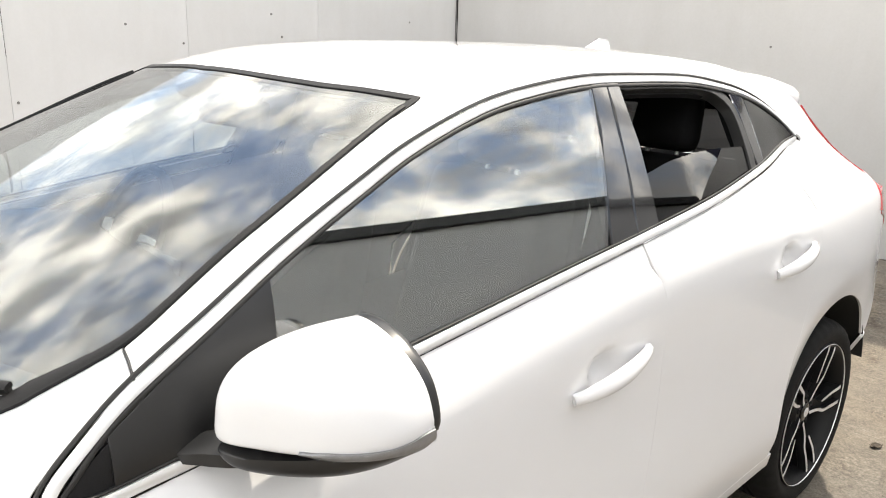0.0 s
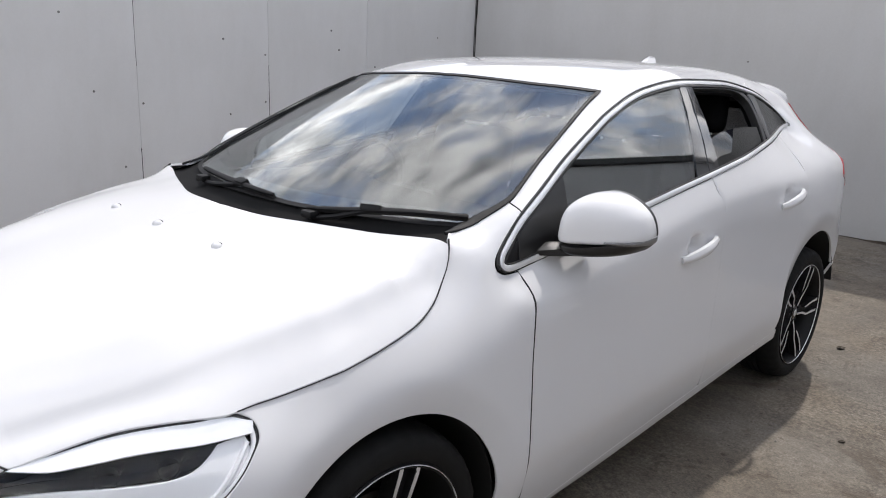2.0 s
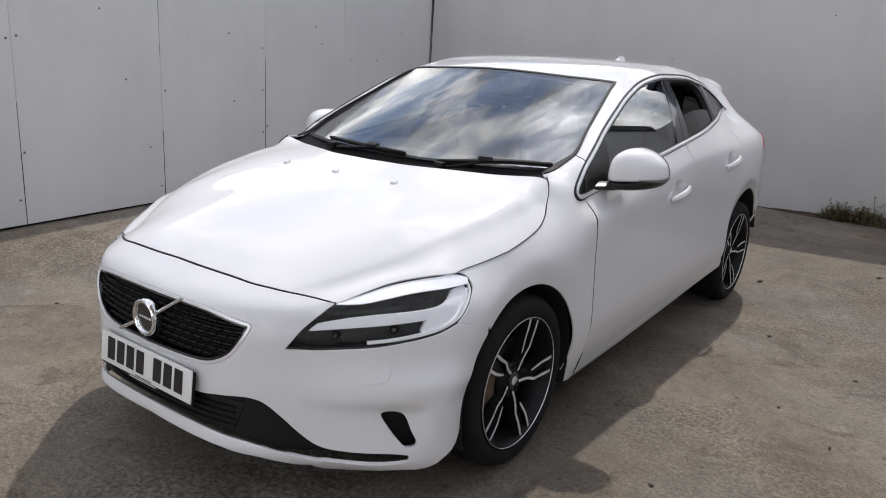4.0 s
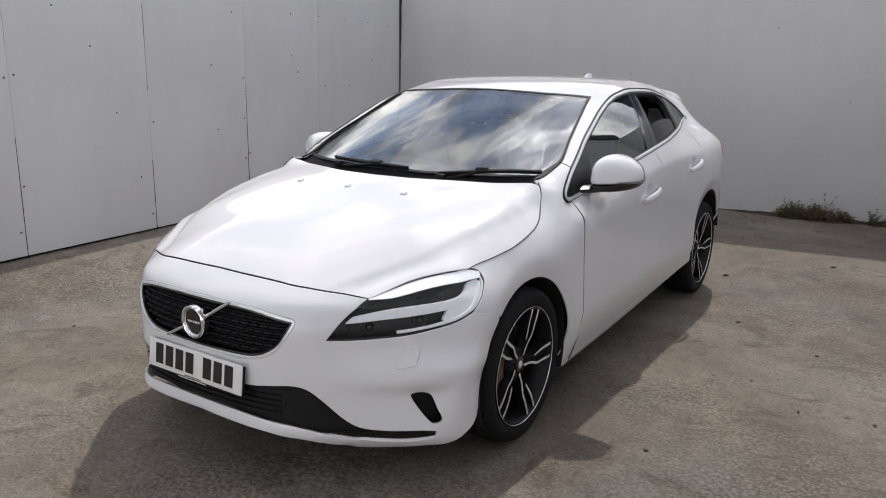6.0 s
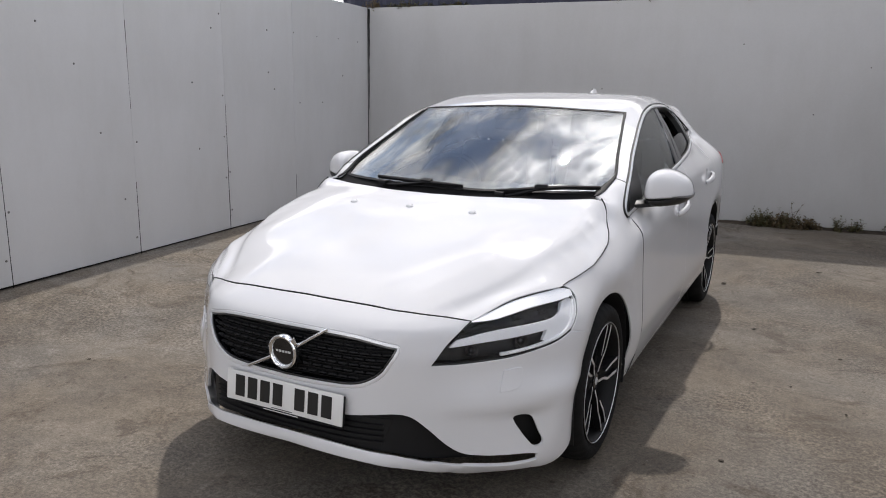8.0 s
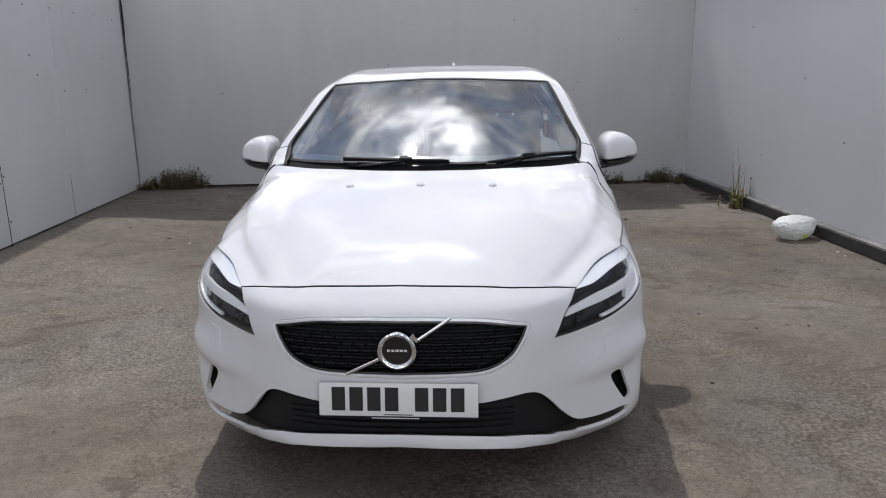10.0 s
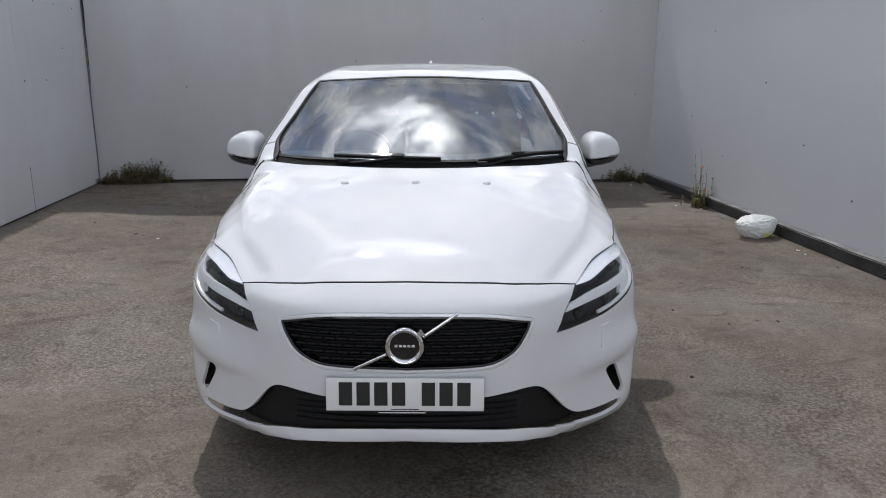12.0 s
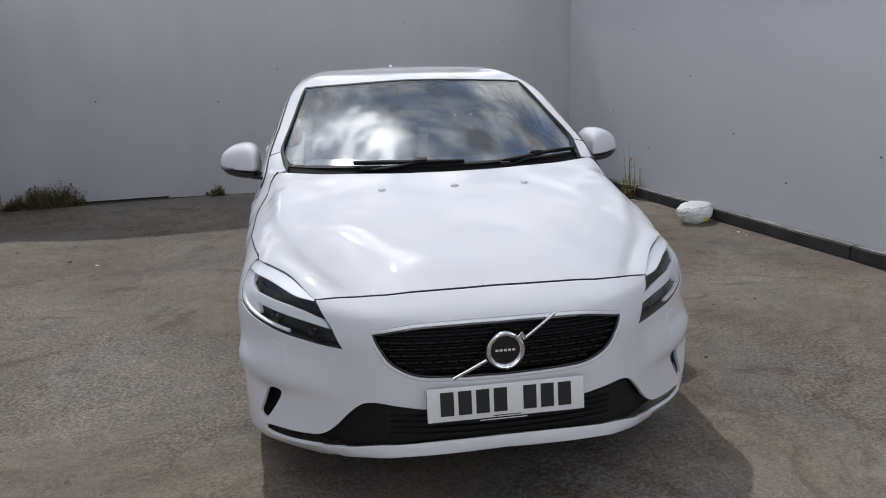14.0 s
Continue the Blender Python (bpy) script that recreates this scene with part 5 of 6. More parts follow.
part("grille_gap", panel_mesh("grille_gap", side, inset(grille_loop, -.001), GLOSS, CORE, [inset(grille_loop, .0055)], .02, .02, lift=-.006), grille)
part("grille_lip", panel_mesh("grille_lip", side, inset(grille_loop, .0115), GLOSS, CORE, [inset(grille_loop, .018)], .02, .04, lift=-.004), grille)
bar_area = inset(grille_loop, .018)
bar_mesh = from_bm("grille_bar", block(.034, .012, .0065, .0022, seg=1), BLACK, True)
for row in range(8):
    z = .513 + row * .0225
    for col in range(-13, 14):
        a = A_NOSE + (col + .5 * (row % 2)) * .0405
        if not inside(np.array([(a - .012, z), (a + .012, z)]), bar_area).all():
            continue
        c = side(np.array([a]), np.array([z]))[0]
        n = normals_on(side, np.array([a]), np.array([z]))[0]
        part("grille_bar", bar_mesh, grille, at=pose(*(c - n * .020), 0, 0, math.degrees(math.atan2(n[0], -n[1])) ))
for row in range(9):
    z = .502 + row * .0225
    edge = [a for a in np.linspace(A_NOSE - .45, A_NOSE + .45, 181) if inside(np.array([(a, z)]), bar_area)[0]]
    if len(edge) > 5:
        q = np.stack([np.array(edge[::6]), np.full(len(edge[::6]), z)], 1)
        n = normals_on(side, q[:, 0], q[:, 1])
        part("grille_rail", sweep("grille_rail", side(q[:, 0], q[:, 1]) - n * .028, BLACK, n, .004, .014), grille)

FRONT = side(np.array([A_NOSE]), np.array([.59]))[0][1]
badge = part("badge", revolve("badge", [(0, .0445), (.006, .046), (.010, .050), (.011, .055), (.008, .060), (0, .0625), (-.02, .0625)], CHROME, 56), car, "round chrome badge ring")
badge.matrix_basis = Matrix.Translation((0, FRONT - .004, .592)) @ pose(0, 0, 0, 0, 0, -90)
part("badge_disc", revolve("badge_disc", [(-.012, .0455), (.001, .0455), (.0015, .02), (.0015, .0002)], GLOSS, 40), badge, "black badge disc")
for ob_x in (-.0265, -.0132, 0, .0132, .0265):                   # plain marks in place of lettering
    part("badge_mark", from_bm("badge_mark", block(.0009, .0095, .0075, at=(.0022, ob_x, 0)), SATIN), badge)
arrow = plate_of("badge_arrow", [(.036, .043), (.048, .036), (.066, .034), (.0635, .041), (.052, .060), (.045, .052)], -.002, .010, CHROME, .002)
part("badge_arrow", arrow, badge, "chrome arrow head")
for a, b in (((-.163, .510), (-.058, .563)), ((.058, .621), (.165, .690))):
    pts = np.linspace(a, b, 8)
    pts3 = np.array([(x, side(np.array([A_NOSE + abs(x)]), np.array([z]))[0][1] - .004, z) for x, z in pts])
    part("badge_bar", sweep("badge_bar", pts3, CHROME, (0, -1, 0), .010, .008), grille, "diagonal chrome bar")

intake_loop = mirrored(intake_half)
intake = part("lower_intake", panel_mesh("lower_intake", side, inset(intake_loop, .001), BLACK, CORE, (), .025, .02, lift=-.022), car, "black lower air intake")
mid_area = np.array([(A_NOSE - .36, .31), (A_NOSE + .36, .31), (A_NOSE + .40, .40), (A_NOSE - .40, .40)])
part("intake_opening", panel_mesh("intake_opening", side, curve_through(mid_area, .03, True, range(4)), DARK, CORE, (), .04, .01, lift=-.018), intake)
for z in (.322, .342, .362, .382):
    q = np.array([(A_NOSE + d, z) for d in np.linspace(-.37, .37, 15)])
    n = normals_on(side, q[:, 0], q[:, 1])
    part("intake_slat", sweep("intake_slat", side(q[:, 0], q[:, 1]) - n * .012, BLACK, n, .005, .012), intake)
for loop in (vent_loop, vent_other):
    part("bumper_vent", panel_mesh("bumper_vent", side, inset(loop, -.004), BLACK, CORE, (), .02, .01, lift=-.030), car, "black vent opening")
washer = curve_through([(-.671, .551), (-.612, .556), (-.606, .548), (-.622, .494), (-.632, .489), (-.688, .481)], .012, True, (0, 5))
for mirror in (False, True):
    part("washer_cover", panel_mesh("washer_cover", side, washer, PAINT, CORE, (), .02, .004, lift=.004, mirror=mirror, shape=bumper_shape), car)

# number plate, with plain bars for its characters
plate = part("number_plate", from_bm("number_plate", block(.500, .004, .107, .0035, seg=2), PLATE, True), car, "white number plate with black character bars")
plate.matrix_basis = pose(0, -.942, .434, -6, 0, 0)
for x in (-.188, -.132, -.076, -.020, .074, .130, .186):
    part("character_bar", from_bm("character_bar", block(.042, .0012, .076, .001, at=(x, -.0032, .002)), PLATEBLACK), plate)
part("plate_note", from_bm("plate_note", block(.09, .001, .0026, at=(.0, -.003, -.048)), PLATEBLACK), plate)
part("plate_holder", from_bm("plate_holder", block(.50, .012, .11, .004, at=(0, .009, -.008)), BLACK), plate)
part("holder_text", from_bm("holder_text", block(.15, .001, .003, at=(-.01, .0022, -.0610)), PLATE), plate)

# washer jets
for x, y in ((0, -.094), (.291, -.083), (-.291, -.083)):
    c = hood_at(np.array([x]), np.array([y]))[0]
    bm = bmesh.new()
    bmesh.ops.create_uvsphere(bm, u_segments=16, v_segments=10, radius=1)
    for v in bm.verts:
        v.co = Vector((v.co.x * .017, v.co.y * .013, max(v.co.z, -.2) * .010))
    jet = part("washer_jet", from_bm("washer_jet", bm, PAINT, True, 60), car, at=pose(c[0], c[1], c[2], 13, 0, 0))
    part("jet_nozzle", from_bm("jet_nozzle", block(.018, .003, .004, .001, at=(0, .011, .004)), BLACK), jet)

# antenna fin and roof spoiler
bm = block(.036, .15, .05, 0)
for v in bm.verts:
    if v.co.z > 0:
        v.co.x *= .18
        v.co.y = v.co.y * .45 + .035
bmesh.ops.bevel(bm, geom=list(bm.edges), offset=.006, segments=3, affect="EDGES")
part("antenna_fin", from_bm("antenna_fin", bm, PAINT, True, 50), car, at=pose(0, 2.46, 1.462, -4, 0, 0))

def spoiler_at(x, y):
    x, y = np.asarray(x, float), np.asarray(y, float)
    p = upper(x, y)
    ax = np.abs(x)
    flat = upper(np.minimum(ax, .46), y)[..., 2] - .25 * np.maximum(ax - .46, 0) - 7 * np.maximum(ax - .50, 0) ** 2
    k = np.clip((y - 2.70) / .12, 0, 1) ** 2 * (3 - 2 * np.clip((y - 2.70) / .12, 0, 1))
    p[..., 2] += k * (np.maximum(flat - p[..., 2], 0) + .010) + .002
    return p



def spoiler_mesh():
    """A solid blade across the tail of the roof: rounded tail and ends."""
    bm, rings = bmesh.new(), []
    xs = np.r_[-.548, -.545, -.535, -.515, np.linspace(-.48, .48, 25), .515, .535, .545, .548]
    for x in xs:
        ax = abs(x)
        y1 = 2.975 - .10 * ax ** 2 - .9 * max(ax - .40, 0) ** 2
        zt = lambda y: float(spoiler_at(np.array([x]), np.array([y]))[0][2])
        shrink = np.interp(ax, [.48, .515, .535, .545, .548], [1, .96, .85, .62, .35])
        sec = [(2.68, zt(2.68) - .003), (2.74, zt(2.74)), (2.80, zt(2.80)), (2.86, zt(2.86)), (y1 - .03, zt(y1 - .03)), (y1 - .008, zt(y1) - .004), (y1, zt(y1) - .016), (y1 - .003, zt(y1) - .05), (y1 - .012, zt(y1) - .075), (y1 - .03, zt(y1) - .085), (2.78, zt(2.8) - .09), (2.70, zt(2.70) - .03)]
        c = np.mean(sec, axis=0)
        rings.append([bm.verts.new((x, *(c + (np.array(q) - c) * shrink))) for q in sec])
    n = len(rings[0])
    for a, b in zip(rings, rings[1:]):
        for k in range(n):
            bm.faces.new((a[k], a[(k + 1) % n], b[(k + 1) % n], b[k]))
    bm.faces.new(rings[0]), bm.faces.new(rings[-1])
    return from_bm("spoiler", bm, PAINT, True, 60)


part("spoiler", spoiler_mesh(), car, "white roof spoiler")
back = np.array([(-.52, 1.03), (.52, 1.03), (.45, 1.27), (-.45, 1.27)])


def gate_at(x, z):
    x, z = np.asarray(x, float), np.asarray(z, float)
    return np.stack([x, 3.28 - (z - 1.02) * 1.25 - .42 * x ** 2, z], -1)


frame_loop = curve_through([(-.70, .98), (0, .98), (.70, .98), (.68, 1.10), (.60, 1.235), (.545, 1.32), (.3, 1.335), (0, 1.34), (-.3, 1.335), (-.545, 1.32), (-.60, 1.235), (-.68, 1.10)], .05, True, (0, 2))
part("tailgate_frame", panel_mesh("tailgate_frame", gate_at, frame_loop, GLOSS, CORE, [curve_through(back, .05, True, range(4))], .04, .02, lift=-.01), car, "gloss black tailgate frame")
part("rear_screen", panel_mesh("rear_screen", gate_at, curve_through(back, .05, True, range(4)), TINT, CORE, (), .05, .004, sheet=True), car, "tinted rear screen").visible_shadow = False

# ---------------------------------------------------------------- door handles


def handle(door, y0, z0, y1, z1, mirror):
    t = np.linspace(0, 1, 15)
    y, z = y0 + (y1 - y0) * t, z0 + (z1 - z0) * t
    bow = .034 * np.sin(np.pi * np.clip(t * .94 + .03, 0, 1)) ** .6 - .004
    n = normals_on(side, y, z)
    w = .012 + .021 * np.sin(np.pi * np.clip(t, .06, .94)) ** .5
    part("door_handle", sweep("door_handle", side(y, z) + n * bow[:, None], PAINT, n, w, .022 - .006 * np.abs(2 * t - 1), mirror=mirror, bevel=.34), door)


for mirror, f, r in ((False, doors_front[0], doors_rear[0]), (True, doors_front[1], doors_rear[1])):
    handle(f, 1.272, .830, 1.522, .868, mirror)
    handle(r, 2.108, .912, 2.338, .954, mirror)

# ---------------------------------------------------------------- door mirrors


def loft(name, section, pole, y0, y1, mat, mirror, power=2.3, rows=12, skew=0.0, cap=True, barrel=0.0):
    """A shell that grows from a pole at y0 to the closed section (x, z) at y1; skew moves the outer side back."""
    sec = curve_through(section, .012, True)
    bm = bmesh.new()
    rings = []
    for k in range(rows + 1):
        t = (k / rows) ** 2.6
        s = max(.02, (1 - (1 - t) ** power) ** (1 / power)) * (1 - barrel * max(0.0, (t - .45) / .55) ** 2)
        ring = []
        for x, z in sec:
            px, pz = pole[0] + (x - pole[0]) * s, pole[1] + (z - pole[1]) * s
            y = y0 + (y1 - y0) * t + skew * (px - pole[0]) * (1 - t)
            ring.append(bm.verts.new((-px if mirror else px, y, pz)))
        rings.append(ring)
    n = len(sec)
    for a, b in zip(rings, rings[1:]):
        for i in range(n):
            bm.faces.new((a[i], a[(i + 1) % n], b[(i + 1) % n], b[i]))
    bm.faces.new(rings[0])
    if cap:
        bm.faces.new(rings[-1])
    return from_bm(name, bm, mat, True, 50)


MIRROR_RIM = [(.820, .990), (.816, 1.045), (.828, 1.092), (.858, 1.116), (.900, 1.119), (.952, 1.105), (.996, 1.074), (1.014, 1.038), (1.015, 1.008), (.990, .996), (.910, .987)]


def mirror_at(x, z, t, pole=(.878, 1.006), power=3.6, y0=.600, y1=.786, skew=.56):
    """A place on the mirror shell, towards the rim point (x, z)."""
    s = (1 - (1 - t) ** power) ** (1 / power)
    px, pz = pole[0] + (x - pole[0]) * s, pole[1] + (z - pole[1]) * s
    return np.array((px, y0 + (y1 - y0) * t + skew * (px - pole[0]) * (1 - t), pz))


def door_mirror(mirror):
    s = -1 if mirror else 1
    shell = part("door_mirror", loft("door_mirror", MIRROR_RIM, (.878, 1.006), .600, .786, PAINT, mirror, 3.6, 26, .56, barrel=.035), car, "white door mirror with black lower half")
    under = [(.822, .988), (.90, .986), (.985, .996), (1.010, 1.008), (1.009, .994), (.980, .969), (.92, .954), (.862, .952), (.832, .966)]
    part("lower_cover", loft("lower_cover", under, (.878, .982), .598, .780, TRIM, mirror, 3.6, 22, .56), shell, "black lower mirror cover")
    k = np.linspace(0, 1, 22)
    rx = np.full(22, 1.013)
    rz = np.interp(k, [0, .8, 1], [1.002, 1.003, 1.008])
    tt = np.interp(k, [0, .5, 1], [.02, .30, .96])
    pts = np.array([mirror_at(x, z, t) for x, z, t in zip(rx, rz, tt)])
    nrm = pts - np.array((.90, .78, 1.03))
    nrm /= np.linalg.norm(nrm, axis=1, keepdims=True)
    lamp_w = np.interp(k, [0, .1, .6, .85, 1], [.004, .010, .013, .022, .018])
    part("turn_indicator", sweep("turn_indicator", pts + nrm * .002, LENS, nrm, lamp_w, .006, mirror=mirror), shell, "clear turn indicator strip")
    part("indicator_back", sweep("indicator_back", pts + nrm * .0012, INSERT, nrm, lamp_w * .9, .005, mirror=mirror), shell)
    edge = curve_through(MIRROR_RIM, .012, True)
    ring_bm = bmesh.new()
    rows = [[ring_bm.verts.new((s * (.905 + (x - .905) * k1), y, 1.045 + (z - 1.045) * k1)) for x, z in edge] for y, k1 in ((.776, .955), (.785, .969), (.7895, .966), (.793, .945), (.791, .91), (.782, .89))]
    for a, b in zip(rows, rows[1:]):
        for i in range(len(edge)):
            ring_bm.faces.new((a[i], a[(i + 1) % len(edge)], b[(i + 1) % len(edge)], b[i]))
    part("rear_rim", from_bm("rear_rim", ring_bm, TRIM, True, 50), shell, "black rim round the mirror glass")
    g = curve_through([(.90 + (x - .90) * .92, 1.045 + (z - 1.045) * .90) for x, z in MIRROR_RIM], .015, True)
    bm = bmesh.new()
    vs = [bm.verts.new((s * x, .790, z)) for x, z in g]
    f = bm.faces.new(vs)
    got = bmesh.ops.extrude_face_region(bm, geom=[f])
    for v in got["geom"]:
        if isinstance(v, bmesh.types.BMVert):
            v.co.y -= .008
    part("mirror_glass", from_bm("mirror_glass", bm, CHROME), shell, "mirror glass")
    arm = curve_through([(.764, .548, .962), (.796, .596, .968), (.838, .640, .970), (.890, .676, .971)], .012)
    k = np.linspace(0, 1, len(arm))
    part("mirror_arm", sweep("mirror_arm", arm, TRIM, (0, 0, 1), np.interp(k, [0, .2, .5, 1], [.020, .052, .070, .066]), np.interp(k, [0, .35, 1], [.020, .032, .026]), mirror=mirror, bevel=.46), shell, "black mirror arm")


door_mirror(False), door_mirror(True)

# ---------------------------------------------------------------- wheels
TYRE_R = .322
TYRE = [(-.215, .245), (-.222, .262), (-.224, .285), (-.214, .306), (-.200, .314), (-.185, .3185), (-.165, .321), (-.150, .3215), (-.148, .3215), (-.146, .314), (-.138, .314), (-.136, .322), (-.122, .322), (-.120, .314), (-.112, .314), (-.110, .322), (-.096, .322), (-.094, .314), (-.086, .314), (-.084, .3215), (-.065, .3205), (-.045, .318),
        (-.028, .313), (-.014, .304), (-.006, .286), (-.006, .272), (-.010, .258), (-.016, .246)]
tyre_mesh = revolve("tyre", TYRE, RUBBER, 120, lambda i, k: -.0035 if (k in (4, 5, 6, 21, 22, 23) and i % 3 == 0) else 0)
rim_mesh = revolve("wheel", [(-.20, .225), (-.12, .205), (-.05, .222), (-.022, .230), (-.012, .236), (-.010, .2445), (-.015, .2475), (-.03, .246)], RIMBLACK, 72)
lip_mesh = revolve("rim_lip", [(-.014, .2405), (-.0090, .2408), (-.0078, .2416), (-.0084, .2426), (-.013, .2430)], ALLOY, 72)
sink = lambda y, z: -.030 * max(0.0, 1 - math.hypot(y, z) / .22) ** 1.3 - .012
spoke_loop = [(-.016, .036), (-.014, .085), (-.024, .150), (-.034, .200), (-.036, .2355), (0, .2375), (.034, .2355), (.034, .200), (.028, .150), (.024, .10), (.026, .040)]
blade_a = curve_through([(-.010, .104), (-.018, .128), (-.028, .165), (-.031, .200), (-.034, .2355), (-.0235, .2372), (-.0225, .200), (-.0205, .168), (-.0125, .135), (-.007, .110)], .02, True, (0, 4, 5, 9)).tolist()
blade_b = curve_through([(.010, .036), (.011, .075), (.018, .108), (.0265, .128), (.0235, .165), (.023, .200), (.022, .2372), (.0325, .2355), (.0325, .200), (.032, .165), (.034, .126), (.025, .100), (.0185, .075), (.0195, .040)], .02, True, (0, 6, 7, 13)).tolist()
spoke_mesh = plate_of("spoke", spoke_loop, -.050, -.022, RIMBLACK, .003, sink)
def widen(b, by):
    """The same outline, grown outward on either side by some metres."""
    return inset(b, -by)


blade_a, blade_b = widen(blade_a, .0022), widen(blade_b, .0022)
blade_meshes = [plate_of("spoke_blade", b, -.030, -.0035, RIMBLACK, .001, sink) for b in (blade_a, blade_b)]
face_meshes = [plate_of("spoke_face", inset(b, .0012), -.006, -.0028, ALLOY, .0006, sink) for b in (blade_a, blade_b)]
hub_mesh = revolve("hub", [(-.09, .075), (-.055, .070), (-.045, .060), (-.044, .034)], RIMBLACK, 40)
cap_mesh = revolve("hub_cap", [(-.046, .033), (-.040, .0325), (-.037, .029), (-.0365, .015), (-.0365, .0003)], GLOSS, 32)
cap_ring = revolve("cap_ring", [(-.040, .017), (-.0355, .0165), (-.0345, .015), (-.0345, .0003)], ALLOY, 32)
bolt_mesh = revolve("wheel_bolt", [(-.06, .009), (-.042, .009), (-.040, .007), (-.044, .005), (-.044, .0003)], RIMBLACK, 6)
disc_mesh = revolve("brake_disc", [(-.10, .07), (-.095, .09), (-.088, .092), (-.088, .150), (-.100, .150), (-.108, .148), (-.108, .07)], STEEL, 56)
CALIPER = material("rusty_brake_caliper", (0.16, 0.10, 0.07), 0.7, spread=0.4, scale=40, bump=0.3)


def wheel(y, mirror, turn, x=.858):
    root = part("wheel", rim_mesh, car, "black and machined alloy wheel with five split spokes")
    m = pose(x, y, TYRE_R, turn, 0, 0)
    root.matrix_basis = Matrix.LocRotScale((-x, y, TYRE_R), Euler((radians(turn), 0, math.pi)), None) if mirror else m
    part("tyre", tyre_mesh, root, "black road tyre")
    part("rim_lip", lip_mesh, root, "machined rim edge")
    for k in range(5):
        at = pose(0, 0, 0, 72 * k, 0, 0)
        part("spoke", spoke_mesh, root, at=at)
        for b, face in zip(blade_meshes, face_meshes):
            part("spoke_blade", b, root, at=at)
            part("spoke_face", face, root, "bright machined spoke face", at=at)
        part("wheel_bolt", bolt_mesh, root, at=pose(0, 0, 0, 72 * k + 36, 0, 0) @ pose(0, .052, 0))
    for name, me in (("hub", hub_mesh), ("hub_cap", cap_mesh), ("cap_ring", cap_ring), ("brake_disc", disc_mesh)):
        part(name, me, root)
    a = arc(0, 0, .155, 150, 200, 10)
    b = arc(0, 0, .095, 200, 150, 10)
    part("brake_caliper", plate_of("brake_caliper", np.concatenate([a, b]).tolist(), -.13, -.062, CALIPER, .006), root, "rusty brake caliper", at=pose(0, 0, 0, -turn, 0, 0))
    return root


for y in (0.0, 2.647):
    wheel(y, False, -18)
    wheel(y, True, 18)

# ---------------------------------------------------------------- the car's inside and underside


def rounded_box(name, sx, sy, sz, r, mat, parent, at, label="", taper=0.0, seg=3):
    bm = block(sx, sy, sz, 0)
    for v in bm.verts:
        if v.co.z > 0:
            v.co.x *= 1 - taper
            v.co.y *= 1 - taper * .5
    bmesh.ops.bevel(bm, geom=list(bm.edges), offset=r, segments=seg, affect="EDGES", profile=.6)
    return part(name, from_bm(name, bm, mat, True, 50), parent, label, at)


rounded_box("floor_pan", 1.20, 3.5, .09, .02, DARK, car, pose(0, 1.33, .245))
rounded_box("floor_pan", 1.50, 1.78, .08, .02, DARK, car, pose(0, 1.33, .25))
rounded_box("floor_pan", 1.70, 1.82, .03, .01, DARK, car, pose(0, 1.33, .355))
rounded_box("engine_cover", 1.16, 1.0, .50, .10, DARK, car, pose(0, -.22, .46))
rounded_box("bulkhead", 1.38, .08, .60, .03, DARK, car, pose(0, .40, .62))
for y, (ay, az, ar) in ((0, ARCH_F), (1, ARCH_R)):
    for s in (1, -1):
        bm = bmesh.new()
        pts = arc(ay, az, ar + .004, -20 if y == 0 else 12, 200 if y == 0 else 185, 40)
        rows = [[bm.verts.new((s * x, p[0], p[1])) for p in pts] for x in (.58, .70, .80, .845)]
        for a, b in zip(rows, rows[1:]):
            for i in range(len(pts) - 1):
                bm.faces.new((a[i], a[i + 1], b[i + 1], b[i]))
        centre = bm.verts.new((s * .58, ay, az))
        for i in range(len(pts) - 1):
            bm.faces.new((rows[0][i], rows[0][i + 1], centre))
        me = from_bm("wheel_liner", bm, DARK, True)
        liner = part("wheel_liner", me, car, "black wheel arch liner")
        mod = liner.modifiers.new("thick", "SOLIDIFY")
        mod.thickness = .004
# dark inner skins behind the panel gaps and round the cabin
skin = np.concatenate([belt(.50, 2.66, -.01), [(2.95, 1.15), (2.95, .80), (2.7, .76), (2.45, .74), (2.25, .60), (2.2, .33)], sill_line(2.18, .44, .02), [(.44, .40), (.40, .60), (.30, .72), (.30, .86), (.46, .90)]])
pair("inner_skin", side, skin, DARK, depth=.01, lift=-.035)
fend = np.array([(-.30, .77), (-.32, .67), (-.2, .70), (.0, .735), (.2, .73), (.34, .66), (.43, .60), (.45, .90), (.37, .97), (.30, .98), (.1, .845), (-.1, .80)])
pair("inner_skin", side, fend, DARK, depth=.004, lift=-.034)
nose_skin = np.array([(A_NOSE, .75), (-1.0, .735), (-.86, .71), (-.95, .60), (-.95, .50), (-.62, .57), (-.42, .62), (-.40, .40), (-.42, .23), (-.62, .19), (-.95, .23), (A_NOSE, .285)])
part("inner_skin", panel_mesh("inner_skin", side, mirrored(nose_skin), DARK, CORE, (), .05, .01, lift=-.058), car)
half = np.array([(0, .07), (.3, .11), (.6, .22), (.66, .22), (.72, .10), (.74, -.3), (.57, -.58), (.49, -.66), (.3, -.73), (0, -.76)])
part("inner_skin", panel_mesh("inner_skin", hood_at, np.concatenate([half, (half * [-1, 1])[::-1][1:-1]]), DARK, CORE, (), .05, .004, lift=-.034), car)
# headliner
half = np.array([(0, 2.95), (.42, 2.9), (.47, 2.4), (.50, 1.8), (.55, 1.3), (.54, 1.16), (.36, 1.09), (0, 1.05)])
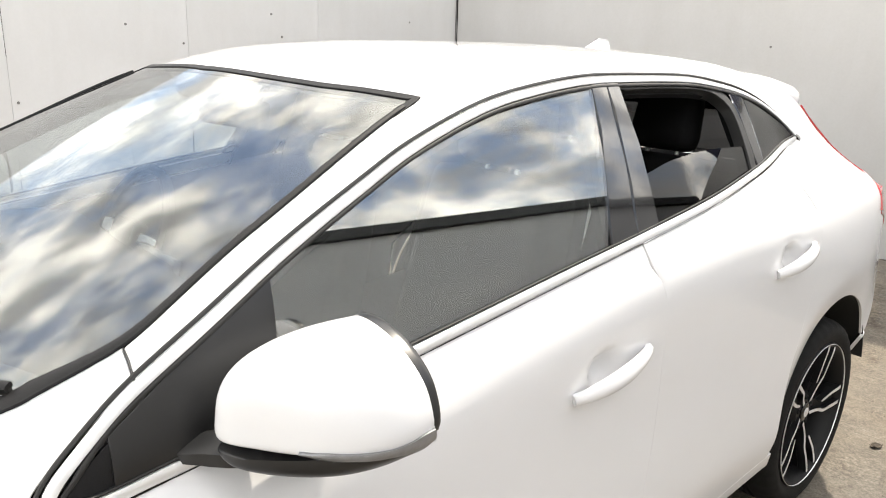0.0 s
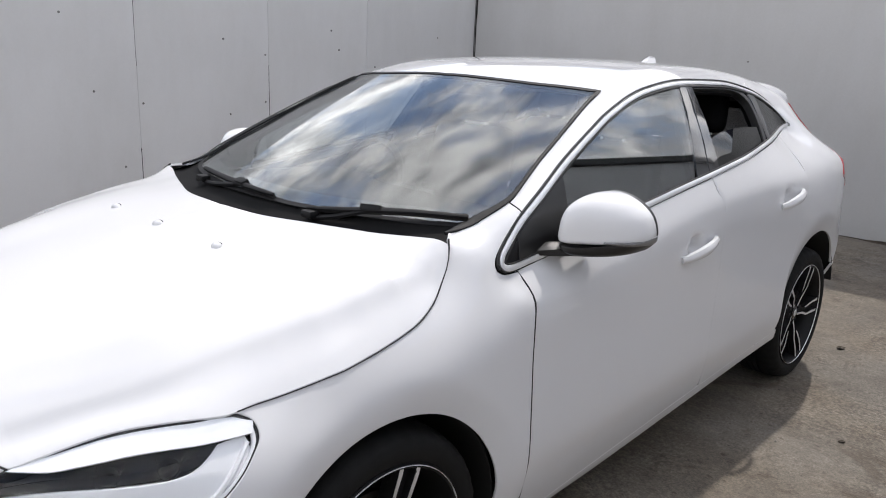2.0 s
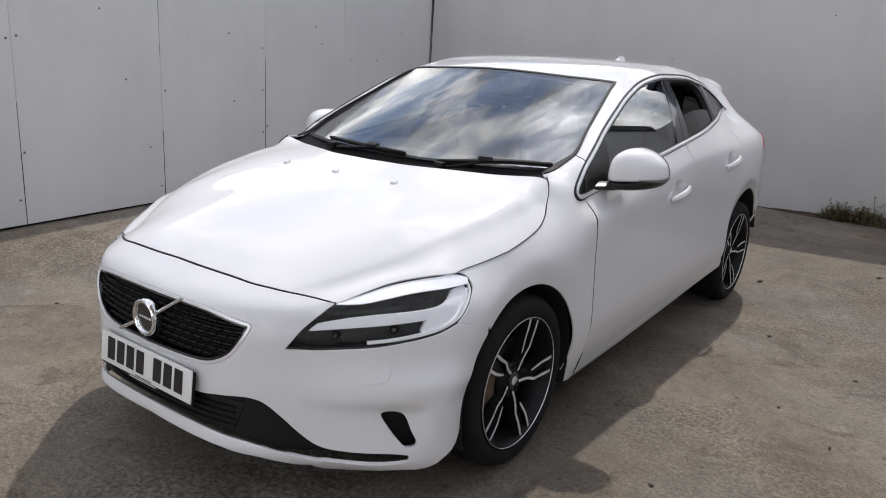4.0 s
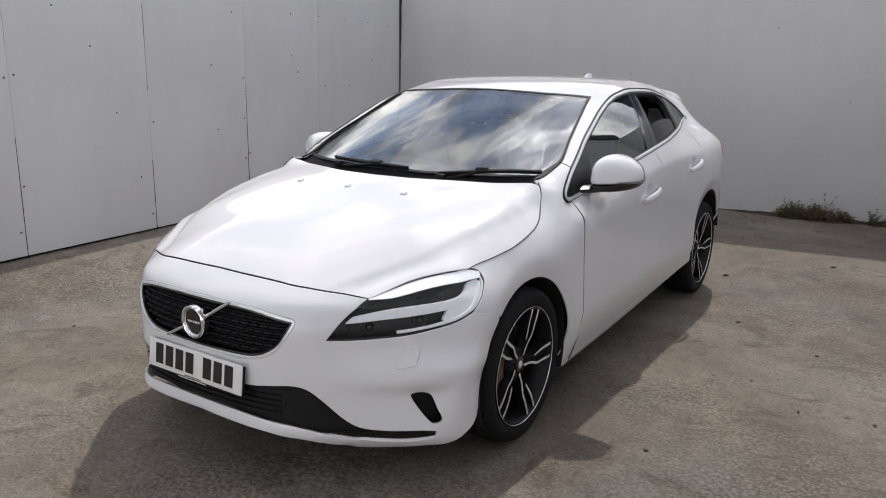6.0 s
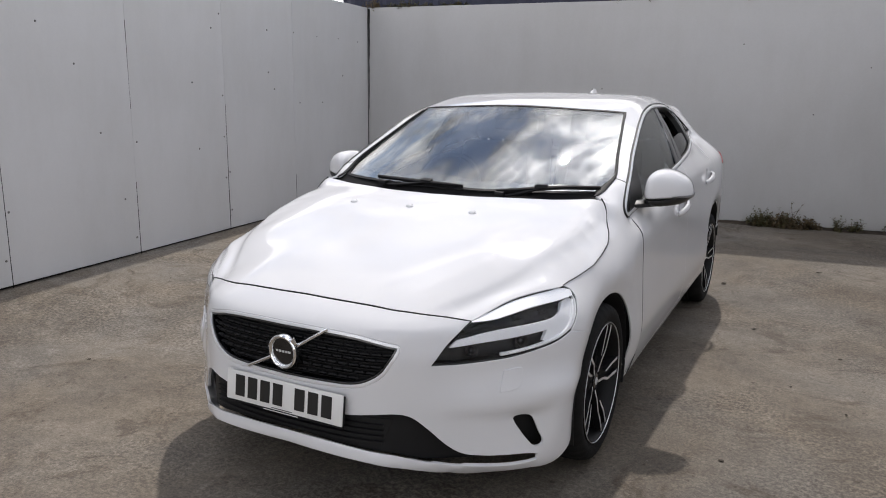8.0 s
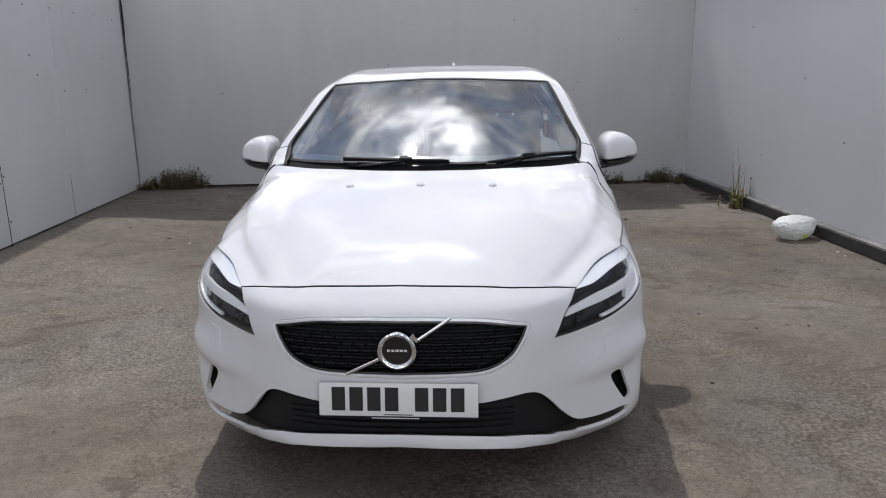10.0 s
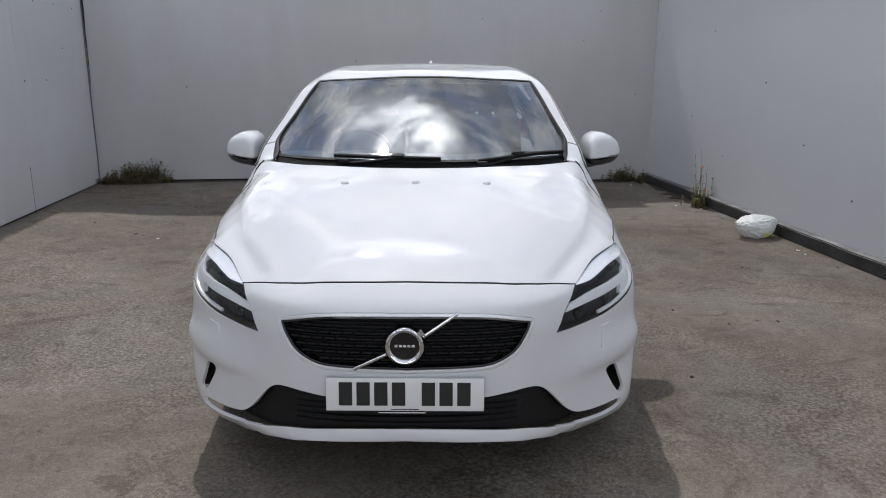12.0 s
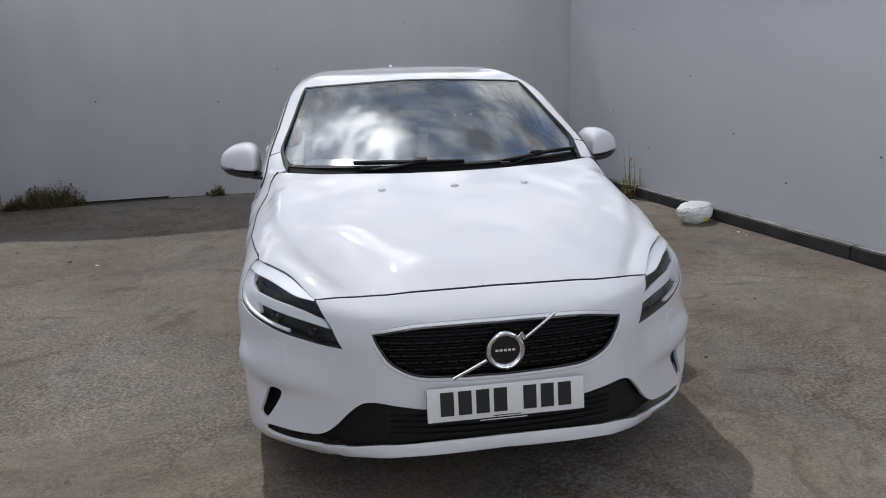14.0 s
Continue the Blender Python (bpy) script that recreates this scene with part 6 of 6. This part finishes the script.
part("headliner", panel_mesh("headliner", upper, np.concatenate([half, (half * [-1, 1])[::-1][1:-1]]), HEADLINER, (0, 1.5, .6), (), .06, .01, lift=-.03), car, "pale cloth headliner")
# upper door frames inside
for y0, y1 in ((1.46, 1.69), (2.20, 2.38)):
    loop = np.concatenate([belt(y0, y1 - .06, -.02), cant_line(y1, y0 + .10, -.005)])
    pair("inner_pillar", glazing, loop, FABRIC, depth=.02, lift=-.022)
ys = np.r_[np.arange(.55, 2.6, .05)]
line_on("inner_rail", glazing, np.stack([ys, E1Z(ys) - .012], 1), FABRIC, .05, .02, -.028)
rear_frame = np.concatenate([curve_through([(2.20, 1.13), (2.25, 1.22), (2.285, 1.32), (2.20, 1.372), (1.95, 1.388), (1.70, 1.390)], .03), curve_through([(1.70, 1.37), (1.95, 1.368), (2.18, 1.352), (2.25, 1.31), (2.215, 1.22), (2.17, 1.13)], .03)])
pair("window_frame", glazing, rear_frame, SEAL_GAP, depth=.03, lift=-.002)
# dashboard
bm = bmesh.new()
prof = [(.30, .93), (.34, .968), (.50, .985), (.68, .995), (.78, .985), (.83, .95), (.84, .88), (.80, .70), (.60, .55), (.42, .55)]
rows = []
for x in np.linspace(-.70, .70, 15):
    hump = .030 * math.exp(-((x + .36) / .16) ** 2)
    rows.append([bm.verts.new((x, y - .10 * (abs(x) / .7) ** 3 * (y < .75) + .05, z + hump * (.45 < y < .83) - .02 * (abs(x) / .7) ** 4)) for y, z in prof])
for a, b in zip(rows, rows[1:]):
    for i in range(len(prof)):
        bm.faces.new((a[i], a[(i + 1) % len(prof)], b[(i + 1) % len(prof)], b[i]))
bm.faces.new(rows[0]), bm.faces.new(rows[-1])
dash = part("dashboard", from_bm("dashboard", bm, DASH, True, 40), car, "charcoal dashboard")
rounded_box("dash_screen", .20, .03, .12, .01, GLOSS, dash, pose(0, .86, .93, -15, 0, 0))
# steering wheel, on the right
sw = part("steering_wheel", revolve("steering_wheel", [(.0, .172), (.012, .176), (.016, .186), (.010, .197), (-.004, .199), (-.015, .190), (-.014, .177), (-.004, .171), (0, .172)], FABRIC, 48), car, "black leather steering wheel")
sw.matrix_basis = pose(-.36, .95, .935, 0, 0, 0) @ pose(0, 0, 0, 0, 0, 90) @ pose(0, 0, 0, 0, 24, 0)
part("wheel_hub", from_bm("wheel_hub", block(.05, .14, .11, .02, at=(-.01, 0, -.01)), FABRIC, True, 50), sw)
for a in (0, 180, 270):
    bm = block(.02, .13, .035, .006, at=(0, .12, 0))
    part("wheel_spoke", from_bm("wheel_spoke", bm, SATIN if a != 270 else FABRIC, True), sw, at=pose(0, 0, 0, a, 0, 0))


def seat(x, y, w, front=True):
    """A seat or seat place: cushion, backrest and headrest."""
    cushion = rounded_box("seat_cushion", w, .50, .16, .05, FABRIC, car, pose(x, y - .25, .48, 6, 0, 0), "dark cloth car seat")
    rounded_box("seat_backrest", w, .13, .62, .05, FABRIC, cushion, pose(0, .30, .34, -20, 0, 0), taper=.16)
    rounded_box("headrest", w * .54, .12, .20, .057, FABRIC, cushion, pose(0, .43, .74, -18, 0, 0), taper=.12, seg=4)
    for s in (-.05, .05):
        bm = bmesh.new()
        bmesh.ops.create_cone(bm, segments=10, radius1=.006, radius2=.006, depth=.12)
        part("headrest_post", from_bm("headrest_post", bm, SATIN, True), cushion, at=pose(s, .40, .63, -18, 0, 0))


seat(.36, 1.52, .50), seat(-.36, 1.52, .50)
for x in (.40, 0.0, -.40):
    seat(x, 2.20, .40 if x else .36)
rounded_box("parcel_shelf", 1.1, .45, .02, .008, FABRIC, car, pose(0, 2.86, .98))
# inside mirror and sensor pod
pod = rounded_box("sensor_pod", .16, .10, .05, .02, BLACK, car, pose(-.03, 1.03, 1.352, 24, 0, 0), "black sensor pod behind the windscreen")
rounded_box("inside_mirror", .24, .03, .065, .013, BLACK, car, pose(0, 1.07, 1.285, -8, 0, 8), "frameless inside mirror")

# ---------------------------------------------------------------- the yard's small things


def wall_point(p0, p1, s, z, out):
    """A place on a wall's face: s metres along it, z up, out from it towards the yard; and its heading."""
    a, b = Vector((*p0, 0)), Vector((*p1, 0))
    t = (b - a).normalized()
    n = Vector((t.y, -t.x, 0))
    return a + t * s + n * out + Vector((0, 0, z)), math.degrees(math.atan2(t.y, t.x))


# screws of the cladding sheets
bm = bmesh.new()
bmesh.ops.create_cone(bm, cap_ends=True, segments=8, radius1=.010, radius2=.007, depth=.006)
screw_mesh = from_bm("screw", bm, SCREW, True)
rng = random.Random(7)
for joint in (5.49, 6.71, 7.933, 9.159):
    for z in (.25, .62, 1.0, 1.38, 1.76, 2.15, 2.5):
        for side_d in (-.035, .035):
            if rng.random() < .34:
                place, turn = wall_point(L0, L1, joint + side_d + rng.uniform(-.01, .01), z + rng.uniform(-.04, .04), .002)
                ob = part("screw", screw_mesh, wall_left)
                ob.matrix_basis = wall_left.matrix_basis.inverted() @ (Matrix.Translation(place) @ pose(0, 0, 0, 90, 0, turn))
for wl_ob, p0, p1, spots in ((wall_left, L0, L1, ((6.2, 1.3), (7.4, 1.62), (7.6, 1.1), (8.7, 1.5), (8.75, .9), (10.0, 1.45), (7.1, 1.9), (9.0, 2.0), (11.0, 1.3), (7.8, .55), (9.9, 2.05), (10.4, 2.06), (10.9, 2.05), (11.4, 2.06), (11.9, 2.05), (9.9, 1.62), (10.5, 1.3), (11.5, 1.62), (7.3, 2.42), (8.6, 2.43))),
                             (wall_back, B0, B1, ((1.1, 1.2), (2.4, 1.15), (3.1, 1.5), (4.63, 2.0), (5.4, 1.25), (6.6, 1.1), (5.9, 1.75), (7.0, 1.35), (6.1, 2.1))),
                             (wall_right, R0, R1, ((1.2, .9), (2.0, .55), (2.7, 1.3), (3.4, .8), (4.1, .45), (5.0, .75), (1.6, 1.8)))):
    for s, z in spots:
        place, turn = wall_point(p0, p1, s, z, .002)
        ob = part("screw", screw_mesh, wl_ob)
        ob.matrix_basis = wl_ob.matrix_basis.inverted() @ (Matrix.Translation(place) @ pose(0, 0, 0, 90, 0, turn))
SEALANT = material("aged_grey_sealant", (0.22, 0.215, 0.21), 0.7, spread=0.5, scale=9)
# sealed corner, opening towards its top, and the stretches where the sheet joints stand open


def gap_strip(name, wall_ob, p0, p1, s0, z0, z1, w0, w1, seed, mat=DARK):
    """A ragged dark gap up a wall, w0 wide at its foot and w1 at its top."""
    r, bm, rows = random.Random(seed), bmesh.new(), []
    n = max(3, int((z1 - z0) / .07))
    for k in range(n + 1):
        z, w = z0 + (z1 - z0) * k / n, (w0 + (w1 - w0) * k / n) * r.uniform(.55, 1.25)
        c = s0 + .004 * noise.noise(Vector((z * 3, seed, 0)))
        rows.append([bm.verts.new(wall_point(p0, p1, c + d * w / 2, z, o)[0]) for d, o in ((-1, -.004), (-1, .0022), (1, .0022), (1, -.004))])
    for a, b in zip(rows, rows[1:]):
        for q in range(4):
            bm.faces.new((a[q], a[(q + 1) % 4], b[(q + 1) % 4], b[q]))
    bm.faces.new(rows[0]), bm.faces.new(rows[-1])
    ob = part(name, from_bm(name, bm, mat), wall_ob)
    ob.matrix_basis = wall_ob.matrix_basis.inverted()
    return ob


place, turn = wall_point(B0, B1, .012, 1.27, .008)
part("corner_strip", from_bm("corner_strip", block(.007, .007, 2.40, .002), SEALANT), wall_back).matrix_basis = wall_back.matrix_basis.inverted() @ (Matrix.Translation(place) @ pose(0, 0, 0, 0, 0, turn))
# dark strip added for the shade of a gap under the sheets
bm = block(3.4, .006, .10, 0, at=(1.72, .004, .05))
part("foot_shade", from_bm("foot_shade", bm, DARK), wall_back)
gap_strip("corner_gap", wall_back, B0, B1, .020, 1.2, 2.49, .002, .030, 3)
for s0, z0, z1, w0, w1 in ((7.933, .06, .68, .010, .005), (7.933, 1.28, 1.98, .002, .0035), (9.159, .06, 1.30, .006, .002), (6.71, .06, .95, .004, .0015), (10.38, .06, .5, .003, .001)):
    gap_strip("open_joint", wall_left, L0, L1, s0, z0, z1, w0, w1, int(s0 * 10))

# kerb along the foot of the right-hand wall, in lengths of timber
for s0, s1 in ((.05, 2.3), (2.31, 4.9), (4.91, 7.6), (7.61, 10.3), (10.31, 13.0)):
    place, turn = wall_point(R0, R1, (s0 + s1) / 2, .053, .045)
    bm = block(s1 - s0, .09, .106, 0)
    bmesh.ops.subdivide_edges(bm, edges=[e for e in bm.edges if abs(e.verts[0].co.x - e.verts[1].co.x) > 1], cuts=24)
    for v in bm.verts:
        v.co += Vector((0, noise.noise(v.co * 3 + Vector((s0, 0, 0))) * .007, noise.noise(v.co * 4 + Vector((0, s0, 0))) * .006))
    bmesh.ops.bevel(bm, geom=[e for e in bm.edges if abs((e.verts[0].co - e.verts[1].co).normalized().x) > .8 and len(e.link_faces) == 2 and e.calc_face_angle(0) > 1], offset=.008, segments=2, affect="EDGES")
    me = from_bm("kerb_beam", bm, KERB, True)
    # faces that point up take the paler grey
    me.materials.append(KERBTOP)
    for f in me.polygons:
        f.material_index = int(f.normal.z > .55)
    beam = part("kerb_beam", me, None, "", Matrix.Translation(place) @ pose(0, 0, 0, 0, 0, turn))
    tagged(beam, "weathered black timber kerb with a paler grey top", "kerb", "kerb timbers")

# ---------------------------------------------------------------- weeds
LEAF = material("weed_leaf", (0.075, 0.095, 0.03), 0.6, spread=0.5, scale=30, second=(0.12, 0.09, 0.045))
DRY = material("dry_weed_stem", (0.17, 0.125, 0.07), 0.8, spread=0.4, scale=40)
FRESH = material("yellow_green_weed_leaf", (0.24, 0.26, 0.06), 0.6, spread=0.4, scale=30)
FLOWER = material("orange_weed_flower", (0.6, 0.16, 0.04), 0.6, spread=0.2)


def weed(label, at, spread, height, stems, seed, dry=.4, leafy=1.0, flowers=0, bend=1.0):
    """A clump of weeds: bent tapering stems with many small leaves."""
    r = random.Random(seed)
    root = thing("weed_clump", label, "weed", "weeds along the wall", Matrix.Translation(at))
    stem_bm, leaf_bm, flower_bm = bmesh.new(), bmesh.new(), bmesh.new()
    for _ in range(stems):
        x, y = r.gauss(0, spread * .45), r.gauss(0, .05)
        lean = Vector((r.uniform(-.5, .5), r.uniform(-.35, .35), 0)) * bend
        h = height * r.uniform(.3, 1.0) * max(.35, 1 - .55 * abs(x) / spread) * (1.0 + .35 * noise.noise(Vector((x * 14, seed, 0))))
        p, rings = Vector((x, y, 0)), []
        for k in range(5):
            t = k / 4
            c = p + Vector((lean.x * h * t * t, lean.y * h * t * t, h * t))
            w = .0035 * (1 - t) + .0012
            rings.append([stem_bm.verts.new(c + Vector((w * math.cos(a), w * math.sin(a), 0))) for a in (0, 2.1, 4.2)])
            for _l in range(int(r.uniform(1, 4) * leafy)):
                size = r.uniform(.014, .040)
                d = Vector((r.uniform(-1, 1), r.uniform(-1, 1), r.uniform(-.3, .8))).normalized()
                side_v = d.cross(Vector((0, 0, 1))).normalized() * size * .32
                b = c + Vector((0, 0, r.uniform(-.02, .02)))
                vs = [leaf_bm.verts.new(v) for v in (b, b + d * size * .5 + side_v, b + d * size + Vector((0, 0, -.2 * size)), b + d * size * .5 - side_v)]
                leaf_bm.faces.new(vs)
        for a, b in zip(rings, rings[1:]):
            for i in range(3):
                stem_bm.faces.new((a[i], a[(i + 1) % 3], b[(i + 1) % 3], b[i]))
        if flowers and r.random() < flowers:
            g = bmesh.ops.create_icosphere(flower_bm, subdivisions=1, radius=r.uniform(.007, .012))["verts"]
            for v in g:
                v.co = v.co + c
    tagged(part("stalk", from_bm("stalk", stem_bm, DRY), root), kind="stuff")
    tagged(part("foliage", from_bm("foliage", leaf_bm, FRESH if "yellow" in label else LEAF if dry < .5 else DRY), root), kind="stuff")
    if flowers:
        part("flower", from_bm("flower", flower_bm, FLOWER), root, "small orange flowers")
    else:
        flower_bm.free()
    return root


for s, w, h, n, seed, label in ((.16, .14, .10, 14, 1, "low dry weeds at the wall foot"), (.40, .30, .20, 46, 2, "bushy brown-green weeds at the wall foot"), (.66, .18, .22, 26, 3, "taller weed clump at the wall foot"),
                                (4.97, .15, .15, 26, 4, "green weeds at the wall foot"), (5.20, .24, .13, 40, 5, "reddish dry weeds at the wall foot"), (5.44, .16, .10, 20, 12, "low dry weeds thinning along the wall foot"), (5.30, .20, .24, 5, 13, "thin tall weed stems at the wall foot"), (5.76, .06, .13, 6, 6, "small green weed at the wall foot"), (5.94, .08, .14, 7, 14, "small leafy weed at the wall foot"),
                                (2.28, .12, .09, 9, 10, "small green weed tuft at the wall foot"), (6.45, .22, .16, 26, 7, "dark weeds in the corner")):
    place, turn = wall_point(B0, B1, s, 0, .07)
    place.z = ground_z(place.x, place.y)
    weed(label, place, w, h * 1.3, int(n * 2.4), seed, dry=.6 if "dry" in label else .3, leafy=1.7).matrix_basis @= pose(0, 0, 0, 0, 0, turn)
for s, w, h, n, seed, fl, label in ((.25, .16, .16, 20, 11, 0, "dark weeds in the corner by the kerb"), (1.85, .13, .62, 12, 8, .45, "tall thin flowering weed by the kerb"), (1.87, .12, .30, 44, 9, 0, "yellow-green weed clump by the kerb")):
    place, turn = wall_point(R0, R1, s, 0, .14)
    weed(label, place, w, h, n, seed, leafy=.4 if fl else 1.2, flowers=fl, bend=.25).matrix_basis @= pose(0, 0, 0, 0, 0, turn)

# dry soil and leaf mould gathered along the foot of the back wall and in its corner
SOIL = material("dry_brown_soil", (0.065, 0.048, 0.034), 0.95, spread=0.55, scale=18, fine=0.4, fine_scale=160, bump=0.6)


def soil_bank(label, p0, p1, s0, s1, width, height, seed):
    """A low ragged bank of soil against a wall."""
    bm, rows = bmesh.new(), []
    n = int((s1 - s0) / .05)
    for k in range(n + 1):
        s = s0 + (s1 - s0) * k / n
        ends = min(1.0, 3.5 * k / n, 3.5 * (n - k) / n)
        w = (width * (.55 + .6 * noise.noise(Vector((s * 1.7, seed, 0))) + .35 * noise.noise(Vector((s * 7, seed, 3)))) + .05) * (.15 + .85 * ends)
        row = []
        for q in range(7):
            d = q / 6
            z = height * (1 - d) ** 1.5 * ends * (.7 + .6 * noise.noise(Vector((s * 5, d * 4, seed)))) - .004 * d
            v = wall_point(p0, p1, s, max(z, .001) if q < 6 else -.004, .004 + max(w, .03) * d)[0]
            row.append(bm.verts.new(v + Vector((0, 0, ground_z(v.x, v.y)))))
        rows.append(row)
    for a, b in zip(rows, rows[1:]):
        for q in range(6):
            bm.faces.new((a[q], a[q + 1], b[q + 1], b[q]))
    return tagged(part("soil_bank", from_bm("soil_bank", bm, SOIL, True, 60)), label, "soil", kind="stuff")


soil_bank("dry brown soil along the foot of the back wall", B0, B1, 4.1, 6.75, .20, .04, 1)
soil_bank("thin dark dirt along the foot of the back wall", B0, B1, .1, 2.2, .09, .012, 2)
soil_bank("brown leaf mould against the kerb in the corner", R0, R1, .05, 2.5, .34, .03, 3)

# dark blue shed and creepers beyond the back wall
SHED = material("dark_blue_sheet_metal", (0.018, 0.022, 0.055), 0.5, spread=0.25, scale=4, fine=0.1, fine_scale=60)
shed = thing("shed", "dark blue sheet-metal shed behind the back wall", "shed")
place, turn = wall_point(B0, B1, 3.4, 0, -.24)
shed.matrix_basis = Matrix.Translation(place) @ pose(0, 0, 0, 0, 0, turn)
bm = bmesh.new()
rows = []
for k in range(97):
    x, d = -3.9 + 6.33 * k / 96, -.03 * ((k // 2) % 2)
    rows.append([bm.verts.new((x, d + .03, 0)), bm.verts.new((x, d + .03, 3.08)), bm.verts.new((x, 2.4, 3.08)), bm.verts.new((x, 2.4, 0))])
for a, b in zip(rows, rows[1:]):
    for q in range(4):
        bm.faces.new((a[q], b[q], b[(q + 1) % 4], a[(q + 1) % 4]))
bm.faces.new(rows[0]), bm.faces.new(rows[-1])
part("shed_body", from_bm("shed_body", bm, SHED), shed)
part("shed_roof", from_bm("shed_roof", block(6.43, 2.56, .08, .01, at=(-.735, 1.2, 3.12)), SHED), shed)
for s0, w, h, n, seed, label in ((.06, .10, .16, 26, 31, "pale dry creeper at the top of the wall corner"), (.55, .45, .10, 60, 32, "green creeper along the top of the wall"), (1.2, .35, .08, 40, 33, "thin creeper along the top of the wall"),
                                 (3.6, .5, .07, 50, 34, "low creeper along the top of the wall"), (5.0, .6, .10, 60, 35, "green creeper along the top of the wall")):
    place, turn = wall_point(B0, B1, s0, WALL_H - .02, -.10)
    weed(label, place, w, h, n, seed, dry=.6 if "dry" in label else .3, leafy=1.6).matrix_basis @= pose(0, 0, 0, 0, 0, turn)

# ---------------------------------------------------------------- plastic bag
BAG = material("translucent_plastic_bag", (0.93, 0.96, 0.94), 0.3, Alpha=0.78, spread=0.05, scale=25, bump=0.6, fine_scale=45)
bm = bmesh.new()
bmesh.ops.create_icosphere(bm, subdivisions=6, radius=1)
for v in bm.verts:
    d = v.co.normalized()
    fold = abs(noise.noise(d * 2.6 + Vector((7, 2, 1)))) * .13 + abs(noise.noise(d * 6.5 + Vector((1, 5, 2)))) * .07 + abs(noise.noise(d * 15)) * .03
    k = 1.08 + .10 * noise.noise(d * 1.5 + Vector((3, 1, 0))) - fold
    neck = max(0.0, d.x * .93 - d.y * .1 + d.z * .25 - .72)                  # the gathered open end
    up = max(d.z, -.80)
    v.co = Vector((d.x * (.170 + .05 * up) * k + neck * .16, d.y * (.125 + .03 * up) * k * (1 - 1.6 * neck), up * .105 * k + .083 + neck * .03))
bag = part("plastic_bag", from_bm("plastic_bag", bm, BAG, True, 70), None, "", pose(2.80, 3.22, 0, 0, 0, 20))
tagged(bag, "crumpled translucent white plastic bag on the concrete", "plastic bag")
bm = bmesh.new()
bmesh.ops.create_grid(bm, x_segments=6, y_segments=4, size=.5)
for v in bm.verts:
    v.co = Vector((v.co.x * .05, -.134 + .004 * noise.noise(v.co * 9), .045 + v.co.y * .03))
YELLOW = material("yellow_green_print", (0.55, 0.6, 0.08), 0.5)
part("printed_patch", from_bm("printed_patch", bm, YELLOW), bag, "yellow-green printed patch")

# ---------------------------------------------------------------- litter, leaves and grit
TWIG = material("dry_leaf_litter", (0.06, 0.045, 0.03), 0.85, spread=0.5, scale=60)
PAPER = material("scrap_paper", (0.7, 0.7, 0.68), 0.7, spread=0.1)
rng = random.Random(21)


def scrap(name, label, category, x, y, size, mat, turn):
    bm = bmesh.new()
    bmesh.ops.create_grid(bm, x_segments=4, y_segments=3, size=.5)
    for v in bm.verts:
        v.co = Vector((v.co.x * size * 1.05, v.co.y * size * (.75 - .8 * abs(v.co.x)), .003 + size * .35 * abs(noise.noise(v.co * 3 + Vector((x, y, 0))))))
    me = from_bm(name, bm, mat)
    ob = part(name, me, None, "", pose(x, y, ground_z(x, y), 0, 0, turn))
    tagged(ob, label, category, "litter on the ground")
    mod = ob.modifiers.new("thick", "SOLIDIFY")
    mod.thickness = .0015


for x, y, size, kind in ((1.235, 2.13, .028, 0), (.90, 3.25, .05, 0), (1.55, 4.05, .045, 0), (1.72, 1.78, .02, 0), (1.5, 1.2, .02, 0), (1.75, .95, .018, 0), (2.05, 1.0, .02, 0), (-2.6, 3.2, .035, 0), (-2.35, 3.05, .03, 1), (-3.1, 3.5, .03, 0),
                         (2.62, 5.1, .04, 0), (2.55, 4.7, .035, 1), (2.75, 4.5, .04, 1), (2.66, 4.35, .03, 0), (2.95, 2.72, .035, 1), (2.95, 2.6, .02, 1), (2.2, 4.9, .035, 0), (1.95, 5.5, .03, 0), (1.3, .2, .02, 0), (-1.9, -.3, .02, 0), (2.3, 2.2, .02, 0), (-2.3, 1.7, .02, 0),
                         (2.8, 4.0, .03, 0), (2.88, 3.7, .025, 0), (3.0, 2.2, .022, 0), (3.05, 1.9, .02, 0), (-2.0, 4.4, .02, 0), (-2.8, 5.3, .05, 1), (2.4, 6.1, .04, 1)):
    scrap("paper_scrap" if kind else "dead_leaf", "small pale scrap of paper on the concrete" if kind else "small dark dead leaf on the concrete", "litter", x, y, size, PAPER if kind else TWIG, rng.uniform(0, 360))
bm = bmesh.new()
for _ in range(1500):
    x, y = rng.uniform(-3.2, 3.0), rng.uniform(-1.6, 6.2)
    if abs(x) < .95 and -1 < y < 3.5 or x < -3.6 - .115 * y:
        continue
    if rng.random() < .5:                                        # more of it by the kerb and walls
        x = 2.72 + rng.gauss(.15, .15) - .02 * y
    s = rng.uniform(.002, .007)
    c = Vector((x, y, s * .3 + ground_z(x, y)))
    vs = [bm.verts.new(c + Vector((s * math.cos(a) * rng.uniform(.6, 1.2), s * math.sin(a) * rng.uniform(.6, 1.2), -s * .3))) for a in (0, 1.6, 3.1, 4.7)]
    top = bm.verts.new(c + Vector((0, 0, s * .6)))
    for i in range(4):
        bm.faces.new((vs[i], vs[(i + 1) % 4], top))
grit = part("grit", from_bm("grit", bm, material("stone_grit", (0.22, 0.2, 0.18), 0.9, spread=0.5, scale=80)))
tagged(grit, "loose stone grit strewn over the concrete", "grit", kind="stuff")
